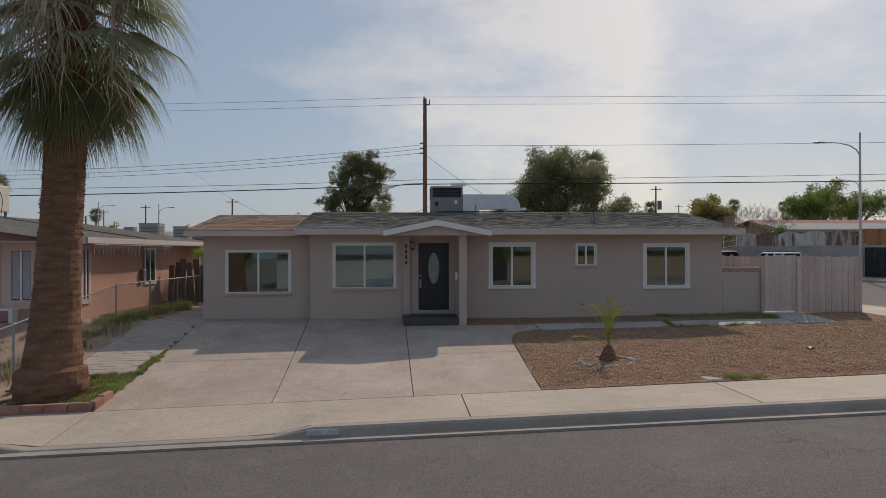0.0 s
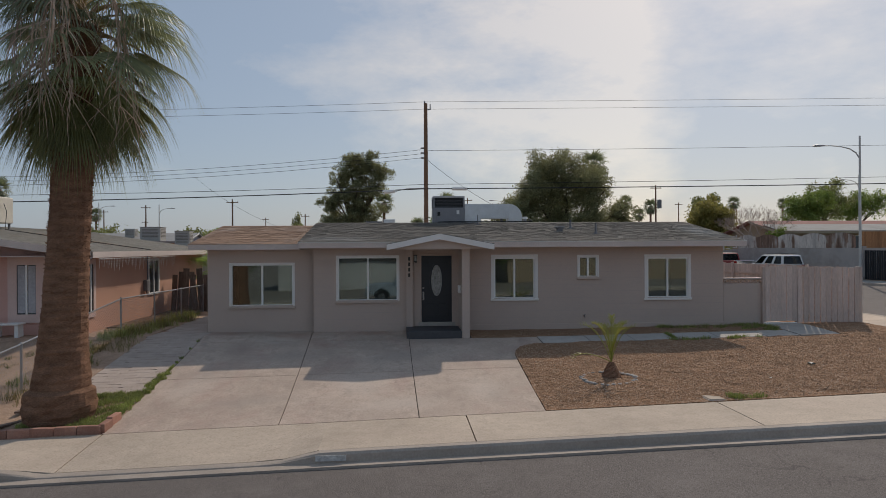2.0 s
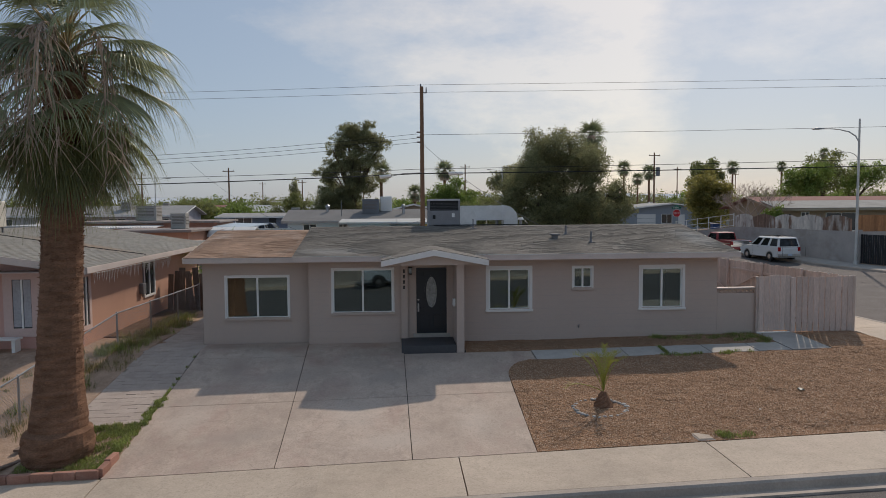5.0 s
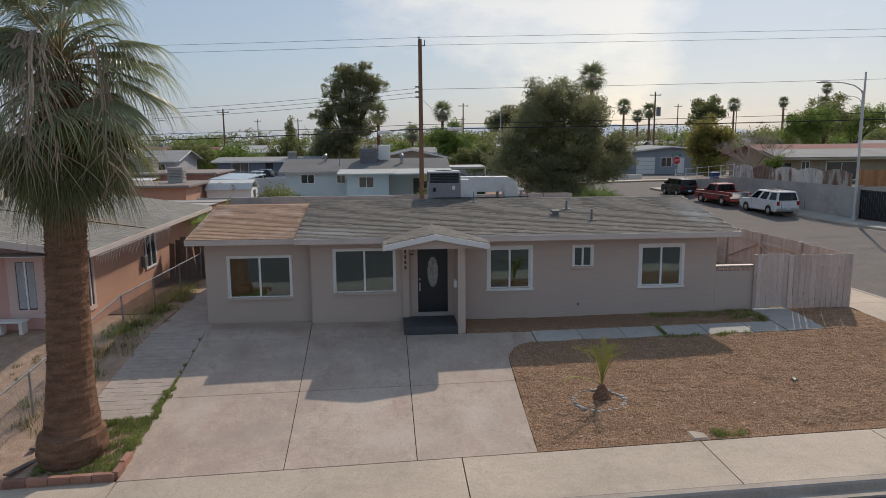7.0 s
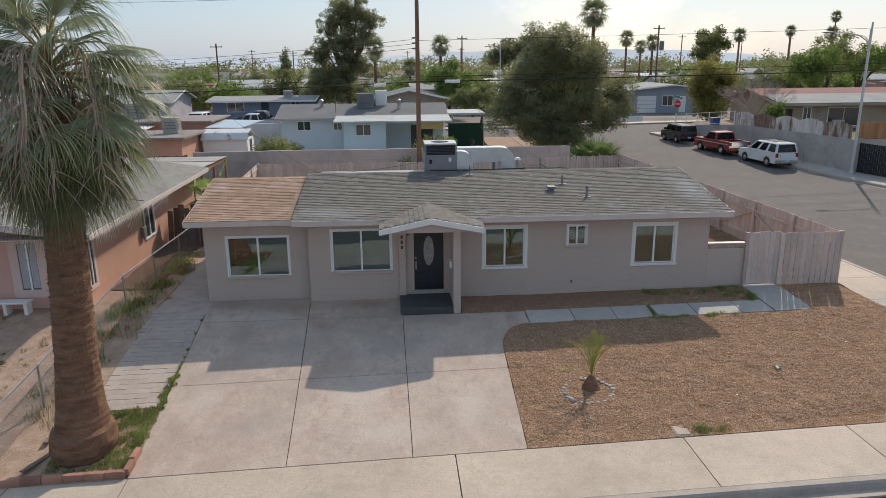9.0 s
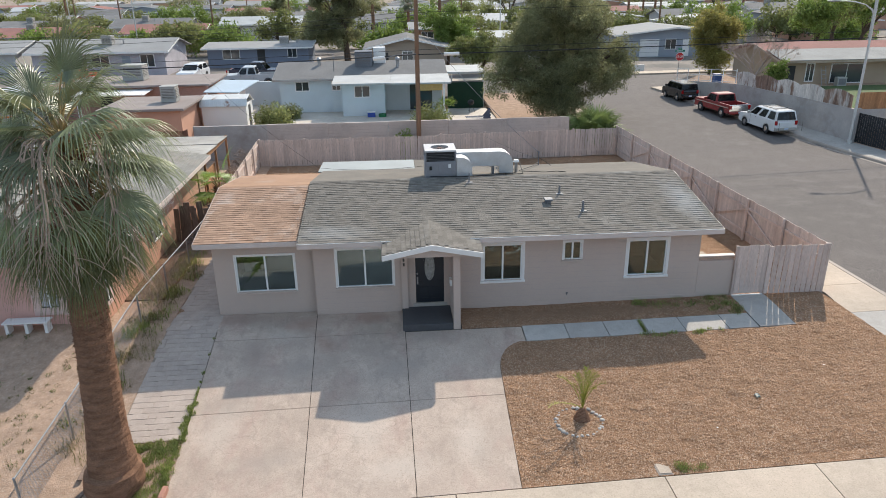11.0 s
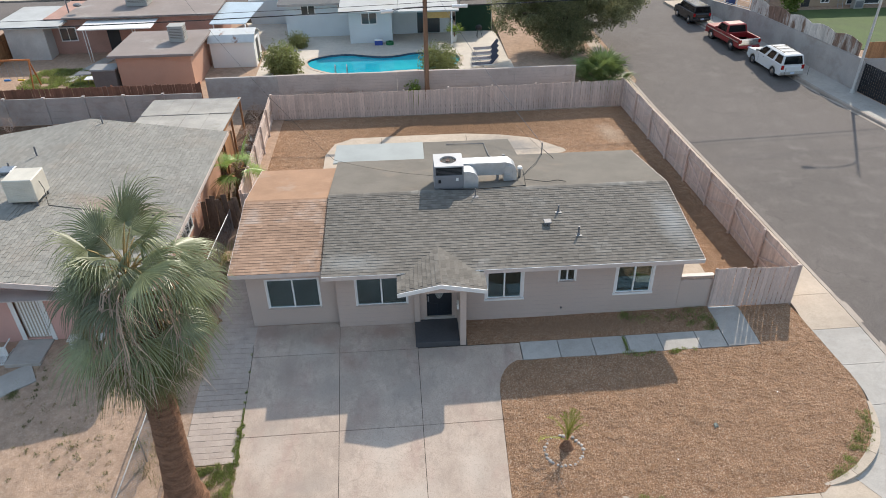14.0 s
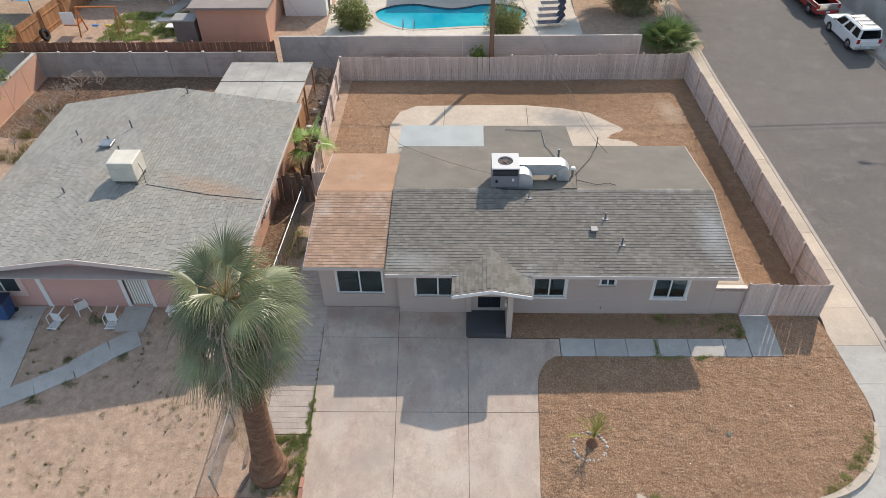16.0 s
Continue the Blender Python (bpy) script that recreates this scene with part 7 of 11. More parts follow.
def small_window(parent, x0, z0, x1, z1, y, face=-1, axis="x", trim=0.07, mat_=None):
    """A framed window on a wall; face is the side of the wall it looks to."""
    mat_ = mat_ or WHITE_TRIM
    d0, d1 = sorted((y, y + face * 0.05))
    g0_, g1_ = sorted((y, y + face * 0.02))

    def bx(a0, c0, a1, c1, e0, e1):
        return (a0, e0, c0, a1, e1, c1) if axis == "x" else (e0, a0, c0, e1, a1, c1)
    w = part("window", Mesh().box(*bx(x0 - trim, z1, x1 + trim, z1 + trim, d0, d1)), mat_, parent)
    part("sill", Mesh().box(*bx(x0 - trim, z0 - trim, x1 + trim, z0, d0, d1)), mat_, w)
    part("jamb", Mesh().box(*bx(x0 - trim, z0, x0, z1, d0, d1)), mat_, w)
    part("jamb", Mesh().box(*bx(x1, z0, x1 + trim, z1, d0, d1)), mat_, w)
    m = (x0 + x1) / 2
    part("mullion", Mesh().box(*bx(m - 0.025, z0, m + 0.025, z1, d0, d1)), VINYL, w)
    part("pane", Mesh().box(*bx(x0, z0, m - 0.025, z1, g0_, g1_)), PANE_FAR, w)
    part("pane", Mesh().box(*bx(m + 0.025, z0, x1, z1, g0_, g1_)), PANE_FAR, w)
    return w


COOLER = surface("faded beige cooler metal", (0.40, 0.385, 0.355), 0.65, metal=0.1, big=2, vary=0.12, grain=0.1, bump=0.1, stain=(0.3, 0.25, 0.21), stain_scale=2.0)


def rooftop_cooler(parent, x0, y0, z0, x1, y1, z1, label="", mat_=None):
    """A boxy evaporative cooler on the roof, with louvres let into its front and side."""
    mat_ = mat_ or COOLER
    c = part("rooftop_cooler", Mesh().box(x0, y0, z0, x1, y1, z1, 0.03), mat_, parent, label)
    dark = surface("wet cooler pad", (0.17, 0.15, 0.135), 0.9)
    w, d, h = x1 - x0, y1 - y0, z1 - z0
    part("pad", Mesh().box(x0 + 0.1 * w, y0 - 0.012, z0 + 0.25 * h, x1 - 0.1 * w, y0 + 0.01, z1 - 0.14 * h), dark, c)
    part("pad", Mesh().box(x1 - 0.01, y0 + 0.1 * d, z0 + 0.25 * h, x1 + 0.012, y1 - 0.1 * d, z1 - 0.14 * h), dark, c)
    for i in range(6):
        z = z0 + h * (0.27 + 0.1 * i)
        part("louvre", Mesh().box(x0 + 0.1 * w, y0 - 0.03, z, x1 - 0.1 * w, y0 - 0.01, z + 0.055 * h), mat_, c)
        part("louvre", Mesh().box(x1 + 0.01, y0 + 0.1 * d, z, x1 + 0.03, y1 - 0.1 * d, z + 0.055 * h), mat_, c)
    part("lid", Mesh().box(x0 - 0.03, y0 - 0.03, z1, x1 + 0.03, y1 + 0.03, z1 + 0.04, 0.01), mat_, c)
    return c


def gable_house(name, x0, y0, x1, y1, base, wall_h, rise, wall_mat, roof_mat, label, wins=(), doors=(), over=0.5, ridge="x", fascia_mat=None, cooler=None, garage=None):
    """A low house: walls, gable roof with its ridge along x or y, front (-y) windows and doors."""
    fascia_mat = fascia_mat or WHITE_TRIM
    h = thing(name, ((x0 + x1) / 2, (y0 + y1) / 2, base), label, "house")
    top = base + wall_h
    xm, ym = (x0 + x1) / 2, (y0 + y1) / 2
    part("wall", Mesh().box(x0, y0, base - 0.3, x1, y0 + 0.2, top), wall_mat, h)
    part("wall", Mesh().box(x0, y1 - 0.2, base - 0.3, x1, y1, top), wall_mat, h)
    for x in (x0, x1 - 0.2):
        prof = [(y0 + 0.2, base - 0.3), (y1 - 0.2, base - 0.3), (y1 - 0.2, top)] + ([(ym, top + rise * 0.95)] if ridge == "x" else []) + [(y0 + 0.2, top)]
        part("wall", Mesh().plate(prof, x, x + 0.2, "x"), wall_mat, h)
    if ridge == "x":
        e = rise / (ym - y0)
        zf, zb = top + 0.05 - e * over, top + 0.05 - e * over
        r = part("roof", Mesh().slab([(x0 - over, y0 - over, zf), (x1 + over, y0 - over, zf), (x1 + over, ym, top + rise), (x0 - over, ym, top + rise)], 0.1), roof_mat, h)
        part("back_slope", Mesh().slab([(x0 - over, ym, top + rise), (x1 + over, ym, top + rise), (x1 + over, y1 + over, zb), (x0 - over, y1 + over, zb)], 0.1), roof_mat, r)
        part("fascia", Mesh().box(x0 - over, y0 - over - 0.03, zf - 0.18, x1 + over, y0 - over, zf - 0.005), fascia_mat, r)
        for x in (x0 - over - 0.02, x1 + over):
            part("rake_board", Mesh().plate([(y0 - over, zf - 0.16), (ym, top + rise - 0.16), (ym, top + rise), (y0 - over, zf)], x, x + 0.02, "x"), fascia_mat, r)
    else:
        part("gable", Mesh().plate([(x0, top), (x1, top), (xm, top + rise * 0.95)], y0, y0 + 0.2), wall_mat, h)
        e = rise / (xm - x0)
        zl = top + 0.05 - e * over
        r = part("roof", Mesh().slab([(x0 - over, y0 - over, zl), (xm, y0 - over, top + rise), (xm, y1 + over, top + rise), (x0 - over, y1 + over, zl)], 0.1), roof_mat, h)
        part("right_slope", Mesh().slab([(xm, y0 - over, top + rise), (x1 + over, y0 - over, zl), (x1 + over, y1 + over, zl), (xm, y1 + over, top + rise)], 0.1), roof_mat, r)
        for xa in (x0 - over, x1 + over):
            part("barge_board", Mesh().plate([(xa, zl - 0.18), (xm, top + rise - 0.18), (xm, top + rise), (xa, zl)] if xa < xm else [(xm, top + rise - 0.18), (xa, zl - 0.18), (xa, zl), (xm, top + rise)], y0 - over - 0.03, y0 - over), fascia_mat, r)
    for a, b, c, d in wins:
        small_window(h, a, base + b, c, base + d, y0)
    for a, c, m_ in doors:
        part("door", Mesh().box(a, y0 - 0.03, base, c, y0 + 0.02, base + 2.03, 0.01), m_, h)
    if garage:
        g = part("garage_door", Mesh().box(garage[0], y0 - 0.03, base, garage[1], y0 + 0.02, base + 2.1), WHITE_TRIM, h)
        for i in range(1, 4):
            part("groove", Mesh().box(garage[0], y0 - 0.034, base + i * 0.52 - 0.012, garage[1], y0 - 0.029, base + i * 0.52 + 0.012), DULL_STEEL, g)
    if cooler:
        x, y, s = cooler
        z = top + rise - abs((y - ym) if ridge == "x" else (x - xm)) * e
        rooftop_cooler(h, x - s / 2, y - s / 2, z - 0.1, x + s / 2, y + s / 2, z + s * 0.8)
        part("vent_pipe", Mesh().cyl((x + s * 1.5, y, z - 0.2), (x + s * 1.5, y, z + 0.4), 0.08, 0.08, 8), STEEL, h)
    return h


def slope_tabs(parent, P, U, V, lu, lv, expo, w, t, mat_, seed):
    """Courses of shingle tabs on a slope from P: U along the eave, V up the slope."""
    rnd = random.Random(seed)
    P, U, V = Vector(P), Vector(U).normalized(), Vector(V).normalized()
    N = U.cross(V).normalized()
    N = N if N.z > 0 else -N
    mb = Mesh()
    for r in range(int(lv / expo)):
        s = -rnd.uniform(0, w)
        while s < lu - 0.03:
            a, b = max(s, 0) + 0.009, min(s + w, lu) - 0.009
            s += w
            if b - a < 0.05:
                continue
            o = P + V * (r * expo) + N * 0.004
            tt = t + rnd.uniform(0, 0.006)
            d = expo * 1.1
            mb.add([o + U * a, o + U * b, o + U * a + N * tt, o + U * b + N * tt, o + U * b + V * d + N * 0.003, o + U * a + V * d + N * 0.003], [(0, 1, 3, 2), (2, 3, 4, 5)])
    tagged(part("shingles", mb, mat_, parent), kind="stuff")


# the pink neighbour
PINK_TRIM = surface("pale pink trim paint", (0.64, 0.47, 0.42), 0.7, vary=0.06, grain=0.06)
nb = thing("pink_neighbour_house", (-15, 27, 0), "salmon-pink stucco house with pale grey shingle gable roof", "house")
NX0, NX1, NY0, NY1 = -20.7, -9.05, 20.95, 33.2
RXL, RXR, RXM, RFY, RBY, NEZ, NRZ = -21.35, -8.5, -14.95, 20.2, 33.75, 2.47, 3.42
nbw_front = [(-10.97, 0.62, -10.42, 2.08), (-19.6, 0.9, -18.2, 2.1)]
part("wall", wall_with(Mesh(), NX0, NX1, -0.4, 2.45, NY0, NY0 + 0.2, [(-13.75, 0.1, -12.75, 2.15)]), PINK, nb, "pink front wall")
part("gable", Mesh().plate([(NX0, 2.45), (NX1, 2.45), (RXM, 3.3)], NY0, NY0 + 0.2), PINK, nb)
part("wall", Mesh().box(NX1 - 0.2, NY0 + 0.2, -0.4, NX1, NY1, 2.5), SALMON, nb, "orange-pink side wall")
part("wall", Mesh().box(NX0, NY0 + 0.2, -0.4, NX0 + 0.2, NY1, 2.5), PINK, nb)
part("wall", Mesh().plate([(NX0, -0.4), (NX1, -0.4), (NX1, 2.45), (RXM, 3.3), (NX0, 2.45)], NY1 - 0.2, NY1), SALMON, nb)
nroof = part("roof", Mesh().slab([(RXM, RFY, NRZ), (RXR, RFY, NEZ), (RXR, RBY, NEZ), (RXM, RBY, NRZ)], 0.1), NB_ROOF, nb, "pale grey shingle roof")
part("left_slope", Mesh().slab([(RXL, RFY, NEZ), (RXM, RFY, NRZ), (RXM, RBY, NRZ), (RXL, RBY, NEZ)], 0.1), NB_ROOF, nroof)
sl_r = math.hypot(RXM - RXR, NRZ - NEZ)
slope_tabs(nroof, (RXR, RFY, NEZ), (0, 1, 0), (RXM - RXR, 0, NRZ - NEZ), RBY - RFY, sl_r, 0.15, 0.32, 0.014, NB_ROOF, 5)
slope_tabs(nroof, (RXL, RFY, NEZ), (0, 1, 0), (RXM - RXL, 0, NRZ - NEZ), RBY - RFY, sl_r, 0.15, 0.32, 0.014, NB_ROOF, 6)
for xa in (RXL, RXR):
    part("barge_board", Mesh().add([(xa, RFY - 0.04, NEZ - 0.2), (RXM, RFY - 0.04, NRZ - 0.2), (RXM, RFY - 0.04, NRZ + 0.01), (xa, RFY - 0.04, NEZ + 0.01), (xa, RFY, NEZ - 0.2), (RXM, RFY, NRZ - 0.2), (RXM, RFY, NRZ + 0.01), (xa, RFY, NEZ + 0.01)],
         [(0, 1, 2, 3), (3, 2, 6, 7), (0, 4, 5, 1), (5, 4, 7, 6)]), FASCIA, nroof)
part("fascia", Mesh().box(RXR, RFY, NEZ - 0.18, RXR + 0.03, RBY, NEZ, 0.004), FASCIA, nroof)
part("soffit", Mesh().box(NX1, RFY, NEZ - 0.16, RXR, RBY, NEZ - 0.14), FASCIA, nroof)
part("soffit", Mesh().box(RXL, RFY, NEZ - 0.14, NX1 - 0.01, NY0, NEZ - 0.12), FASCIA, nroof)
for a, b, c, d in nbw_front:
    small_window(nb, a, b, c, d, NY0, trim=0.26, mat_=PINK_TRIM)
small_window(nb, 21.12, 0.62, 21.5, 2.1, NX1, 1, "y", 0.14, PINK_TRIM)
small_window(nb, 26.2, 0.9, 27.2, 2.1, NX1, 1, "y", 0.08)
part("curtain", Mesh().box(-10.95, NY0 - 0.028, 0.66, -10.74, NY0 - 0.022, 2.06).box(-10.65, NY0 - 0.028, 0.66, -10.44, NY0 - 0.022, 2.06), surface("grey lace curtain", (0.4, 0.4, 0.42), 0.9), nb)
nd = part("door", Mesh().box(-13.68, NY0 + 0.06, 0.1, -12.82, NY0 + 0.1, 2.1), surface("tan door slats", (0.42, 0.35, 0.28), 0.7), nb, "tan security screen door")
for i in range(7):
    part("slat", Mesh().box(-13.62 + i * 0.115, NY0 + 0.045, 0.15, -13.56 + i * 0.115, NY0 + 0.06, 2.05), WHITE_TRIM, nd)
part("casing", Mesh().box(-13.86, NY0 - 0.03, 0.0, -13.7, NY0, 2.32).box(-12.8, NY0 - 0.03, 0.0, -12.64, NY0, 2.32).box(-13.7, NY0 - 0.03, 2.12, -12.8, NY0, 2.32), WHITE_TRIM, nd)
part("number_bar", Mesh().box(-13.5, NY0 - 0.036, 2.17, -13.05, NY0 - 0.03, 2.27), nums, nd)
part("corner_strip", Mesh().box(-17.35, NY0 - 0.04, -0.1, -17.15, NY0, 2.45, 0.006), WHITE_TRIM, nb, "white vertical trim strip")
part("meter_pipe", Mesh().tube([(-9.0, 26.0, 2.4), (-9.0, 26.0, 1.5), (-9.0, 25.9, 0.9)], 0.025, 6).box(-9.05, 25.7, 1.0, -8.9, 26.0, 1.4, 0.01), DULL_STEEL, nb)
nzr = lambda x: NRZ - (NRZ - NEZ) * abs(x - RXM) / (RXR - RXM)
cool = thing("roof_evaporative_cooler", (-14.5, 25.7, nzr(-14.5)), "cream metal evaporative cooler box on legs on the roof", "cooler")
zc = nzr(-14.5) + 0.15
part("cabinet", Mesh().box(-15.1, 25.15, zc, -13.95, 26.3, zc + 0.95, 0.03), BEIGE_METAL, cool)
for i in range(8):
    part("louvre", Mesh().box(-15.0, 25.135, zc + 0.1 + i * 0.1, -14.05, 25.15, zc + 0.13 + i * 0.1), BEIGE_METAL, cool)
for x in (-15.0, -14.05):
    for y in (25.25, 26.2):
        part("leg", Mesh().box(x - 0.03, y - 0.03, nzr(x) - 0.02, x + 0.03, y + 0.03, zc), DULL_STEEL, cool)
part("water_line", Mesh().tube([(-13.9, 25.6, zc + 0.7), (-13.75, 25.5, zc + 0.4), (-13.7, 25.3, nzr(-13.7) + 0.03), (-11.0, 25.1, nzr(-11) + 0.03), (-8.6, 25.2, nzr(-8.6) + 0.03)], 0.014, 5), CABLE, cool)
for x, y, hh in ((-16.9, 29.0, 0.3), (-16.1, 30.0, 0.45), (-17.3, 24.9, 0.3), (-15.9, 27.9, 0.3), (-14.3, 33.3, 0.4), (-19.0, 30.0, 0.3), (-18.4, 29.2, 0.25)):
    v = thing("vent_pipe", (x, y, nzr(x)), "grey metal vent pipe on the pale shingle roof", "vent pipe", "vent pipes on the roof")
    part("pipe", Mesh().cyl((x, y, nzr(x) - 0.05), (x, y, nzr(x) + hh), 0.04, 0.04, 8), DULL_STEEL, v)
hv = thing("roof_hood_vent", (-16.8, 28.6, nzr(-16.8)), "square galvanised roof hood on the pale shingles", "roof vent")
part("neck", Mesh().box(-16.95, 28.4, nzr(-16.9) - 0.05, -16.65, 28.8, nzr(-16.9) + 0.12), STEEL, hv)
part("hood", Mesh().box(-17.1, 28.3, nzr(-16.9) + 0.12, -16.5, 28.9, nzr(-16.9) + 0.2, 0.02), STEEL, hv)
ic = thing("icicle_lights", (-8.47, 25, 2.3), "string of white icicle lights along the eave", "light string")
ri = random.Random(8)
drops, beads = Mesh(), Mesh()
wire = []
y = 20.6
while y < 27.5:
    wire.append((RXR + 0.035, y, NEZ - 0.2 - 0.02 * ri.random()))
    L = ri.choice((0.15, 0.25, 0.4, 0.3))
    drops.tube([(RXR + 0.035, y, NEZ - 0.2), (RXR + 0.04, y + 0.02, NEZ - 0.2 - L)], 0.004, 3)
    for k in range(int(L / 0.07)):
        beads.blob((RXR + 0.04, y + 0.01, NEZ - 0.23 - k * 0.07), 0.011, 4, 0.1, k)
    y += 0.12
part("main_wire", Mesh().tube(wire, 0.006, 4), WHITE_TRIM, ic)
tagged(part("drop", drops, WHITE_TRIM, ic), kind="stuff")
tagged(part("bulb", beads, VINYL, ic), kind="stuff")

# rear lean-to of the neighbour
shd = thing("rear_lean_to", (-11.1, 36.3, 0), "low lean-to with patched grey sheet roof on timber posts", "lean-to")
SHEETS = surface("patched grey roof sheets", (0.36, 0.335, 0.30), 0.8, big=0.6, fine=12, vary=0.2, grain=0.12, bump=0.2, island=0.16, stain=(0.25, 0.24, 0.2), stain_scale=0.7)
for i in range(4):
    for j in range(2):
        a, b = -13.6 + i * 1.22, -13.6 + (i + 1) * 1.22 - 0.015
        c, d = 33.8 + j * 2.5, 33.8 + (j + 1) * 2.5 - 0.02
        part("roof_sheet", Mesh().slab([(a, c, 2.5 - 0.05 * j + 0.008 * (i % 2)), (b, c, 2.5 - 0.05 * j + 0.008 * (i % 2)), (b, d, 2.42 - 0.05 * j), (a, d, 2.42 - 0.05 * j)], 0.03), SHEETS, shd)
for x, y in ((-8.85, 33.9), (-8.85, 36.2), (-8.85, 38.7), (-13.4, 38.7)):
    part("post", Mesh().box(x - 0.05, y - 0.05, -0.1, x + 0.05, y + 0.05, 2.36), CEDAR, shd)
part("beam", Mesh().box(-8.9, 33.8, 2.2, -8.8, 38.8, 2.38), CEDAR, shd)
part("side_panel", Mesh().box(-9.0, 33.9, 0, -8.95, 36.2, 1.5), CEDAR, shd)

# neighbour's front yard things
path = [(-21.0, 14.9), (-19.0, 15.8), (-17.5, 16.5), (-16.4, 17.06), (-15.1, 17.8), (-13.9, 18.75), (-12.9, 19.35)]
npath = solid("path_neighbour", Mesh().box(-14.0, 19.62, -0.2, -12.75, 20.94, 0.06, 0.01), CONC_GREY, "grey concrete path and doorstep in the dirt yard", "path")
for i, ((xa, ya), (xb, yb)) in enumerate(zip(path, path[1:])):
    d = Vector((xb - xa, yb - ya, 0)).normalized()
    n = Vector((-d.y, d.x, 0)) * (0.38 if i < 4 else 0.46)
    A, B = Vector((xa, ya, 0)) + d * 0.01, Vector((xb, yb, 0))
    cs = [A - n, B - n, B + n, A + n]
    part("slab", Mesh().slab([(p.x, p.y, level(p.x, p.y) + 0.045) for p in cs], 0.12), CONC_GREY, npath)
solid("driveway_neighbour", Mesh().sheet(lambda y: steps(-22.5, -17.4 - 0.03 * (y - 20), 6), steps(12.65, 20.9, 10), lambda x, y: level(x, y) + 0.04, 0.1), CONC_GREY, "grey concrete driveway of the pink house", "driveway")

PLASTIC = surface("white garden plastic", (0.75, 0.75, 0.73), 0.45, vary=0.05, grain=0.05, bump=0)


def lawn_chair(x, y, az, tip=0.0, lie=0.0):
    """A moulded plastic chair with pierced back, built at the origin and then set."""
    c = thing("plastic_chair", (0, 0, 0), "white moulded plastic garden chair lying before the pink wall" if tip or lie else "white moulded plastic garden chair before the pink wall", "chair", "white plastic chairs")
    part("seat", Mesh().box(-0.22, -0.22, 0.4, 0.22, 0.22, 0.43, 0.01), PLASTIC, c)
    for sx in (-0.2, 0.2):
        for sy in (-0.2, 0.2):
            part("leg", Mesh().cyl((sx * 1.15, sy * 1.2, 0), (sx, sy, 0.41), 0.022, 0.03, 6), PLASTIC, c)
        part("armrest", Mesh().tube([(sx * 1.1, -0.2, 0.42), (sx * 1.2, -0.2, 0.64), (sx * 1.2, 0.2, 0.66)], 0.02, 6), PLASTIC, c)
    back = Mesh()
    for i in range(6):
        back.box(-0.19 + i * 0.07, 0.2, 0.43, -0.16 + i * 0.07, 0.225, 0.86)
    for z in (0.5, 0.6, 0.7):
        back.box(-0.2, 0.202, z, 0.2, 0.222, z + 0.025)
    back.box(-0.22, 0.195, 0.84, 0.22, 0.23, 0.9, 0.008)
    part("backrest", back, PLASTIC, c)
    c.matrix_world = pose(x, y, level(x, y) + (0.22 if tip or lie else 0.02), lie, tip, az)


lawn_chair(-16.55, 20.5, 172, 0, -90)
lawn_chair(-15.55, 20.45, 130, 88)
lawn_chair(-14.3, 20.55, 184, 0, -90)
bench = thing("plastic_bench", (-11.3, 20.5, 0), "low pale bench against the pink wall", "bench")
zb = level(-11.3, 20.5)
part("top", Mesh().box(-12.0, 20.3, zb + 0.36, -10.6, 20.7, zb + 0.41, 0.01), WHITE_TRIM, bench)
for x in (-11.9, -11.3, -10.7):
    part("leg", Mesh().box(x - 0.05, 20.35, zb, x + 0.05, 20.65, zb + 0.36), WHITE_TRIM, bench)
bn = thing("wheeled_bin", (-18.9, 20.3, 0), "blue wheeled rubbish bin beside the pink wall", "bin")
zb = level(-18.9, 20.3) + 0.04
part("body", Mesh().plate([(-19.2, zb + 0.08), (-18.6, zb + 0.08), (-18.52, zb + 1.0), (-19.28, zb + 1.0)], 20.0, 20.6), surface("blue bin plastic", (0.03, 0.08, 0.2), 0.5), bn)
part("lid", Mesh().box(-19.32, 19.93, zb + 1.0, -18.48, 20.66, zb + 1.06, 0.02), surface("dark lid plastic", (0.02, 0.035, 0.07), 0.5), bn)
for x in (-19.2, -18.6):
    part("wheel", Mesh().cyl((x - 0.04, 20.6, zb + 0.1), (x + 0.04, 20.6, zb + 0.1), 0.1, 0.1, 12), BLACK, bn)
cr = thing("stacked_cushions", (-19.0, 18.9, 0), "pale rolled cushions on the driveway", "cushion")
for i in range(2):
    part("cushion", Mesh().box(-19.9, 18.6, level(-19, 18.9) + 0.05 + i * 0.16, -18.6, 19.2, level(-19, 18.9) + 0.2 + i * 0.16, 0.05), surface("dirty cream cloth", (0.42, 0.38, 0.33), 0.9), cr)

fan_palm("small_fan_palm", (-7.75, 31.2, 0), (-7.7, 31.2, 1.6), lambda h: 0.13 + 0.07 * math.exp(-h / 0.4), 10, dict(stalk=0.9, blade=0.95, spread=115, n=30), "small bright green fan palm between the houses", seed=7, low=12, dead=2, strings=0, scars=120, soft=0.25, leaf_mat=surface("bright young palm green", (0.26, 0.36, 0.09), 0.4, big=1.2, fine=12, vary=0.3, grain=0.15, bump=0, rand=0.2, spec=0.5, trans=0.35))
rb = random.Random(77)
for i in range(12):
    x, y = rb.uniform(-8.6, -8.0), rb.uniform(33.5, 42.0)
    bare_tree("dead_brush", (x, y, level(x, y) - 0.02), rb.uniform(0.7, 1.5), "pile of dry dead brush between the fences", seed=40 + i, spread=1.3, forks=3)
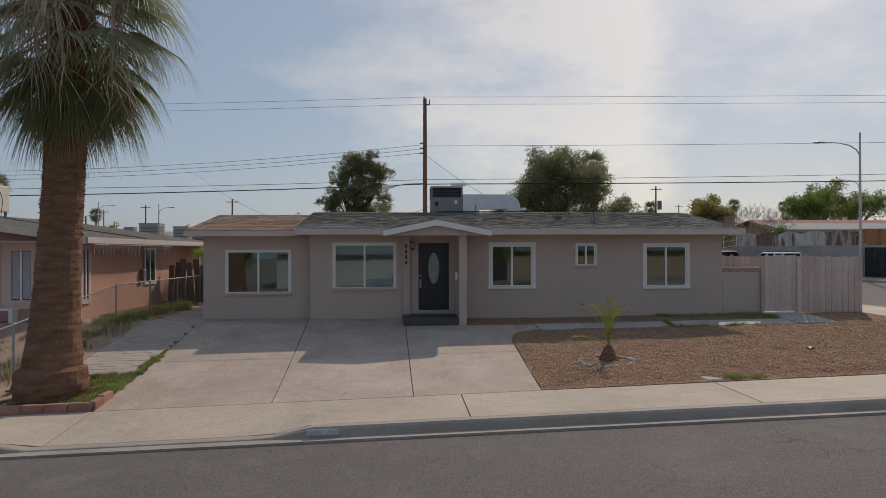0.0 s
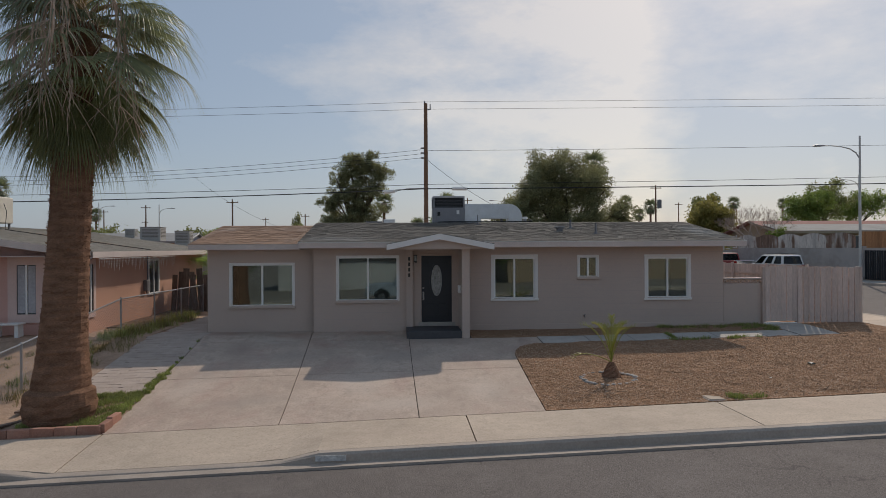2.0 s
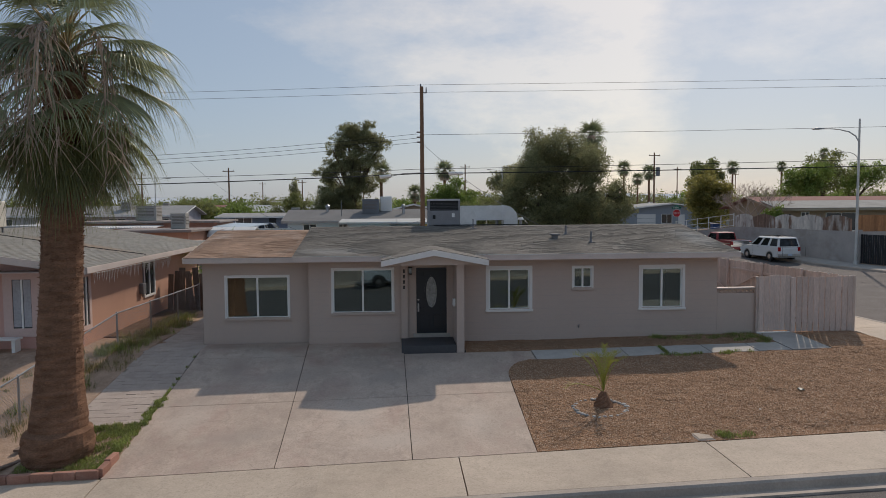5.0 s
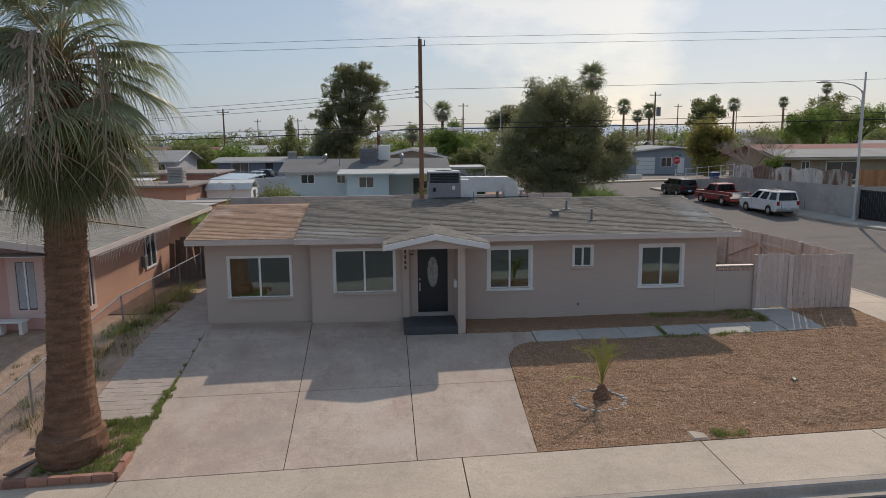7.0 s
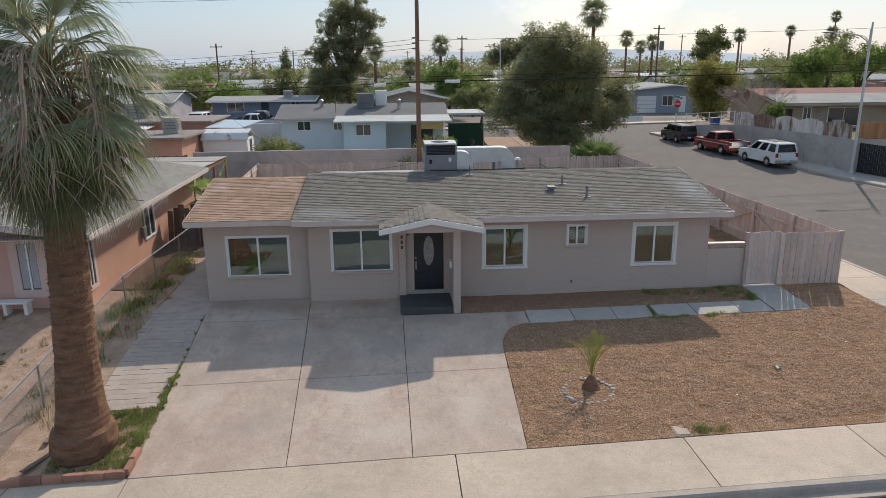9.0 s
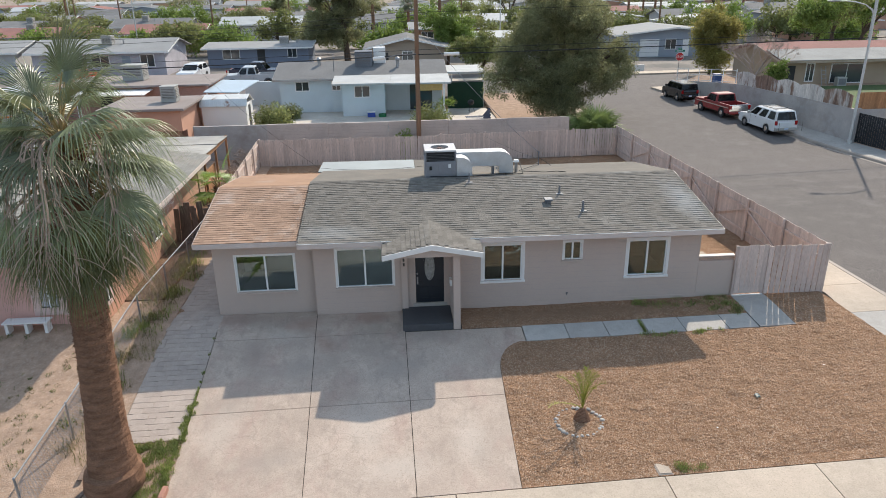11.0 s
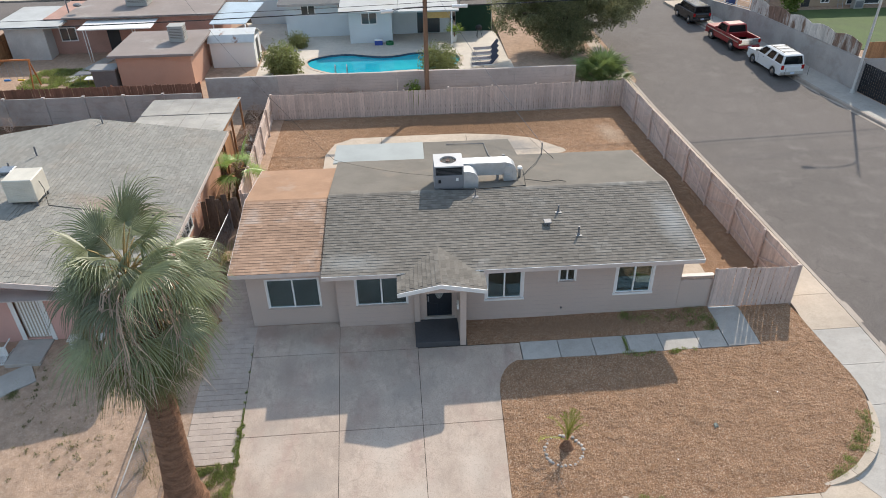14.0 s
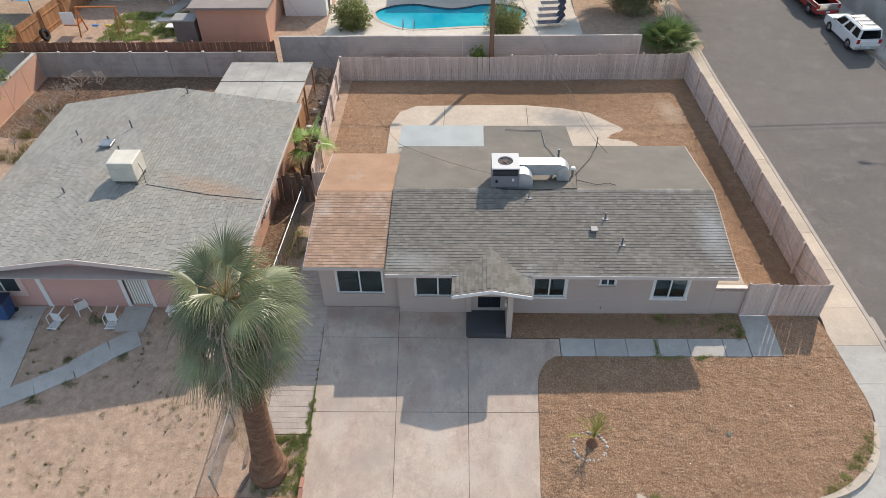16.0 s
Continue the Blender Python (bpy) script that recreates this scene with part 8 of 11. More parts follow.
for i, (x, y, h) in enumerate(((-24.0, 39.6, 1.7), (-22.8, 39.9, 1.5), (-24.6, 37.6, 1.8), (-24.3, 36.0, 1.6), (-24.9, 34.6, 1.5), (-25.0, 33.0, 1.5), (-23.9, 38.4, 1.4), (-25.6, 36.8, 1.3), (-23.6, 34.8, 1.2))):
    bare_tree("dead_brush", (x, y, level(x, y) - 0.02), h, "heap of dry branches beside the pink house", seed=60 + i, spread=1.3, forks=3)
tufts("rear_weeds", [(rb.uniform(-25.6, -23.4), rb.uniform(31.5, 37.5), 0.35) for i in range(46)], DRY_GRASS, "dry and green weeds round the dead branches", 60, 0.35, 23, 0.012)
# brown earth whose dark colour also carries the rear wall's shade
mb = Mesh().sheet(steps(-27.0, -13.7, 16), steps(34.2, 41.4, 10), lambda x, y: level(x, y) + lump(x, y) + 0.03, 0.05)
EARTH = gravel("dark brown earth", ((0.12, 0.075, 0.05), (0.19, 0.12, 0.085), (0.26, 0.18, 0.13)), 14, 0.9, (0.15, 0.10, 0.07), 0.6)
solid("rear_earth", mb, EARTH, "brown earth behind the pink house, darkened for the wall's shade", "yard")
mb = Mesh().sheet(steps(-9.4, -7.66, 4), steps(22.5, 42.5, 24), lambda x, y: level(x, y) + lump(x, y) + 0.035, 0.05)
solid("passage_earth", mb, EARTH, "dark littered earth in the passage between the houses", "yard")
sw = thing("salmon_wall", (-27.2, 36, 0), "salmon-painted block wall closing the rear yard", "wall")
for i in range(5):
    part("wall_section", Mesh().box(-27.35, 31.0 + 2.08 * i + 0.004, -0.1, -27.15, 33.08 + 2.08 * i - 0.004, 1.72 - 0.02 * (i % 2), 0.01), SALMON, sw)
part("cap_course", Mesh().box(-27.38, 31.0, 1.723, -27.12, 41.4, 1.78, 0.01), CONC_GREY, sw)
tree("leafy_tree", (-28.4, 36.5, 0), [(-28.0, 37.2, 3.4, 1.7, 1.9, 1.5), (-27.2, 34.8, 2.9, 1.3, 1.6, 1.3), (-28.6, 39.0, 3.8, 1.8, 1.6, 1.4)], LEAF_GREEN, 620, 0.12, "leafy green tree beside the salmon wall", 0.14, 44, 8, 0.25)
for i in range(9):
    x, y, L = rb.uniform(-8.5, -8.1), rb.uniform(30.5, 41.5), rb.uniform(0.8, 1.7)
    ob = new("loose_board", data_of("loose_board", Mesh().box(-L / 2, -0.07, 0, L / 2, 0.07, 0.035, 0.005), OLD_WOOD if i % 3 else CEDAR))
    ob.location, ob.rotation_euler = (x, y, level(x, y) + 0.16), (rb.uniform(-0.1, 0.1), rb.uniform(-0.16, 0.16), radians(rb.uniform(50, 130)))
    tagged(ob, "weathered loose board among junk in the passage", "board")
BAG = surface("crumpled white sheeting", (0.62, 0.62, 0.60), 0.5, big=4, fine=14, vary=0.2, grain=0.2, bump=0.6, depth=0.02)
for i in range(9):
    x, y, r = rb.uniform(-8.6, -8.2), rb.uniform(35.0, 38.6), rb.uniform(0.1, 0.24)
    ob = new("plastic_bag", data_of("plastic_bag", Mesh().blob((0, 0, 0), r, 8, 0.55, 90 + i, 0.7), BAG))
    ob.location, ob.rotation_euler = (x, y, level(x, y) + r * 0.5), (0, 0, rb.uniform(0, 6))
    tagged(ob, "crumpled white plastic bag among junk in the passage", "bag")

# ---------- walls at the back ----------
bw = thing("block_wall", (0, 42.85, 0), "stained pinkish-beige block wall behind the yard", "wall")
x = -11.7
i = 0
while x < 11.3:
    L = 4.4 if i == 0 else 3.7
    e = min(x + L, 11.4)
    part("wall_section", Mesh().box(x + 0.004, 42.77, -0.1, e - 0.004, 42.95, 2.13 + (0.02 if i % 2 else 0), 0.008), BLOCK_GREY if i == 0 else BLOCK, bw)
    x = e
    i += 1
joints = Mesh()
for k in range(10):
    joints.box(-11.7, 42.766, 0.1 + 0.2 * k, 11.4, 42.772, 0.108 + 0.2 * k)
part("block_joint", joints, surface("mortar joint", (0.36, 0.31, 0.28), 0.9), bw)
pw = thing("concrete_panel_wall", (-19, 41.6, 0), "grey precast concrete panel wall with posts", "wall")
for i in range(8):
    x0 = -30.5 + i * 2.35
    for k in range(4):
        part("panel", Mesh().box(x0 + 0.1, 41.55, 0.0 + 0.42 * k, x0 + 2.3, 41.62, 0.415 + 0.42 * k, 0.006), BLOCK_GREY, pw)
    part("post", Mesh().box(x0 - 0.07, 41.48, -0.1, x0 + 0.1, 41.68, 1.75, 0.01), BLOCK_GREY, pw)
fence_line("brown_board_fence", (-12.0, 42.4), (-30.5, 42.4), 1.95, "reddish-brown board fence behind the concrete wall", w=0.145, gap=0.15, inner=-1, mat_=surface("reddish-brown boards", (0.19, 0.09, 0.06), 0.9, big=2, fine=20, vary=0.2, grain=0.25, bump=0.4, rand=0.2), seed=9, top="dog")
fence_line("cedar_fence", (-30.6, 42.5), (-28.0, 60.0), 1.8, "bright orange-brown cedar fence between yards", w=0.14, gap=0.145, inner=-1, mat_=CEDAR, seed=10)

for i, (x, h) in enumerate(((-5.2, 1.5), (-3.6, 1.7), (-2.4, 1.4), (6.4, 1.2))):
    bare_tree("dry_vine", (x, 42.45, level(x, 42.4) - 0.02), h, "dry leafless vine against the block wall", seed=80 + i, spread=0.9, forks=3)

# ---------- pool yard ----------
DZ = 0.32
pool_pts = [(-6.4, 51.1), (-6.1, 49.7), (-5.2, 48.75), (-3.9, 48.0), (-2.3, 48.0), (-0.5, 48.25), (1.3, 48.4), (2.6, 48.35), (3.7, 48.75), (4.5, 49.7), (4.65, 51.0), (3.9, 51.9), (2.7, 52.25), (1.3, 52.2), (0.2, 51.75), (-0.9, 51.55), (-2.2, 51.9), (-3.5, 52.35), (-5.1, 52.15)]


def smooth_loop(pts, n=4):
    out_, m = [], len(pts)
    for i in range(m):
        p0, p1, p2, p3 = [Vector((*pts[(i + k - 1) % m], 0)) for k in range(4)]
        for k in range(n):
            t = k / n
            q = 0.5 * ((2 * p1) + (p2 - p0) * t + (2 * p0 - 5 * p1 + 4 * p2 - p3) * t * t + (3 * p1 - p0 - 3 * p2 + p3) * t ** 3)
            out_.append((q.x, q.y))
    return out_


rim = smooth_loop(pool_pts)
cxp, cyp = sum(p[0] for p in rim) / len(rim), sum(p[1] for p in rim) / len(rim)
grow_ = lambda k: [(cxp + (x - cxp) * (1 + k / max(0.1, math.hypot(x - cxp, y - cyp))), cyp + (y - cyp) * (1 + k / max(0.1, math.hypot(x - cxp, y - cyp)))) for x, y in rim]
bmd = bmesh.new()
loops = []
deck_out = [(-9.6, 43.3), (8.4, 43.3), (8.3, 53.0), (8.0, 57.2), (-13.0, 62.0), (-9.9, 53.5)]
for loop in (deck_out, grow_(0.28)):
    vs = [bmd.verts.new((x, y, DZ)) for x, y in loop]
    loops += [bmd.edges.new((vs[i], vs[(i + 1) % len(vs)])) for i in range(len(vs))]
bmesh.ops.triangle_fill(bmd, use_beauty=True, use_dissolve=False, edges=loops)
bmesh.ops.recalc_face_normals(bmd, faces=bmd.faces)
dm = Mesh()
bmd.verts.index_update()
dm.add([tuple(v.co) for v in bmd.verts], [tuple(v.index for v in f.verts) for f in bmd.faces])
bmd.free()
DECK = concrete("cream pool deck", (0.60, 0.53, 0.45), crack=0.15, crack_scale=0.4, stain=(0.5, 0.42, 0.35), stain_amount=0.3)
solid("pool_deck", dm, DECK, "cream concrete pool deck", "pool deck")
pool = thing("swimming_pool", (-1, 50, DZ - 0.2), "curved turquoise swimming pool with dark tile band", "pool")
nr = len(rim)
for nm, la, lb, za, zb_, m_ in (("coping", grow_(0.3), grow_(0.0), DZ + 0.02, DZ + 0.02, CONC_WALK), ("tile_band", grow_(0.0), grow_(-0.02), DZ + 0.02, DZ - 0.22, surface("dark blue waterline tile", (0.05, 0.10, 0.14), 0.3))):
    mb = Mesh()
    mb.add([(x, y, za) for x, y in la] + [(x, y, zb_) for x, y in lb], [(i, (i + 1) % nr, nr + (i + 1) % nr, nr + i) for i in range(nr)])
    part(nm, mb, m_, pool)
part("water", Mesh().add([(x, y, DZ - 0.12) for x, y in grow_(-0.01)], [tuple(range(nr))]), water("turquoise pool water"), pool, "turquoise pool water")
for x in (-4.2, -3.4):
    part("grab_rail", Mesh().tube([(x, 47.75, DZ), (x, 47.75, DZ + 0.55), (x, 48.0, DZ + 0.7), (x, 48.35, DZ + 0.5), (x, 48.45, DZ - 0.2)], 0.025, 7), STEEL, pool)


def lounger(x, y, az):
    c = thing("sun_lounger", (0, 0, 0), "dark blue mesh sun lounger on the pool deck", "lounger", "sun loungers by the pool")
    navy = surface("navy sling cloth", (0.035, 0.04, 0.065), 0.8)
    part("bed", Mesh().box(-0.3, -0.95, 0.3, 0.3, 0.4, 0.34, 0.01), navy, c)
    part("backrest", Mesh().box(-0.3, 0, -0.02, 0.3, 0.75, 0.02, 0.01, Matrix.Translation((0, 0.4, 0.32)) @ Matrix.Rotation(radians(50), 4, "X")), navy, c)
    for sx in (-0.32, 0.32):
        part("side_rail", Mesh().tube([(sx, -0.97, 0.32), (sx, 0.95, 0.32)], 0.018, 6), WHITE_TRIM, c)
        for sy in (-0.8, 0.7):
            part("leg", Mesh().cyl((sx, sy, 0), (sx, sy, 0.32), 0.018, 0.018, 6), WHITE_TRIM, c)
    c.matrix_world = pose(x, y, DZ, 0, 0, az)


for i in range(4):
    lounger(6.3 + 0.15 * i, 48.3 + 1.15 * i, -84)
bush("round_shrub", (-7.9, 48.4, DZ), 1.25, LEAF_OLIVE, 900, 0.09, "rounded green shrub beside the pool", seed=3, squash=0.95)
bush("round_shrub", (2.9, 47.4, DZ), 1.35, LEAF_OLIVE, 800, 0.08, "sparse pinkish-green shrub beside the pool", seed=4, squash=0.85)
bush("low_shrub", (1.1, 42.3, 0.1), 0.55, LEAF_GREEN, 260, 0.07, "small bright shrub at the pole's foot", seed=5, squash=1.6)
bush("low_shrub", (-7.6, 54.6, DZ), 0.9, LEAF_OLIVE, 320, 0.07, "low shrub against the white house", seed=6, squash=0.7)

WHITE_WALL = surface("pale bluish-white stucco", (0.62, 0.67, 0.68), 0.85, big=0.6, fine=30, vary=0.05, grain=0.06, bump=0.3)
GREY_ROOF = surface("dark grey roofing", (0.19, 0.185, 0.18), 0.95, big=0.5, fine=18, vary=0.14, grain=0.2, bump=0.4, spec=0.2)
WHITE_ROOF = surface("white coated roofing", (0.44, 0.445, 0.435), 0.8, big=0.7, fine=14, vary=0.12, grain=0.1, bump=0.2, stain=(0.42, 0.4, 0.36), stain_scale=0.5)
wh = gable_house("white_house", -8.6, 57.2, 4.4, 64.6, DZ, 2.75, 0.85, WHITE_WALL, GREY_ROOF, "pale bluish-white stucco house with dark grey roof behind the pool", wins=[(-7.3, 1.75, -6.3, 2.4), (-4.4, 1.75, -3.8, 2.4)], over=0.45, fascia_mat=BLOCK_GREY)
part("bump_out", Mesh().box(-3.5, 55.0, DZ - 0.2, -0.2, 57.19, DZ + 2.5), WHITE_WALL, wh, "pale front room")
small_window(wh, -2.5, DZ + 1.5, -1.4, DZ + 2.28, 55.0)
part("bump_roof", Mesh().slab([(-4.2, 54.1, DZ + 2.62), (0.3, 54.1, DZ + 2.62), (0.3, 57.6, DZ + 2.85), (-4.2, 57.6, DZ + 2.85)], 0.12), WHITE_ROOF, wh, "white coated porch roof")
part("patio_roof", Mesh().slab([(0.32, 54.0, DZ + 2.6), (4.9, 54.0, DZ + 2.6), (4.9, 57.6, DZ + 2.85), (0.32, 57.6, DZ + 2.85)], 0.12), WHITE_ROOF, wh)
part("patio_post", Mesh().box(4.3, 54.2, DZ, 4.42, 54.32, DZ + 2.5), WHITE_TRIM, wh)
part("bamboo_blind", Mesh().box(2.2, 54.3, DZ + 1.95, 4.25, 54.34, DZ + 2.45), surface("golden bamboo blind", (0.5, 0.33, 0.12), 0.7), wh)
part("sliding_door", Mesh().box(1.8, 57.15, DZ + 0.05, 3.6, 57.19, DZ + 2.05), PANE_FAR, wh)
rooftop_cooler(wh, -2.6, 59.3, DZ + 3.25, -1.2, 60.6, DZ + 4.45, "blue-grey rooftop cooler", surface("blue-grey metal louvres", (0.16, 0.17, 0.19), 0.5, metal=0.2))
part("rooftop_box", Mesh().box(-1.1, 60.2, DZ + 3.3, -0.1, 61.2, DZ + 4.7, 0.03), WHITE_TRIM, wh)
for x, y in ((-5.6, 60.0), (0.9, 59.2)):
    part("roof_vent", Mesh().cyl((x, y, DZ + 3.2), (x, y, DZ + 3.75), 0.13, 0.13, 10).blob((x, y, DZ + 3.85), 0.2, 10, 0.05, 1), STEEL, wh)
part("mast", Mesh().cyl((-4.3, 58.4, DZ + 2.9), (-4.3, 58.4, DZ + 4.4), 0.03, 0.03, 6), DULL_STEEL, wh)
gs = thing("green_screen", (6.3, 57.4, DZ), "dark green privacy screen beside the patio", "screen")
part("cloth", Mesh().box(4.9, 57.38, DZ, 7.8, 57.42, DZ + 2.1), surface("dark green mesh cloth", (0.012, 0.045, 0.025), 0.85), gs)
for x in (4.9, 6.3, 7.75):
    part("post", Mesh().cyl((x, 57.45, DZ), (x, 57.45, DZ + 2.15), 0.03, 0.03, 6), STEEL, gs)
cp = thing("carport", (6.3, 59.8, DZ), "flat white-roofed carport beside the white house", "carport")
part("roof", Mesh().box(4.9, 57.6, DZ + 2.75, 8.0, 62.5, DZ + 2.9), WHITE_ROOF, cp)
for x in (5.2, 7.8):
    part("post", Mesh().box(x, 57.8, DZ, x + 0.1, 57.9, DZ + 2.75), WHITE_TRIM, cp)
lw = thing("low_white_wall", (-10.3, 61.5, 0.4), "low white wall beside the white house", "wall")
part("wall_body", Mesh().box(-12.2, 61.4, 0.0, -8.9, 61.6, 2.3), WHITE_WALL, lw)
pp = thing("potted_palm", (4.6, 54.7, DZ), "young palm in a white pot beside the patio post", "potted plant")
part("pot", Mesh().cyl((4.6, 54.7, DZ), (4.6, 54.7, DZ + 0.38), 0.15, 0.21, 14).ring((4.6, 54.7, DZ + 0.38), 0.17, 0.225, 0.0, 0.04, 14), VINYL, pp)
part("stem", Mesh().tube([(4.6, 54.7, DZ + 0.3), (4.62, 54.7, DZ + 0.75)], [0.05, 0.035], 6), TRUNK, pp)
pot_leaf = [data_of("leaf", fan_leaf(70 + i, stalk=0.35, blade=0.6, spread=80, droop=0.5, n=11, width=0.05), LEAF_GREEN) for i in range(2)]
for i in range(12):
    piece("leaf", pot_leaf[i % 2], pp, (4.62, 54.7, DZ + 0.75), Euler((0, radians(-70 + 5 * i), radians(i * 137.5))))
bbq = thing("kettle_grill", (6.6, 55.6, DZ), "small black kettle grill on the patio", "grill")
part("bowl", Mesh().blob((6.6, 55.6, DZ + 0.75), 0.27, 12, 0.02, 1, 0.85), BLACK, bbq)
for k in range(3):
    a = k * 2.1
    part("leg", Mesh().cyl((6.6 + 0.3 * math.cos(a), 55.6 + 0.3 * math.sin(a), DZ), (6.6 + 0.12 * math.cos(a), 55.6 + 0.12 * math.sin(a), DZ + 0.6), 0.015, 0.015, 5), BLACK, bbq)
ch = thing("ice_chest", (-1.3, 54.5, DZ), "small blue ice chest beside the white room", "ice chest")
part("body", Mesh().box(-1.6, 54.3, DZ, -1.0, 54.7, DZ + 0.36, 0.02), surface("blue plastic", (0.03, 0.07, 0.3), 0.5), ch)
part("lid", Mesh().box(-1.62, 54.28, DZ + 0.36, -0.98, 54.72, DZ + 0.42, 0.02), VINYL, ch)
gh = thing("coiled_hose", (-0.5, 54.5, DZ), "coiled green garden hose on the deck", "hose")
part("coil", Mesh().ring((-0.45, 54.5, DZ), 0.16, 0.3, 0.0, 0.22, 20), surface("green hose", (0.02, 0.16, 0.06), 0.5), gh)

ms = thing("metal_shed", (-11.5, 51.6, 0.3), "white metal garden shed with rust-streaked ribbed roof", "shed")
RIB = surface("white ribbed sheet with rust", (0.62, 0.62, 0.60), 0.6, big=1.5, vary=0.08, grain=0.08, stain=(0.3, 0.16, 0.1), stain_scale=1.4, stain_from=0.58, stain_to=0.68)
part("body", Mesh().box(-13.1, 50.4, 0.2, -10.0, 52.8, 2.15, 0.01), WHITE_TRIM, ms)
part("roof_front", Mesh().slab([(-13.2, 50.2, 2.1), (-9.9, 50.2, 2.1), (-9.9, 50.6, 2.55), (-13.2, 50.6, 2.55)], 0.03), RIB, ms)
part("roof_top", Mesh().slab([(-13.2, 50.6, 2.55), (-9.9, 50.6, 2.55), (-9.9, 51.6, 2.75), (-13.2, 51.6, 2.75)], 0.03), RIB, ms)
part("roof_back", Mesh().slab([(-13.2, 51.6, 2.75), (-9.9, 51.6, 2.75), (-9.9, 53.0, 2.1), (-13.2, 53.0, 2.1)], 0.03), RIB, ms)
for i in range(12):
    part("rib", Mesh().box(-13.1 + i * 0.28, 50.19, 2.1, -13.06 + i * 0.28, 50.21, 2.12).slab([(-13.1 + i * 0.28, 50.19, 2.13), (-13.05 + i * 0.28, 50.19, 2.13), (-13.05 + i * 0.28, 50.59, 2.58), (-13.1 + i * 0.28, 50.59, 2.58)], 0.03), RIB, ms)
part("door_gap", Mesh().box(-10.005, 51.2, 0.3, -9.99, 52.0, 2.0), DARK, ms)

ob_ = thing("orange_outbuilding", (-15.9, 49, 0.2), "flat-roofed salmon-orange stucco outbuilding", "outbuilding")
part("wall", Mesh().box(-18.2, 46.4, 0.0, -13.4, 51.3, 2.55), SALMON, ob_)
FLAT = surface("brownish flat roofing", (0.27, 0.225, 0.205), 0.9, big=0.6, fine=14, vary=0.12, grain=0.12, bump=0.2, stain=(0.36, 0.33, 0.3), stain_scale=0.5)
part("roof", Mesh().box(-18.6, 46.0, 2.55, -13.05, 51.6, 2.72, 0.02), FLAT, ob_, "flat brown roof")
rooftop_cooler(ob_, -15.2, 48.6, 2.72, -14.2, 49.5, 3.75, "tall pale grey rooftop cooler")
gsd = thing("small_grey_shed", (-19.1, 46.6, 0.2), "small dark grey resin shed in the yard", "shed")
part("body", Mesh().box(-19.9, 46.2, 0.0, -18.4, 47.3, 1.7, 0.02), surface("grey-brown resin", (0.16, 0.14, 0.13), 0.7), gsd)
part("roof", Mesh().box(-20.0, 46.1, 1.7, -18.3, 47.4, 1.82, 0.03), surface("grey resin roof", (0.28, 0.27, 0.26), 0.7), gsd)
pk_h = thing("pink_rear_house", (-20, 57, 0.4), "low pink house with white-coated flat roof", "house")
part("wall", Mesh().box(-26.0, 54.6, 0.0, -13.6, 60.0, 3.0), surface("dusty pink stucco", (0.42, 0.25, 0.2), 0.9), pk_h)
part("roof", Mesh().box(-24.5, 54.2, 3.0, -13.3, 60.5, 3.15, 0.02), FLAT, pk_h, "flat grey-brown roof")
part("side_room", Mesh().box(-28.4, 53.3, 0.0, -25.6, 57.0, 2.75), surface("whitewashed block", (0.5, 0.48, 0.45), 0.9), pk_h)
part("side_roof", Mesh().box(-29.3, 52.9, 2.75, -24.3, 59.0, 2.9, 0.02), WHITE_ROOF, pk_h, "white coated roof")
small_window(pk_h, -25.0, 1.4, -23.9, 2.3, 54.6)
part("door", Mesh().box(-21.6, 54.56, 0.3, -20.7, 54.6, 2.35), DARK, pk_h)
aw = part("awning", Mesh().slab([(-22.8, 52.4, 2.72), (-17.6, 52.4, 2.72), (-17.6, 54.6, 2.85), (-22.8, 54.6, 2.85)], 0.05), WHITE_TRIM, pk_h, "white corrugated awning")
for i in range(26):
    part("corrugation", Mesh().box(-22.8 + i * 0.2, 52.39, 2.72, -22.7 + i * 0.2, 54.6, 2.76), WHITE_TRIM, aw)
for x in (-22.5, -19.0):
    part("awning_post", Mesh().cyl((x, 52.6, 0.2), (x, 52.6, 2.7), 0.03, 0.03, 6).cyl((x + 0.2, 52.6, 0.2), (x + 0.2, 52.6, 2.7), 0.03, 0.03, 6), WHITE_TRIM, pk_h)
rooftop_cooler(pk_h, -20.6, 57.0, 3.15, -19.0, 58.4, 4.3, "pale grey rooftop cooler")
part("dish", Mesh().blob((-23.6, 55.5, 3.75), 0.32, 10, 0.02, 1, 0.4), DULL_STEEL, pk_h)
part("vent", Mesh().cyl((-24.6, 56.0, 2.9), (-24.6, 56.0, 4.0), 0.05, 0.05, 7), DULL_STEEL, pk_h)
cp2 = thing("blue_carport", (-12.6, 56, 0.4), "pale blue metal carport roof", "carport")
part("roof", Mesh().slab([(-13.5, 52.9, 2.75), (-10.9, 52.9, 2.7), (-10.4, 58.6, 2.8), (-13.4, 58.6, 2.9)], 0.06), surface("pale blue sheet roof", (0.42, 0.50, 0.56), 0.5, vary=0.08), cp2)
for x in (-13.3, -11.0):
    part("post", Mesh().box(x, 53.0, 0.3, x + 0.08, 53.08, 2.65), WHITE_TRIM, cp2)
lawn = [(rs.uniform(-25.6, -19.4), rs.uniform(46.5, 51.0), 0.35) for i in range(150)]
tufts("lawn_patch", lawn, GRASS, "patchy green lawn in the rear yard", 130, 0.15, 12, 0.018)
solid("rear_path", Mesh().sheet(lambda y: [-23.6 + 0.35 * (y - 48), -22.6 + 0.35 * (y - 48)], steps(48.5, 53.2, 6), lambda x, y: level(x, y) + 0.04, 0.1), CONC_GREY, "narrow concrete path in the rear yard", "path")
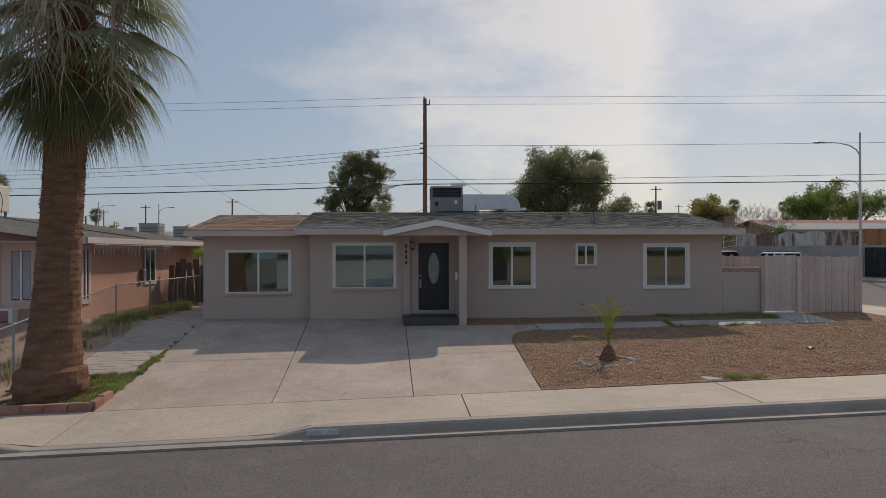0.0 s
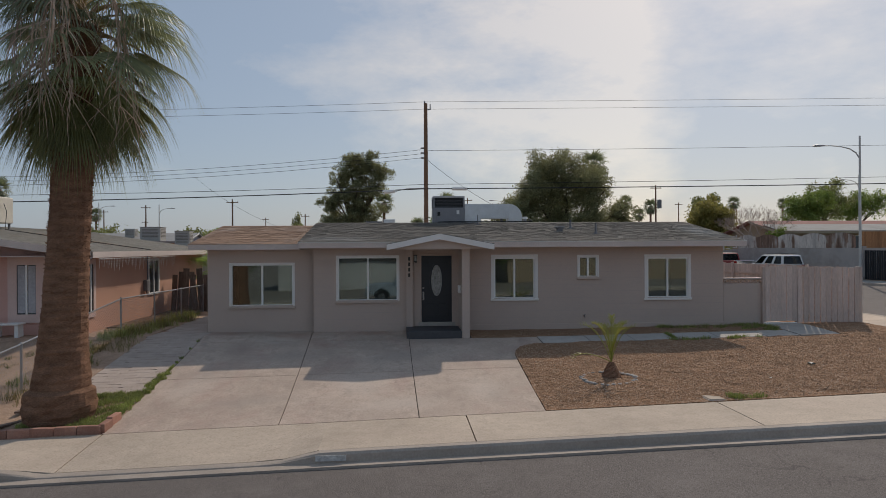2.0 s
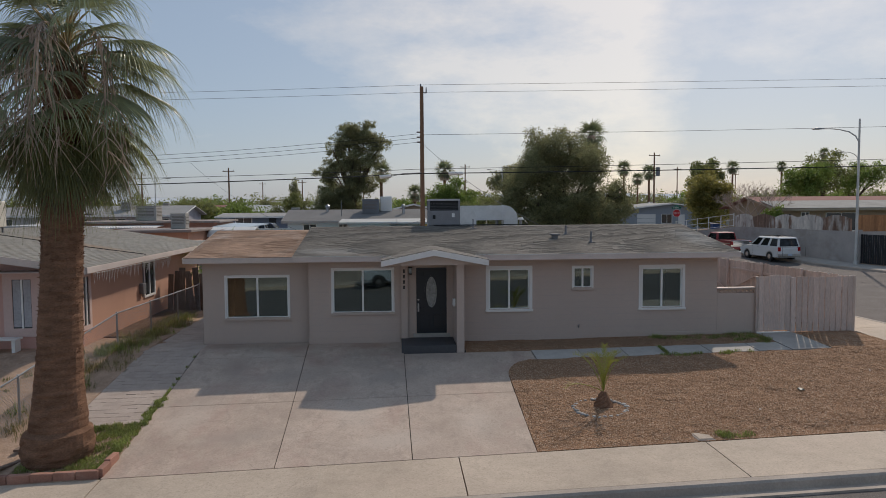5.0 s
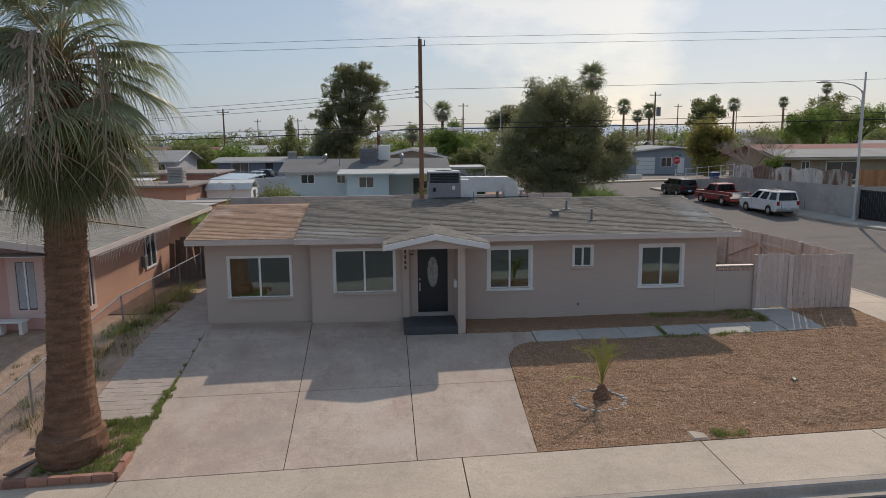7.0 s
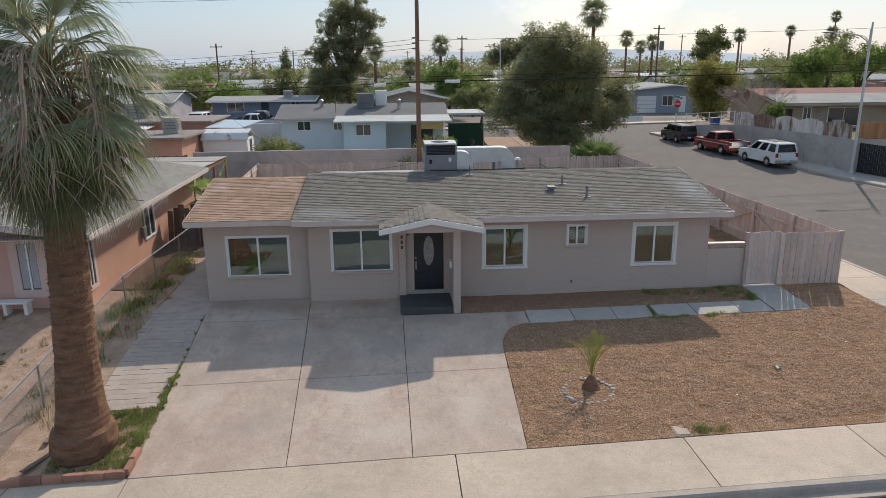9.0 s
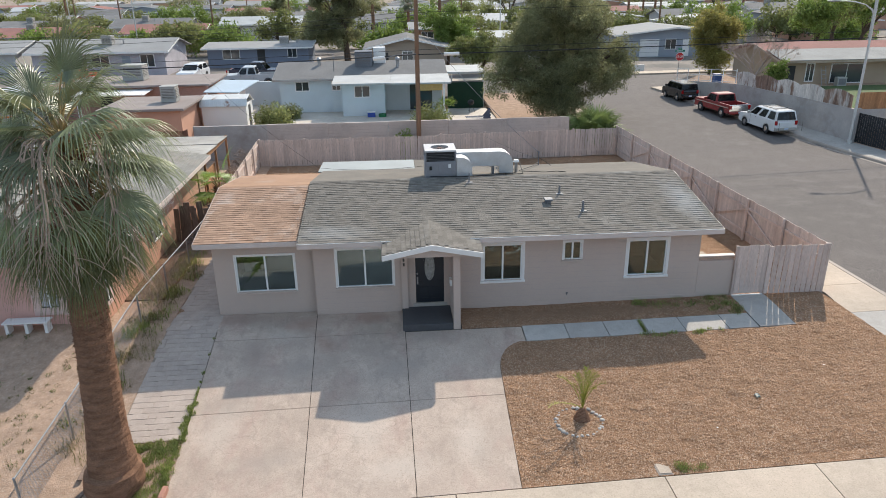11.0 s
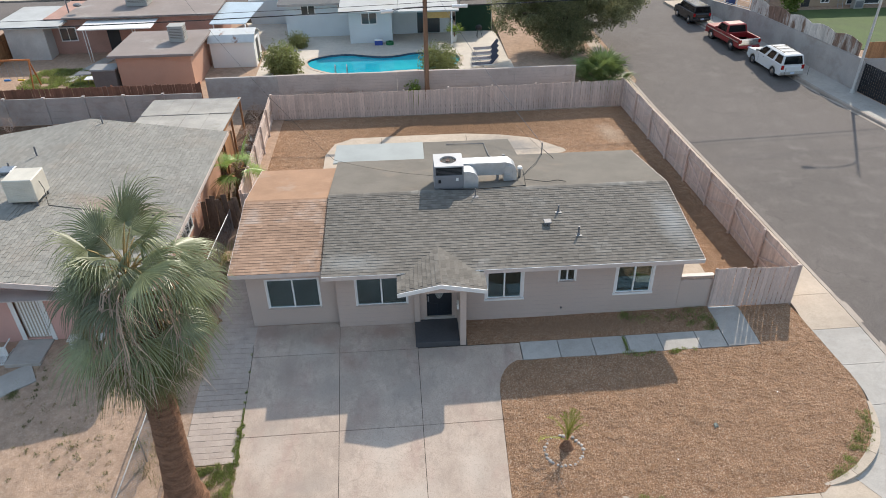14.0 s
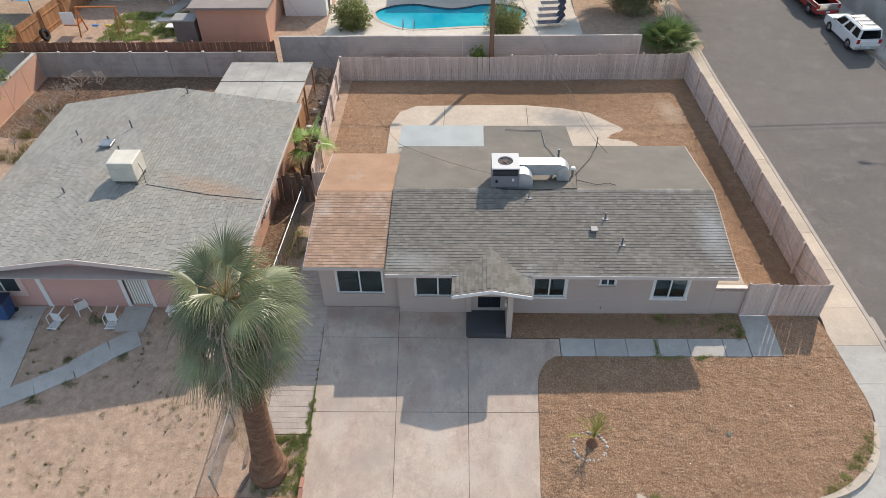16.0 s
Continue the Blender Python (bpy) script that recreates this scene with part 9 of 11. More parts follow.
sw = thing("swing_set", (-25.8, 47.7, 0.2), "orange wooden swing set with blue and yellow seats", "swing set")
ORANGE = surface("orange stained timber", (0.42, 0.15, 0.05), 0.7)
part("beam", Mesh().box(-27.2, 47.65, 2.1, -24.3, 47.75, 2.2), ORANGE, sw)
for x in (-27.2, -24.4):
    for d in (-0.6, 0.6):
        part("leg", Mesh().tube([(x, 47.7 + d, 0.15), (x, 47.7, 2.15)], 0.05, 6), ORANGE, sw)
part("platform", Mesh().box(-28.2, 47.2, 1.0, -27.2, 48.2, 1.08), ORANGE, sw)
part("panel", Mesh().box(-28.2, 47.18, 1.1, -27.25, 47.22, 2.0), WHITE_TRIM, sw)
for x, m_ in ((-26.2, surface("blue swing plastic", (0.02, 0.15, 0.4), 0.5)), (-25.3, surface("yellow swing plastic", (0.6, 0.4, 0.05), 0.5))):
    st = part("swing_seat", Mesh().box(x - 0.22, 47.6, 0.75, x + 0.22, 47.8, 0.85, 0.03), m_, sw)
    part("chain", Mesh().cyl((x - 0.2, 47.7, 0.8), (x - 0.2, 47.7, 2.1), 0.01, 0.01, 4).cyl((x + 0.2, 47.7, 0.8), (x + 0.2, 47.7, 2.1), 0.01, 0.01, 4), STEEL, st)
ty = thing("old_tyre", (-29.5, 46.7, 0.2), "old car tyre leaning on the cedar fence", "tyre")
tm = Mesh().ring((0, 0, 0), 0.24, 0.42, -0.12, 0.12, 24).moved(Matrix.Translation((-29.5, 46.7, 0.6)) @ Matrix.Rotation(radians(75), 4, "Y") @ Matrix.Rotation(0.3, 4, "Z"))
part("tread", tm, BLACK, ty)
tp = thing("blue_tarp", (-32.6, 51, 0), "bright blue tarpaulin canopy", "tarp")
part("cloth", Mesh().slab([(-35.5, 49.3, 2.2), (-31.2, 49.0, 2.1), (-30.9, 53.3, 2.35), (-35.5, 53.6, 2.4)], 0.02), surface("bright blue tarp", (0.02, 0.36, 0.66), 0.5, big=2, vary=0.1), tp)
for x, y in ((-35.3, 49.5), (-31.4, 49.3), (-31.2, 53.0), (-35.3, 53.3)):
    part("post", Mesh().cyl((x, y, 0), (x, y, 2.2), 0.04, 0.04, 6), DULL_STEEL, tp)
for i, (x, y) in enumerate(((-20.6, 47.8), (-21.4, 48.5), (-20.2, 48.9))):
    jk = thing("scrap_table", (x, y, level(x, y)), "broken white garden table among yard clutter", "table")
    z = level(x, y)
    part("top", Mesh().box(x - 0.5, y - 0.35, z + 0.5 + 0.1 * i, x + 0.5, y + 0.35, z + 0.55 + 0.1 * i, 0.01), PLASTIC if i != 1 else DULL_STEEL, jk)
    for sx in (-0.4, 0.4):
        part("leg", Mesh().cyl((x + sx, y, z), (x + sx * 0.9, y, z + 0.5 + 0.1 * i), 0.025, 0.025, 6), DULL_STEEL, jk)

# ---------- utility poles and wires ----------
def catenary(a, b, sag, n=14):
    a, b = Vector(a), Vector(b)
    return [a.lerp(b, i / n) - Vector((0, 0, sag * 4 * (i / n) * (1 - i / n))) for i in range(n + 1)]


def utility_pole(x, y, z, h, label, r=0.16, arm=True, name="utility_pole"):
    p = thing(name, (x, y, z), label, "utility pole")
    part("shaft", Mesh().cyl((x, y, z - 0.6), (x, y, z + h), r, r * 0.7, 12), POLE_WOOD, p)
    if arm:
        part("crossarm", Mesh().box(x - 0.9, y - 0.12, z + h - 0.55, x + 0.9, y - 0.02, z + h - 0.43), POLE_WOOD, p)
        for dx in (-0.8, 0.8):
            part("insulator", Mesh().cyl((x + dx, y - 0.07, z + h - 0.43), (x + dx, y - 0.07, z + h - 0.28), 0.04, 0.03, 8), DULL_STEEL, p)
    return p


PX, PY = 1.95, 42.3
up = utility_pole(PX, PY, 0.1, 11.3, "tall brown wooden utility pole behind the yard", arm=False)
part("top_bracket", Mesh().box(PX + 0.12, PY - 0.06, 11.0, PX + 0.3, PY + 0.04, 11.06).cyl((PX + 0.28, PY, 11.03), (PX + 0.28, PY, 11.35), 0.035, 0.03, 8).cyl((PX - 0.05, PY, 11.35), (PX - 0.05, PY, 11.55), 0.05, 0.03, 8), DULL_STEEL, up)
for z in (8.05, 8.35, 8.65):
    part("insulator", Mesh().cyl((PX - 0.32, PY, z), (PX - 0.12, PY, z), 0.05, 0.05, 8), DULL_STEEL, up)
part("splice_case", Mesh().cyl((PX - 2.6, PY - 0.05, 5.95), (PX - 1.9, PY - 0.05, 6.0), 0.11, 0.11, 10), WHITE_TRIM, up, "white cable splice case")
part("splice_case", Mesh().cyl((PX + 1.6, PY - 0.05, 6.15), (PX + 2.5, PY - 0.05, 6.15), 0.1, 0.1, 10), WHITE_TRIM, up, "white cable splice case")
part("bracket", Mesh().tube([(PX, PY - 0.1, 6.2), (PX - 1.2, PY - 0.1, 6.15), (PX - 1.9, PY - 0.08, 5.98)], 0.02, 5), DULL_STEEL, up)


def cable(a, b, sag, r, label, name="overhead_cable", mat_=None):
    c = solid(name, Mesh().tube(catenary(a, b, sag), r, 5), mat_ or CABLE, label, "cable", kind="", group="overhead cables")
    return c


L0, R0 = -58.0, 82.0
for z, zl, zr in ((11.5, 11.4, 13.7), (11.05, 11.0, 13.2)):
    cable((PX, PY, z), (L0, PY + 6, zl), 0.3, 0.009, "thin black overhead power line")
    cable((PX, PY, z), (R0, PY + 3, zr), 0.12, 0.009, "thin black overhead power line")
for z, zl in ((8.55, 8.9), (8.3, 8.6), (8.05, 8.3)):
    cable((PX - 0.3, PY, z), (L0, PY + 8, zl), 1.5, 0.011, "thin black overhead power line")
cable((PX, PY, 8.5), (R0, PY + 3, 10.9), 0.3, 0.011, "thin black overhead power line")
for z, zl, zr, r in ((6.15, 5.6, 8.0, 0.03), (6.42, 6.2, 8.7, 0.014)):
    cable((PX, PY - 0.1, z), (L0, PY + 2, zl), 0.5, r, "thick black overhead communication cable")
    cable((PX, PY - 0.1, z), (R0, PY + 2, zr), 0.3, r, "thick black overhead communication cable")
cable((PX, PY - 0.1, 8.0), (6.68, 29.2, 3.22), 0.35, 0.011, "pale twisted service drop to the roof mast", "service_drop", DULL_STEEL)
cable((-12.4, 43.8, 7.0), (-2.8, 29.3, 2.8), 0.5, 0.006, "thin service cable to the rear roof corner", "service_drop")
cable((-2.8, 29.3, 2.8), (1.55, 25.6, 3.7), 0.12, 0.006, "cable across the roof to the air conditioner", "roof_cable")
cable((6.7, 29.2, 2.9), (4.9, 40.9, 2.0), 0.1, 0.006, "thin wire from mast to back fence", "thin_wire")
utility_pole(-26.0, 110.7, 0.9, 9.4, "distant wooden utility pole with crossarm", 0.15)
utility_pole(42.2, 111.2, 1.0, 11.6, "distant wooden utility pole with transformer", 0.16)
tr = thing("pole_transformer", (42.7, 110.9, 8.8), "grey transformer can on a distant pole", "transformer")
part("can", Mesh().cyl((42.7, 110.9, 8.8), (42.7, 110.9, 10.2), 0.35, 0.35, 10), DULL_STEEL, tr)
for x, y, h in ((-20, 150, 9), (-8, 170, 9), (13, 130, 11), (18, 185, 10), (66, 160, 12), (95, 190, 12), (-48, 135, 10), (-62, 150, 10), (-36, 190, 10), (30, 150, 10), (120, 210, 13), (5, 220, 10), (-75, 210, 10)):
    utility_pole(x, y, 0.9, h, "distant wooden utility pole with crossarm", 0.15)


LAMP_METAL = surface("pale weathered aluminium", (0.56, 0.55, 0.52), 0.55, metal=0.25, big=2, vary=0.1, grain=0.08, bump=0.05)


def street_lamp(x, y, z, h, dx, dy, label):
    """A tapered pole with a curved arm and a flattened lamp head."""
    s = thing("street_lamp", (x, y, z), label, "street lamp")
    part("pole", Mesh().tube([(x, y, z - 0.1), (x, y, z + h * 0.5), (x, y, z + h)], [0.095, 0.075, 0.055], 10), LAMP_METAL, s)
    part("base", Mesh().cyl((x, y, z - 0.1), (x, y, z + 0.2), 0.16, 0.14, 10), LAMP_METAL, s)
    arc = [(0.02, -1.35), (0.1, -1.05), (0.28, -0.78), (0.55, -0.62), (0.8, -0.56), (1.0, -0.56)]
    part("arm", Mesh().tube([(x + dx * u, y + dy * u, z + h + v) for u, v in arc], [0.045, 0.042, 0.038, 0.034, 0.032, 0.03], 7), LAMP_METAL, s)
    a = math.atan2(dy, dx)
    m = Matrix.Translation((x + dx, y + dy, z + h - 0.56)) @ Matrix.Rotation(a, 4, "Z")
    head = Mesh()
    rings = ((-0.15, 0.035, 0.03), (0.05, 0.09, 0.06), (0.3, 0.15, 0.085), (0.5, 0.14, 0.07), (0.62, 0.06, 0.03))
    vs = [m @ Vector((u, w_ * math.cos(k * math.pi / 5), t_ * (1.0 if math.sin(k * math.pi / 5) > 0 else 0.6) * math.sin(k * math.pi / 5))) for u, w_, t_ in rings for k in range(10)]
    fs = [(r * 10 + k, r * 10 + (k + 1) % 10, (r + 1) * 10 + (k + 1) % 10, (r + 1) * 10 + k) for r in range(4) for k in range(10)] + [tuple(range(10))[::-1], tuple(range(40, 50))]
    part("lamp_head", head.add(vs, fs), AC_PAINT, s)
    return s


street_lamp(28.8, 41.0, level(29, 41), 8.95, -2.05, 0.5, "grey steel street lamp with curved arm beside the wall")
street_lamp(-47, 112, 0.9, 9.0, 1.9, 0, "distant grey street lamp")
street_lamp(-34, 101, 0.9, 8.0, 1.6, 0, "distant grey street lamp")
street_lamp(15.5, 100, 0.9, 9.0, -1.6, 0, "distant grey street lamp")
street_lamp(50, 72, 1.2, 9.0, -1.6, 0, "grey street lamp behind the trees")

# ---------- across the side street ----------
wall_x = lambda y: far_x(y) + 2.0
rw = thing("retaining_wall", (28, 50, 0.4), "long grey rendered retaining wall along the pavement", "wall")
wy = steps(41.6, 62.0, 9)
for k, (a, b) in enumerate(zip(wy, wy[1:])):
    top = 2.38 if b < 54 else 2.38 - 0.09 * (b - 53)
    ta = 2.38 if a < 54 else 2.38 - 0.09 * (a - 53)
    xa, xb = wall_x(a), wall_x(b)
    mb = Mesh().add([(xa, a, 0), (xb, b, 0), (xb, b, top), (xa, a, ta), (xa + 0.22, a, 0), (xb + 0.22, b, 0), (xb + 0.22, b, top), (xa + 0.22, a, ta)], [(1, 0, 3, 2), (4, 5, 6, 7), (3, 7, 6, 2), (0, 4, 7, 3), (5, 1, 2, 6)])
    part("wall_section", mb, BLOCK_GREY, rw)
part("end_face", Mesh().box(wall_x(41.6), 41.4, 0, wall_x(41.6) + 2.5, 41.6, 2.38), BLOCK_GREY, rw)
pf = thing("scalloped_picket_fence", (28.5, 47.5, 2.38), "peeling white and brown scalloped picket fence on the wall", "fence")
BROWN_PEEL = surface("brown boards with peeling paint", (0.24, 0.15, 0.11), 0.9, big=2.5, fine=20, vary=0.25, grain=0.25, bump=0.5, rand=0.2, stain=(0.5, 0.45, 0.4), stain_scale=2.4, stain_from=0.52, stain_to=0.64, stretch=(1, 1, 0.25))
mes = {}
y = 42.0
while y < 53.4:
    seg = int((y - 42.0) / 2.3)
    u = ((y - 42.0) % 2.3) / 2.3
    h = round(0.82 + 0.22 * math.sin(math.pi * u), 2)
    white = seg in (1, 2, 4)
    key = (h, white)
    if key not in mes:
        mes[key] = picket_me("picket", 0.135, h, 0.02, WORN_WOOD if white else BROWN_PEEL, "dog")
    piece("picket", mes[key], pf, (wall_x(y) + 0.1, y, 2.36), (0, 0, radians(90 + 9.4)))
    y += 0.142
for a in (0.2, 0.6):
    part("rail", Mesh().tube([(wall_x(42) + 0.14, 42, 2.38 + a), (wall_x(53.4) + 0.14, 53.4, 2.38 + a)], 0.04, 4), BROWN_PEEL, pf)
rl = thing("wire_panel_rail", (25.9, 57.5, 2.0), "white posts and wire mesh rail on the low wall", "rail")
y = 53.6
while y < 62:
    z = 2.38 - 0.09 * (y - 53) if y > 54 else 2.38
    part("post", Mesh().cyl((wall_x(y) + 0.1, y, z), (wall_x(y) + 0.1, y, z + 1.05), 0.035, 0.035, 6), WHITE_TRIM, rl)
    y += 1.65
for k in range(3):
    part("rail", Mesh().tube([(wall_x(53.6) + 0.1, 53.6, 2.45 + 0.45 * k), (wall_x(62) + 0.1, 62, 1.65 + 0.45 * k)], 0.02, 5), WHITE_TRIM, rl)
cf2 = thing("cedar_fence", (30.4, 41.5, 2.3), "brown cedar fence panel on the wall end", "fence")
cm = picket_me("board", 0.14, 1.05, 0.02, CEDAR)
for i in range(22):
    piece("board", cm, cf2, (wall_x(41.6) + 0.1 + i * 0.146, 41.5, 2.36))
part("rail", Mesh().box(wall_x(41.6), 41.52, 2.7, wall_x(41.6) + 3.2, 41.56, 2.78), CEDAR, cf2)
dg = thing("dark_gate", (29.3, 39.5, 0.3), "dark slatted metal driveway gate", "gate")
for i in range(24):
    yy = 41.0 - i * 0.17
    part("slat", Mesh().box(wall_x(yy) - 0.02, yy - 0.07, level(29, yy) + 0.05, wall_x(yy) + 0.02, yy + 0.07, level(29, yy) + 1.85), surface("black gate paint", (0.02, 0.022, 0.025), 0.6), dg)
for yy in (41.2, 37.0):
    part("post", Mesh().box(wall_x(yy) - 0.12, yy - 0.12, 0.2, wall_x(yy) + 0.12, yy + 0.12, 2.5), BLOCK_GREY, dg)
TAN = surface("tan stucco", (0.40, 0.30, 0.21), 0.88, big=0.6, fine=40, vary=0.06, grain=0.08)
RED_ROOF = surface("dull red roofing", (0.30, 0.14, 0.115), 0.95, big=0.6, fine=20, vary=0.15, grain=0.2)
tan = gable_house("tan_house", 32.4, 56.2, 53.0, 65.0, 1.25, 2.6, 0.95, TAN, RED_ROOF, "tan stucco house with dull red roof above the wall", wins=[(34.35, 0.8, 34.95, 2.15), (36.5, 0.62, 39.15, 2.08)], doors=[(32.75, 33.4, DARK)], over=0.7, fascia_mat=surface("tan eave paint", (0.42, 0.34, 0.26), 0.7))
part("porch_roof", Mesh().slab([(31.75, 55.42, 3.80), (52.0, 55.42, 3.80), (52.0, 58.2, 4.42), (31.75, 58.2, 4.42)], 0.04), surface("pale grey roll roof", (0.31, 0.3, 0.28), 0.9), tan)
part("rooftop_cooler", Mesh().box(46.5, 57.4, 3.9, 48.0, 58.8, 5.4, 0.03), surface("grey cooler", (0.35, 0.33, 0.31), 0.6), tan)
for x in (43.5, 44.3, 45.0):
    part("roof_vent", Mesh().cyl((x, 57.0, 3.9), (x, 57.0, 4.7), 0.1, 0.1, 8).blob((x, 57.0, 4.8), 0.17, 8, 0.05, 1), STEEL, tan)
tufts("lawn_green", [(rs.uniform(35, 46), rs.uniform(47, 54.5), 0.6) for i in range(10)], GRASS, "green lawn before the tan house", 10, 0.1, 14, 0.012)
solid("lawn", Mesh().sheet(steps(29.5, 50, 12), steps(46, 55.2, 6), lambda x, y: level(x, y) + 0.93, 0.05), surface("mown lawn", (0.075, 0.11, 0.035), 0.9, big=0.8, fine=30, vary=0.2, grain=0.25, bump=0.5), "green lawn before the tan house", "lawn")

bn = thing("wheeled_bin", (28.0, 58.6, level(28, 58.6) + 0.5), "blue wheeled rubbish bin behind the rail", "bin")
bz = level(28, 58.6) + 0.5
part("body", Mesh().box(27.7, 58.3, bz + 0.05, 28.3, 58.9, bz + 1.0, 0.04), surface("dark blue bin plastic", (0.03, 0.07, 0.2), 0.5), bn)
part("lid", Mesh().box(27.66, 58.24, bz + 1.0, 28.34, 58.94, bz + 1.08, 0.03), surface("dark blue bin plastic", (0.03, 0.07, 0.2), 0.5), bn)
for x in (27.72, 28.28):
    part("wheel", Mesh().cyl((x - 0.03, 58.88, bz + 0.1), (x + 0.03, 58.88, bz + 0.1), 0.1, 0.1, 12), BLACK, bn)
ld = thing("ladder", (35.7, 55.6, level(35.7, 55.6) + 0.9), "small aluminium stepladder against the tan wall", "ladder")
lz = level(35.7, 55.6) + 0.9
for x in (35.5, 35.9):
    part("rail", Mesh().tube([(x, 55.6, lz), (x, 56.12, lz + 1.5)], 0.025, 5), STEEL, ld)
for i in range(4):
    part("rung", Mesh().box(35.5, 55.66 + 0.1 * i, lz + 0.25 + 0.3 * i, 35.9, 55.72 + 0.1 * i, lz + 0.28 + 0.3 * i), STEEL, ld)
wu = thing("wall_air_conditioner", (36.9, 55.4, level(36.9, 55.4) + 0.9), "pale condenser box standing on the lawn", "air conditioner")
uz = level(36.9, 55.4) + 0.9
part("case", Mesh().box(36.5, 55.1, uz, 37.3, 55.6, uz + 0.7, 0.03), COOLER, wu)
part("grille", Mesh().box(36.6, 55.085, uz + 0.12, 37.2, 55.1, uz + 0.6), DULL_STEEL, wu)

# stop sign
ss = thing("stop_sign", (26.9, 64.4, level(26.9, 62)), "red octagonal stop sign under a green street sign", "stop sign")
sz = level(26.9, 62)
part("post", Mesh().cyl((26.9, 64.4, sz - 0.1), (26.9, 64.4, sz + 3.1), 0.035, 0.035, 7), STEEL, ss)
oc = [(26.9 + 0.4 * math.cos(math.pi / 8 + i * math.pi / 4), sz + 2.35 + 0.4 * math.sin(math.pi / 8 + i * math.pi / 4)) for i in range(8)]
oc2 = [(26.9 + (x - 26.9) * 0.92, sz + 2.35 + (z - sz - 2.35) * 0.92) for x, z in oc]
part("plate", Mesh().plate(oc[::-1], 64.345, 64.36), WHITE_TRIM, ss)
part("face", Mesh().plate(oc2[::-1], 64.335, 64.344), surface("red sign enamel", (0.5, 0.02, 0.025), 0.4), ss)
td = bpy.data.curves.new("stop_text", "FONT")
td.body, td.size, td.align_x, td.align_y, td.extrude = "STOP", 0.27, "CENTER", "CENTER", 0.003
td.materials.append(VINYL)
tob = new("sign_text", td)
tob.parent = ss
tob.location = Vector((26.9, 64.325, sz + 2.35)) - ORIGIN[ss.name]
tob.rotation_euler = (radians(90), 0, 0)
tagged(tob, "white STOP lettering")
for i, (dz, az) in enumerate(((2.86, 0), (3.03, 90))):
    m = Matrix.Translation((26.9, 64.4, sz + dz)) @ Matrix.Rotation(radians(az), 4, "Z")
    part("street_name_plate", Mesh().box(-0.45, -0.012, -0.08, 0.45, 0.012, 0.08, 0.004, m), surface("green sign enamel", (0.0, 0.16, 0.10), 0.45), ss)
    part("lettering_bar", Mesh().box(-0.32, -0.018, -0.025, 0.25, -0.012, 0.03, 0, m), VINYL, ss)
kb = solid("corner_pavement", Mesh().sheet(lambda y: steps(far_x(y) + 0.1, far_x(y) + 3.2, 4), steps(58.5, 62.45, 5), lambda x, y: level(x, y) + 0.01, 0.2), CONC_WALK, "pale concrete corner pavement with a yellow ramp pad", "pavement")
part("ramp_pad", Mesh().box(25.6, 61.4, level(25, 61.4) + 0.01, 26.6, 62.2, level(25, 61.4) + 0.03), surface("yellow ramp pad", (0.6, 0.36, 0.06), 0.8), kb)
part("ramp_pad", Mesh().box(-0.6, -0.3, -0.05, 0.6, 0.3, 0.02, 0.0, Matrix.Translation((14.85, 12.7, level(14.85, 12.7) - 0.135)) @ Matrix.Rotation(radians(45), 4, "Z")), surface("yellow ramp pad", (0.6, 0.36, 0.06), 0.8), pav)
solid("pavement_cross", Mesh().sheet(steps(-70, 90, 30), [70.6, 72.3], lambda x, y: level(x, y) + 0.0, 0.2), CONC_WALK, "pale pavement along the cross street", "pavement")

# ---------- vehicles ----------
GLASS_CAR = surface("dark car glass", (0.012, 0.014, 0.016), 0.06, vary=0, grain=0, bump=0, spec=0.8)
CHROME = surface("bright chrome", (0.6, 0.6, 0.6), 0.18, metal=1.0, vary=0.03, grain=0, bump=0)
TAIL = surface("red lamp lens", (0.35, 0.01, 0.01), 0.25, vary=0.05, grain=0)
HEAD = surface("clear lamp lens", (0.6, 0.6, 0.58), 0.2, vary=0.05, grain=0)


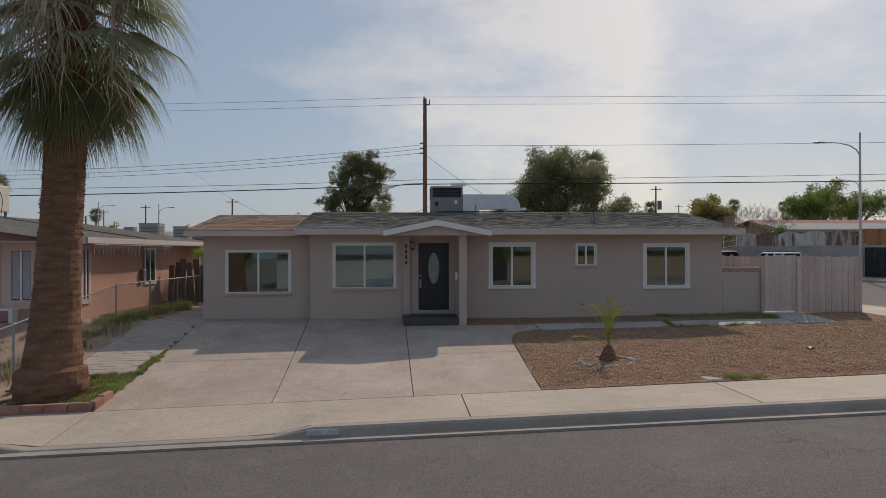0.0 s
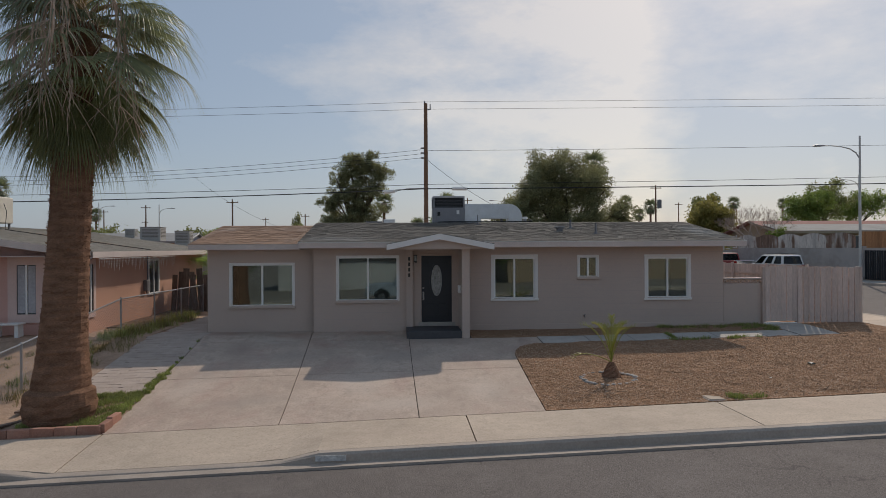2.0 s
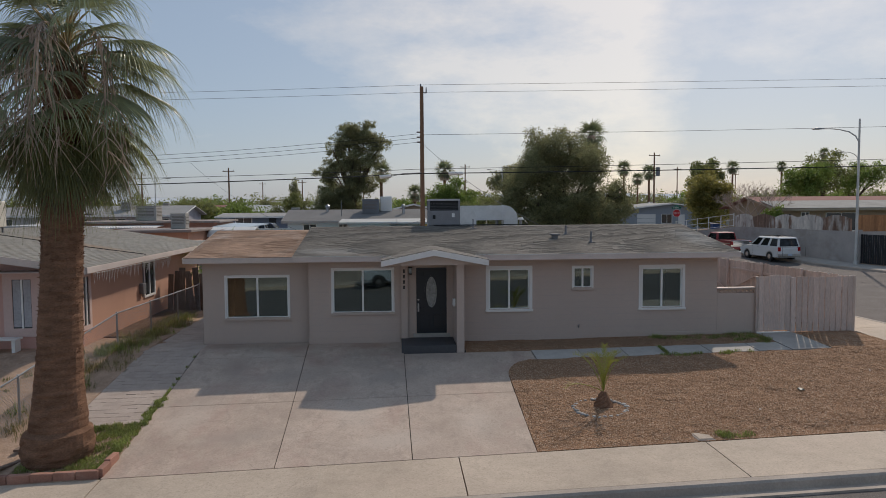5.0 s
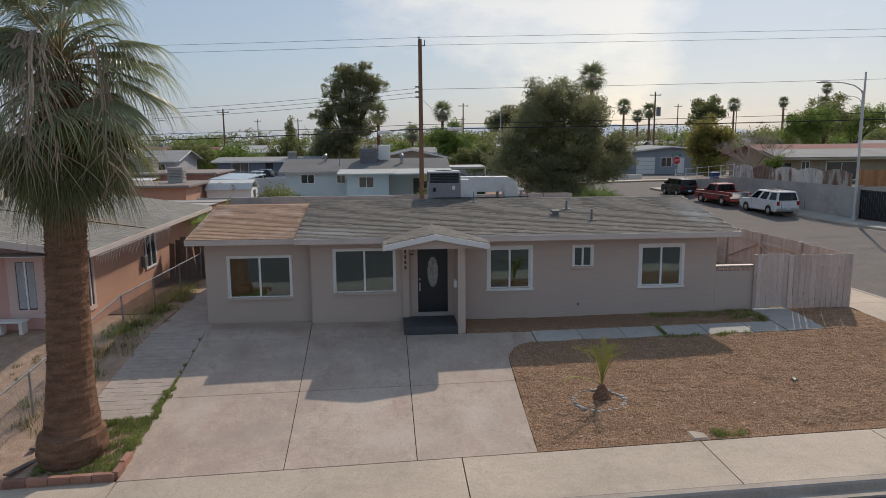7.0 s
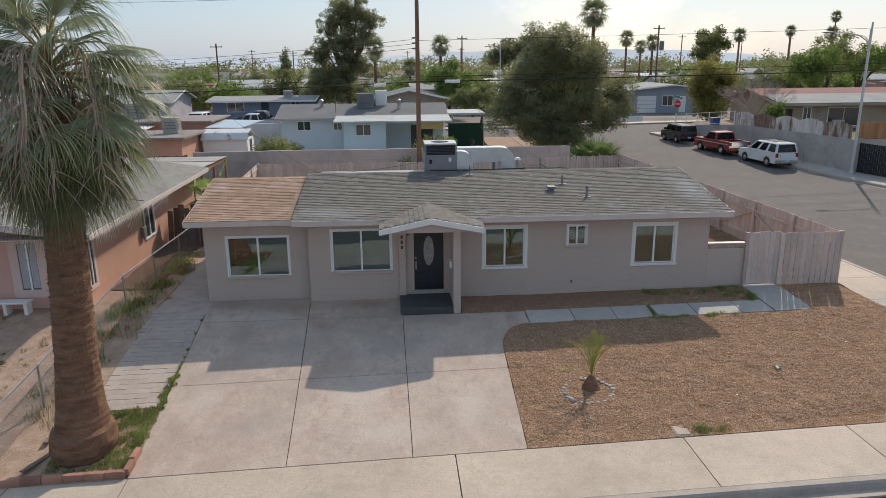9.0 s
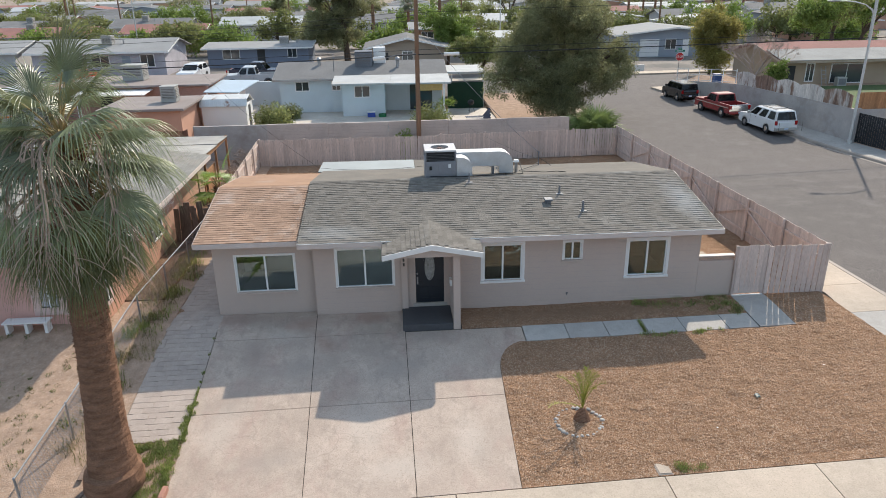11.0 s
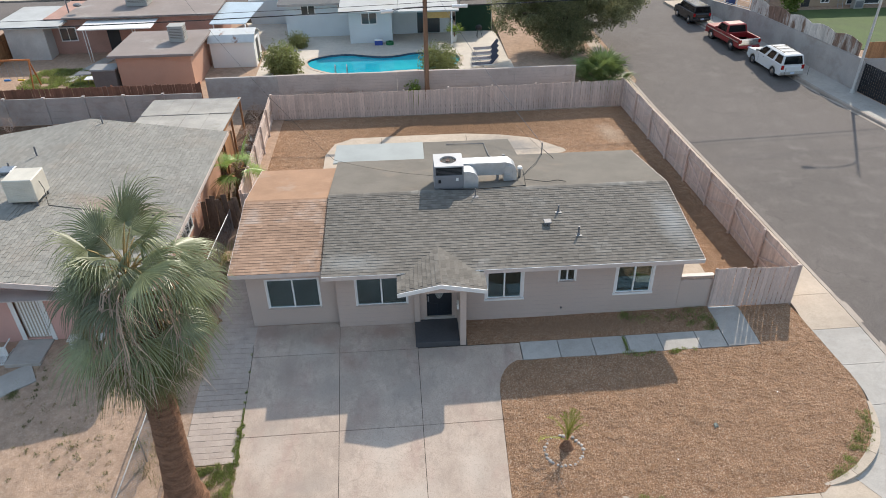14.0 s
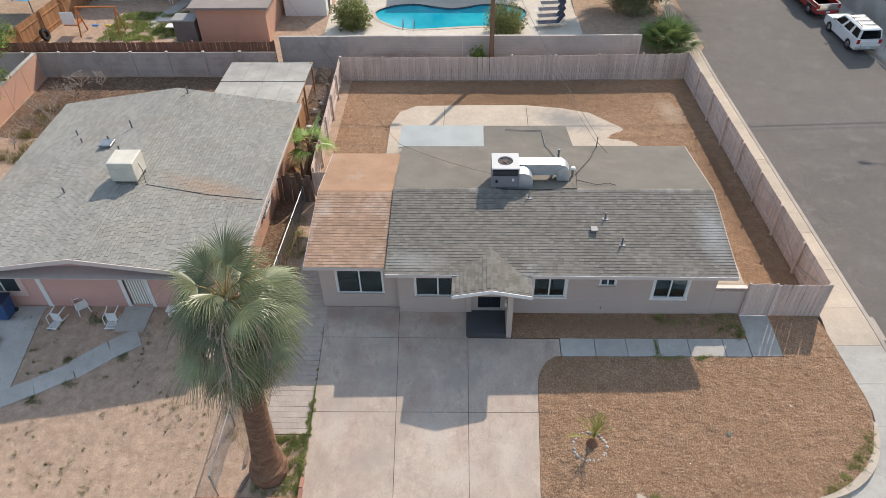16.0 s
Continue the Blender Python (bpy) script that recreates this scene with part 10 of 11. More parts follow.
def car(name, label, category, paint, L, W, prof, cabin, at, az, wheel_r=0.36, axles=None, bed=None, rack=False, lower=None, glass_cols=3, stripe=None, size=1.0):
    """A vehicle at the origin heading +y. prof: (y, z) side outline of the lower body; cabin: (y0, y1 at the belt, y0, y1 at the roof, z belt, z roof, inset)."""
    c = thing(name, (0, 0, 0), label, category)
    h = W / 2
    mb = Mesh()
    # body in five slices across, so that the flanks are rounded
    secs = [(-h, 0.05, 0.93), (-h * 0.93, 0.0, 1.0), (h * 0.93, 0.0, 1.0), (h, 0.05, 0.93)]
    n = len(prof)
    zmid = sum(z for _, z in prof) / n
    ymid = sum(y for y, _ in prof) / n
    vs = []
    for x, ins, k in secs:
        for y, z in prof:
            vs.append((x, ymid + (y - ymid) * (1 - ins * 0.35), zmid + (z - zmid) * k))
    fs = [(s * n + i, s * n + (i + 1) % n, (s + 1) * n + (i + 1) % n, (s + 1) * n + i) for s in range(3) for i in range(n)]
    fs += [tuple(range(n))[::-1], tuple(range(3 * n, 4 * n))]
    part("body", mb.add(vs, fs), paint, c)
    y0, y1, r0, r1, zb, zr, ins = cabin
    wi, wr = h * 0.95, h * 0.95 - ins

    def ring_(z, a, b, w):
        return [(-w, a, z), (w, a, z), (w, b, z), (-w, b, z)]
    lo, hi, cp_ = ring_(zb - 0.03, y0, y1, wi), ring_(zr - 0.06, r0, r1, wr), ring_(zr, r0 + 0.12, r1 - 0.15, wr - 0.12)
    part("cabin", Mesh().add(lo + hi + cp_, [(0, 1, 5, 4), (1, 2, 6, 5), (2, 3, 7, 6), (3, 0, 4, 7), (4, 5, 9, 8), (5, 6, 10, 9), (6, 7, 11, 10), (7, 4, 8, 11), (8, 9, 10, 11)]), paint, c)

    def pane(p, q, r, s, out, nm, mrg=0.1):
        P, Q, R, S = map(Vector, (p, q, r, s))
        cn = (P + Q + R + S) / 4
        o = Vector(out) * 0.008
        k = 1 - mrg
        f_ = [cn + (v - cn) * k + o for v in (P, Q, R, S)]
        part(nm, Mesh().add(f_, [(0, 1, 2, 3), (3, 2, 1, 0)]), GLASS_CAR, c)
    pane(lo[0], lo[1], hi[1], hi[0], (0, -1, 0.2), "rear_window", 0.14)
    pane(lo[2], lo[3], hi[3], hi[2], (0, 1, 0.3), "windscreen", 0.1)
    for sx in (-1, 1):
        a, b = (lo[0], lo[3]) if sx < 0 else (lo[1], lo[2])
        d, e = (hi[0], hi[3]) if sx < 0 else (hi[1], hi[2])
        for i in range(glass_cols):
            t0, t1 = i / glass_cols + 0.02, (i + 1) / glass_cols - 0.02
            A, B, D, E = Vector(a), Vector(b), Vector(d), Vector(e)
            pane(A.lerp(B, t0), A.lerp(B, t1), D.lerp(E, t1), D.lerp(E, t0), (sx, 0, 0.15), "side_window", 0.16)
    ax = axles or (L * -0.29, L * 0.31)
    for sx in (-1, 1):
        for y in ax:
            w_ = part("wheel", Mesh().cyl((sx * (h - 0.2), y, wheel_r), (sx * (h + 0.015), y, wheel_r), wheel_r, wheel_r, 20), BLACK, c)
            part("rim", Mesh().cyl((sx * (h - 0.05), y, wheel_r), (sx * (h + 0.03), y, wheel_r), wheel_r * 0.6, wheel_r * 0.5, 14), CHROME, w_)
            arch = Mesh()
            ng = 12
            vs = []
            for k in range(ng + 1):
                g = math.pi * k / ng
                for rr_ in (wheel_r * 1.03, wheel_r * 1.2):
                    vs.append((sx * (h + 0.006), y + rr_ * math.cos(g), wheel_r + rr_ * math.sin(g)))
            part("wheel_arch", arch.add(vs, [(2 * k, 2 * k + 1, 2 * k + 3, 2 * k + 2) for k in range(ng)] + [(2 * k + 2, 2 * k + 3, 2 * k + 1, 2 * k) for k in range(ng)]), lower or BLACK, c)
        part("mirror", Mesh().box(sx * h, y1 - 0.35, zb + 0.02, sx * (h + 0.2), y1 - 0.2, zb + 0.2, 0.03) if sx > 0 else Mesh().box(-h - 0.2, y1 - 0.35, zb + 0.02, -h, y1 - 0.2, zb + 0.2, 0.03), lower or paint, c)
        zt = zb - 0.18
        xa, xb = sorted((sx * h * 0.98, sx * h * 0.74))
        part("tail_lamp", Mesh().box(xa, -L / 2 - 0.01, zt - 0.16, xb, -L / 2 + 0.06, zt + 0.14, 0.015), TAIL, c)
        part("head_lamp", Mesh().box(xa, L / 2 - 0.07, 0.62, xb, L / 2 + 0.012, 0.8, 0.015), HEAD, c)
        part("door_handle", Mesh().box(sx * h - 0.012, 0.0, zb - 0.16, sx * h + 0.012, 0.16, zb - 0.12), CHROME, c)
    part("rear_bumper", Mesh().box(-h * 0.97, -L / 2 - 0.1, 0.38, h * 0.97, -L / 2 + 0.08, 0.6, 0.04), lower or paint, c)
    part("front_bumper", Mesh().box(-h * 0.97, L / 2 - 0.08, 0.36, h * 0.97, L / 2 + 0.1, 0.58, 0.04), lower or paint, c)
    part("plate", Mesh().box(-0.16, -L / 2 - 0.115, 0.46, 0.16, -L / 2 - 0.1, 0.6), surface("pale blue plate", (0.5, 0.58, 0.68), 0.5), c)
    for sx in (-1, 1):
        for yy in (y0 + 0.25 * (y1 - y0) * 0 + (y0 + y1) / 2, y1 - 0.4):
            part("door_seam", Mesh().box(sx * (h * 0.995) - 0.008, yy - 0.006, 0.45, sx * (h * 0.995) + 0.008, yy + 0.006, zb - 0.02), BLACK, c)
        if stripe:
            part("side_stripe", Mesh().box(sx * h - 0.01, -L / 2 + 0.1, stripe[0], sx * h + 0.01, L / 2 - 0.15, stripe[1]), CHROME, c)
    if rack:
        for sx in (-1, 1):
            part("roof_rail", Mesh().tube([(sx * (wr - 0.16), r0 + 0.3, zr + 0.06), (sx * (wr - 0.16), r1 - 0.4, zr + 0.06)], 0.02, 5), BLACK, c)
        for yy in (r0 + 0.6, (r0 + r1) / 2, r1 - 0.7):
            part("roof_bar", Mesh().box(-(wr - 0.16), yy, zr + 0.04, wr - 0.16, yy + 0.05, zr + 0.07), BLACK, c)
    if bed:
        b0, b1, zt = bed
        bd = part("bed_rail", Mesh().box(-h * 0.98, b0, zt - 0.5, -h * 0.86, b1, zt, 0.02).box(h * 0.86, b0, zt - 0.5, h * 0.98, b1, zt, 0.02).box(-h * 0.86, b1 - 0.1, zt - 0.5, h * 0.86, b1, zt, 0.02), paint, c)
        part("tailgate", Mesh().box(-h * 0.97, b0 - 0.02, zt - 0.52, h * 0.97, b0 + 0.08, zt, 0.02), CHROME if stripe else paint, c)
        part("bed_floor", Mesh().box(-h * 0.86, b0, zt - 0.47, h * 0.86, b1, zt - 0.42), lower or BLACK, c)
    c.matrix_world = pose(at[0], at[1], level(*at) - 0.15, 0, 0, az) @ Matrix.Scale(size, 4)
    return c


def paint(name, col, rough=0.25):
    return surface(name, col, rough, big=1.5, vary=0.05, grain=0.02, bump=0, spec=0.6)


SUV_PROF = [(-2.42, 0.42), (-2.3, 0.3), (2.2, 0.3), (2.42, 0.45), (2.44, 0.85), (2.3, 1.0), (1.1, 1.13), (-2.3, 1.13), (-2.44, 0.95)]
car("white_suv", "white sport utility vehicle with roof rack parked at the kerb", "car", paint("white car paint", (0.72, 0.72, 0.71)), 4.88, 1.82, SUV_PROF, (-2.4, 1.2, -2.25, 0.35, 1.12, 1.8, 0.14), (26.0, 46.0), 4.0, size=0.9, rack=True, lower=surface("grey lower trim", (0.42, 0.40, 0.36), 0.6))
TRUCK_PROF = [(-2.6, 0.5), (-2.5, 0.42), (2.45, 0.42), (2.62, 0.5), (2.64, 0.95), (2.5, 1.08), (1.0, 1.14), (0.2, 1.14), (-0.62, 1.14), (-0.65, 0.72), (-2.6, 0.72)]
car("red_pickup", "faded red pickup truck with chrome tailgate parked at the kerb", "truck", paint("faded red car paint", (0.27, 0.02, 0.022), 0.35), 5.24, 1.95, TRUCK_PROF, (-0.62, 1.1, -0.5, 0.6, 1.13, 1.76, 0.12), (25.25, 51.4), 7.5, size=0.89, wheel_r=0.38, bed=(-2.6, -0.64, 1.14), glass_cols=1, stripe=(0.86, 0.93))
VAN_PROF = [(-1.95, 0.42), (-1.85, 0.28), (1.85, 0.28), (1.97, 0.42), (1.97, 0.85), (1.8, 0.98), (1.0, 1.08), (-1.9, 1.08), (-1.98, 0.9)]
car("black_box_wagon", "black boxy compact wagon parked at the kerb", "car", paint("black car paint", (0.012, 0.013, 0.015)), 3.96, 1.72, VAN_PROF, (-1.95, 1.25, -1.82, 0.75, 1.07, 1.65, 0.1), (24.45, 57.6), 5.5, size=0.88, wheel_r=0.32, glass_cols=3)
far_cars = (("orange_car", "orange compact sedan parked before a distant house", "car", (0.5, 0.10, 0.03), 4.4, 1.75, VAN_PROF, (-1.3, 1.0, -0.8, 0.4, 1.0, 1.42, 0.2), (-32.4, 76.5), 80, None),
            ("white_crossover", "white crossover parked on a distant driveway", "car", (0.75, 0.75, 0.75), 4.7, 1.85, SUV_PROF, (-2.2, 1.2, -1.9, 0.3, 1.1, 1.7, 0.14), (-20.6, 77.0), 174, None),
            ("silver_pickup", "silver crew-cab pickup parked across the far street", "truck", (0.45, 0.46, 0.47), 5.8, 1.98, TRUCK_PROF, (-0.62, 1.35, -0.4, 0.8, 1.13, 1.85, 0.14), (-13.6, 72.2), 92, (-2.6, -0.64, 1.14)),
            ("dark_pickup", "dark blue pickup parked by the blue house", "truck", (0.03, 0.035, 0.06), 5.8, 1.98, TRUCK_PROF, (-0.62, 1.35, -0.4, 0.8, 1.13, 1.85, 0.14), (-13.9, 76.3), 266, (-2.6, -0.64, 1.14)),
            ("dark_sedan", "dark sedan on the far street", "car", (0.05, 0.055, 0.06), 4.4, 1.75, VAN_PROF, (-1.3, 1.0, -0.8, 0.4, 1.0, 1.42, 0.2), (-27.5, 69.0), 85, None))
for nm, lb, ct, col, L, W, pr, cb, at, az, bd in far_cars:
    car(nm, lb, ct, paint(nm.replace("_", " ") + " paint", col), L, W, pr, cb, at, az, bed=bd, glass_cols=2)

# ---------- trees ----------
tree("large_pine", (13.2, 52.0, level(13.2, 52)), [(12.8, 52.2, 6.7, 3.0, 2.9, 2.9), (12.0, 52.1, 8.2, 2.0, 1.9, 1.6), (15.2, 52.3, 7.2, 1.6, 1.7, 1.5), (10.2, 51.8, 6.6, 1.3, 1.4, 1.5), (9.5, 51.6, 5.1, 1.3, 1.4, 1.2), (17.2, 52.5, 5.0, 1.5, 1.5, 1.2), (13.6, 51.6, 3.7, 3.8, 2.8, 1.5), (11.0, 51.4, 3.2, 2.6, 2.4, 1.5), (16.6, 52.6, 3.4, 1.6, 1.6, 1.3), (12.6, 51.2, 2.0, 2.6, 2.2, 1.1), (8.4, 50.6, 3.6, 1.6, 1.6, 1.3), (9.2, 51.0, 5.0, 1.5, 1.6, 1.2), (17.0, 52.5, 4.3, 1.5, 1.6, 1.4), (12.4, 50.2, 1.5, 2.0, 1.6, 0.9)], LEAF_PINE, 11000, 0.075,
     "large dark spreading conifer beside the side street", 0.32, 3, 15, 0.17, hang=-0.5, clumps=16)
CLUMP = surface("deep green fan leaves", (0.19, 0.25, 0.085), 0.45, big=1.2, fine=12, vary=0.3, grain=0.15, bump=0, rand=0.3, spec=0.6, trans=0.4)
yc = thing("fan_palm_clump", (13.6, 44.8, level(13.6, 44.8)), "low clump of green fan palm leaves by the kerb", "palm")
yl = [data_of("leaf", fan_leaf(60 + i, stalk=1.1, blade=1.25, spread=115, droop=0.4 + 0.2 * i, n=22, width=0.045), CLUMP) for i in range(3)]
for i in range(46):
    el = 82 - 75 * (i / 46) + rs.uniform(-6, 6)
    piece("leaf", yl[i % 3], yc, (13.6 + rs.uniform(-0.4, 0.4), 44.8 + rs.uniform(-0.4, 0.4), level(13.6, 44.8) + 0.25), Euler((rs.uniform(-0.2, 0.2), radians(-el), radians(i * 137.5))))
tree("tall_pine", (-5.2, 92.0, 0.8), [(-4.6, 92, 13.2, 2.9, 2.6, 1.9), (-7.0, 92, 12.0, 1.9, 1.9, 1.5), (-2.1, 92, 12.4, 1.5, 1.6, 1.2), (-6.0, 92, 9.6, 3.0, 2.6, 1.9), (-3.2, 92, 10.6, 1.7, 1.6, 1.2), (-8.6, 92, 8.2, 1.7, 1.9, 1.4), (-4.2, 92, 7.6, 2.4, 2.2, 1.6), (-7.0, 92, 6.0, 2.8, 2.4, 1.6), (-9.2, 92, 4.4, 2.4, 2.2, 1.6), (-6.2, 92, 3.8, 2.6, 2.2, 1.6)], LEAF_PINE, 6200, 0.11, "tall dark pine in a far yard", 0.4, 5, 13, 0.2, hang=-0.5, clumps=12)
tree("olive_tree", (32.0, 69.0, 1.0), [(31.7, 69.2, 5.9, 1.7, 2.0, 1.6), (33.3, 68.6, 5.2, 1.4, 1.7, 1.5), (31.1, 69.4, 4.2, 1.3, 1.6, 1.4), (32.6, 68.6, 3.6, 1.7, 1.6, 1.5), (31.9, 68.2, 2.4, 1.6, 1.5, 1.2)], surface("yellow-olive leaves", (0.31, 0.275, 0.085), 0.6, big=0.5, fine=6, vary=0.3, grain=0.25, bump=0, island=0.35, spec=0.3, trans=0.5), 2400, 0.13, "yellow-olive bushy tree at the street corner", 0.2, 6, 8, 0.3)
bare_tree("bare_tree", (30.6, 57.6, 1.2), 5.0, "leafless pinkish tree behind the wall", seed=5, spread=0.95)
tree("green_shrub_tree", (31.0, 54.6, 1.2), [(31.0, 54.6, 2.9, 0.8, 0.8, 1.0)], LEAF_GREEN, 260, 0.12, "small bright green tree behind the wall", 0.06, 8, 8, 0.2)
tree("green_tree", (43.6, 71.5, 1.3), [(43.6, 71.5, 6.4, 2.3, 2.2, 2.0), (45.4, 71.5, 7.4, 1.6, 1.6, 1.3)], LEAF_GREEN, 1500, 0.12, "fresh green leafy tree behind the tan house", 0.25, 9, 8, 0.3)
tree("green_tree", (52.5, 78.0, 1.1), [(53.0, 78, 6.8, 2.6, 2.4, 1.9), (55.8, 78, 7.6, 2.4, 2.2, 1.7)], LEAF_GREEN, 1000, 0.14, "fresh green leafy tree behind the tan house", 0.25, 10, 8, 0.32)
tree("grey_green_tree", (48.5, 76.0, 1.3), [(49.0, 76, 8.0, 2.3, 2.2, 1.9), (48.0, 76, 6.4, 2.0, 2.0, 1.6)], LEAF_OLIVE, 700, 0.14, "grey-green tree behind the tan house", 0.25, 11, 8, 0.3)
tree("green_tree", (48.5, 52.0, 1.2), [(48.5, 52, 5.0, 1.6, 1.6, 2.2)], LEAF_GREEN, 700, 0.13, "green tree at the edge of the raised yard", 0.18, 12, 8, 0.25)
tree("bright_green_tree", (7.0, 84.5, 0.9), [(6.6, 84.5, 5.4, 2.4, 2.2, 2.0), (8.6, 84.5, 4.2, 2.2, 2.0, 1.8)], LEAF_GREEN, 1300, 0.15, "bright yellow-green tree behind the white house", 0.2, 13, 8, 0.3)
tree("dark_bushy_tree", (10.0, 76.5, 0.9), [(9.4, 76.5, 3.2, 2.6, 2.2, 1.7), (12.4, 76.5, 3.0, 2.2, 2.2, 1.6)], LEAF_OLIVE, 1200, 0.15, "dark bushy tree behind the carport", 0.2, 14, 8, 0.3)
tree("far_tree", (19.9, 120, 0.9), [(18.5, 120, 8.4, 2.8, 2.6, 2.0), (21.6, 120, 9.4, 2.8, 2.6, 1.8)], LEAF_PINE, 900, 0.24, "dark distant tree above the roofs", 0.25, 15, 7, 0.4)
tree("far_tree", (68.5, 150, 0.9), [(68.5, 150, 11, 3.6, 3.4, 3.0), (66.8, 150, 8.4, 2.6, 2.6, 2.0)], LEAF_OLIVE, 900, 0.28, "sparse distant tree above the roofs", 0.3, 16, 7, 0.45)
tree("far_tree", (-23.2, 160, 0.9), [(-23.2, 160, 5.0, 1.8, 1.8, 2.6), (-23.2, 160, 8.4, 1.0, 1.0, 2.4)], LEAF_PINE, 420, 0.26, "narrow dark distant cypress", 0.25, 17, 7, 0.3)
for i, (x, y, w_, h) in enumerate(((-29.5, 101, 4.4, 5.6), (-34.5, 103, 3.2, 4.2), (-27, 150, 4, 6), (-12, 128, 4, 4.6), (2, 138, 4, 5.0), (28, 118, 5, 5.0), (36, 128, 5, 5.5), (54, 120, 6, 6.5), (62, 108, 5, 6.0), (75, 120, 6, 7), (88, 135, 6, 7), (-52, 120, 5, 6), (-64, 135, 6, 6), (-44, 150, 5, 6), (-5, 185, 6, 6), (18, 175, 6, 6), (44, 180, 7, 7), (70, 195, 8, 8), (100, 175, 8, 8), (-30, 205, 7, 7), (-60, 220, 8, 7), (110, 150, 7, 8), (60, 92, 4, 5.5), (70, 85, 4, 5.5), (-78, 180, 8, 7), (130, 190, 8, 8), (24, 92, 3.0, 3.6))):
    tree("far_tree", (x, y, 0.9), [(x, y, h * 0.68, w_ * 0.6, w_ * 0.6, h * 0.34), (x + w_ * 0.5, y, h * 0.55, w_ * 0.5, w_ * 0.5, h * 0.28), (x - w_ * 0.5, y, h * 0.52, w_ * 0.45, w_ * 0.45, h * 0.28)], (LEAF_OLIVE, LEAF_GREEN, LEAF_PINE)[i % 3], 480, 0.24, ("grey-green distant tree", "fresh green distant tree", "dark distant conifer")[i % 3] + " among the roofs", 0.2, 30 + i, 7, 0.4)
rt = random.Random(21)
for i in range(34):
    x, y = -72 + (i % 17) * 8.2 + rt.uniform(-3, 3), (104 if i < 17 else 141) + rt.uniform(-4, 10)
    w_, h = rt.uniform(3.4, 5.4), rt.uniform(4.4, 6.6)
    tree("far_tree", (x, y, 0.9), [(x, y, h * 0.66, w_ * 0.6, w_ * 0.6, h * 0.34), (x + w_ * 0.5, y, h * 0.5, w_ * 0.5, w_ * 0.5, h * 0.28), (x - w_ * 0.5, y, h * 0.46, w_ * 0.45, w_ * 0.45, h * 0.28)], (LEAF_OLIVE, LEAF_GREEN)[i % 3 == 0], 420, 0.24, ("grey-green distant tree", "fresh green distant tree")[i % 3 == 0] + " among the roofs", 0.2, 80 + i, 7, 0.4)
far_leaf = [data_of("frond", fan_leaf(90 + i, stalk=0.8, blade=1.1, spread=110, droop=0.6 + 0.3 * i, n=13, width=0.07), FROND) for i in range(2)]
for i, (x, y, h) in enumerate(((24.4, 85, 12.2), (-2.1, 105, 8.8), (7.8, 110, 9.2), (46.6, 140, 11.0), (51.9, 140, 10.2), (79.4, 160, 12.2), (127, 200, 18.5), (114, 200, 14.6), (3.5, 128, 6.0), (-14, 150, 8.0), (60, 170, 10.0), (-49.0, 88.0, 9.5), (95, 150, 12.0), (-70, 165, 10), (38, 165, 10))):
    fp = thing("distant_fan_palm", (x, y, 0.9), "tall distant fan palm above the roofs", "palm tree", "distant palms")
    part("trunk", Mesh().cyl((x, y, 0.4), (x, y, h + 0.6), 0.28, 0.2, 8), TRUNK, fp)
    part("dead_skirt", Mesh().cyl((x, y, h - 1.0), (x, y, h + 0.5), 0.75, 0.45, 12, False), FROND_DRY, fp)
    for k in range(30):
        el = 78 - 130 * (k / 30)
        s = 1.25 if i == 0 else 1.1
        piece("frond", far_leaf[0 if el > 20 else 1], fp, (x, y, h + 0.6), Euler((0, radians(-el), radians(k * 137.5 + i * 40))), (s, s, s))

# ---------- houses beyond ----------
GREYHOUSE = surface("blue-grey stucco", (0.30, 0.33, 0.37), 0.88, vary=0.06, grain=0.06)
OFFWHITE = surface("off-white stucco", (0.52, 0.50, 0.48), 0.88, vary=0.06, grain=0.06)
BLUEH = surface("slate blue stucco", (0.19, 0.215, 0.27), 0.88, vary=0.06, grain=0.06)
BROWNH = surface("brown-grey stucco", (0.36, 0.29, 0.225), 0.88, vary=0.06, grain=0.06)
PALE_ROOF = surface("pale grey roofing", (0.30, 0.295, 0.285), 0.92, big=0.4, fine=10, vary=0.12, grain=0.12)
gable_house("grey_garage_house", 28.5, 88.5, 43.5, 98.0, 0.8, 2.7, 0.85, GREYHOUSE, PALE_ROOF, "blue-grey house with white garage door across the street", wins=[(34.8, 0.9, 36.1, 2.05)], doors=[(37.0, 37.85, WHITE_TRIM)], over=0.6, ridge="y", garage=(31.5, 33.95))
lw2 = thing("low_white_wall", (25.2, 74.3, 0.75), "low white wall with dark railing at the corner", "wall")
part("wall_body", Mesh().box(23.4, 74.2, 0.5, 27.2, 74.4, 1.5), WHITE_TRIM, lw2)
part("railing", Mesh().tube([(23.4, 74.3, 2.0), (26.6, 74.3, 2.0)], 0.03, 5), BLACK, lw2)
for i in range(16):
    part("baluster", Mesh().cyl((23.5 + i * 0.2, 74.3, 1.5), (23.5 + i * 0.2, 74.3, 2.0), 0.012, 0.012, 4), BLACK, lw2)
gable_house("lilac_house", -38.5, 80.5, -24.4, 89.0, 0.85, 2.6, 1.0, surface("pale lilac-grey stucco", (0.46, 0.43, 0.46), 0.88), PALE_ROOF, "pale lilac-grey house with low pale roof", wins=[(-36.6, 0.8, -34.6, 2.1), (-32.2, 0.9, -30.4, 2.1), (-27.0, 0.9, -25.6, 2.1)], doors=[(-29.0, -28.1, GREYHOUSE)], over=0.6, cooler=(-31.0, 82.8, 1.1))
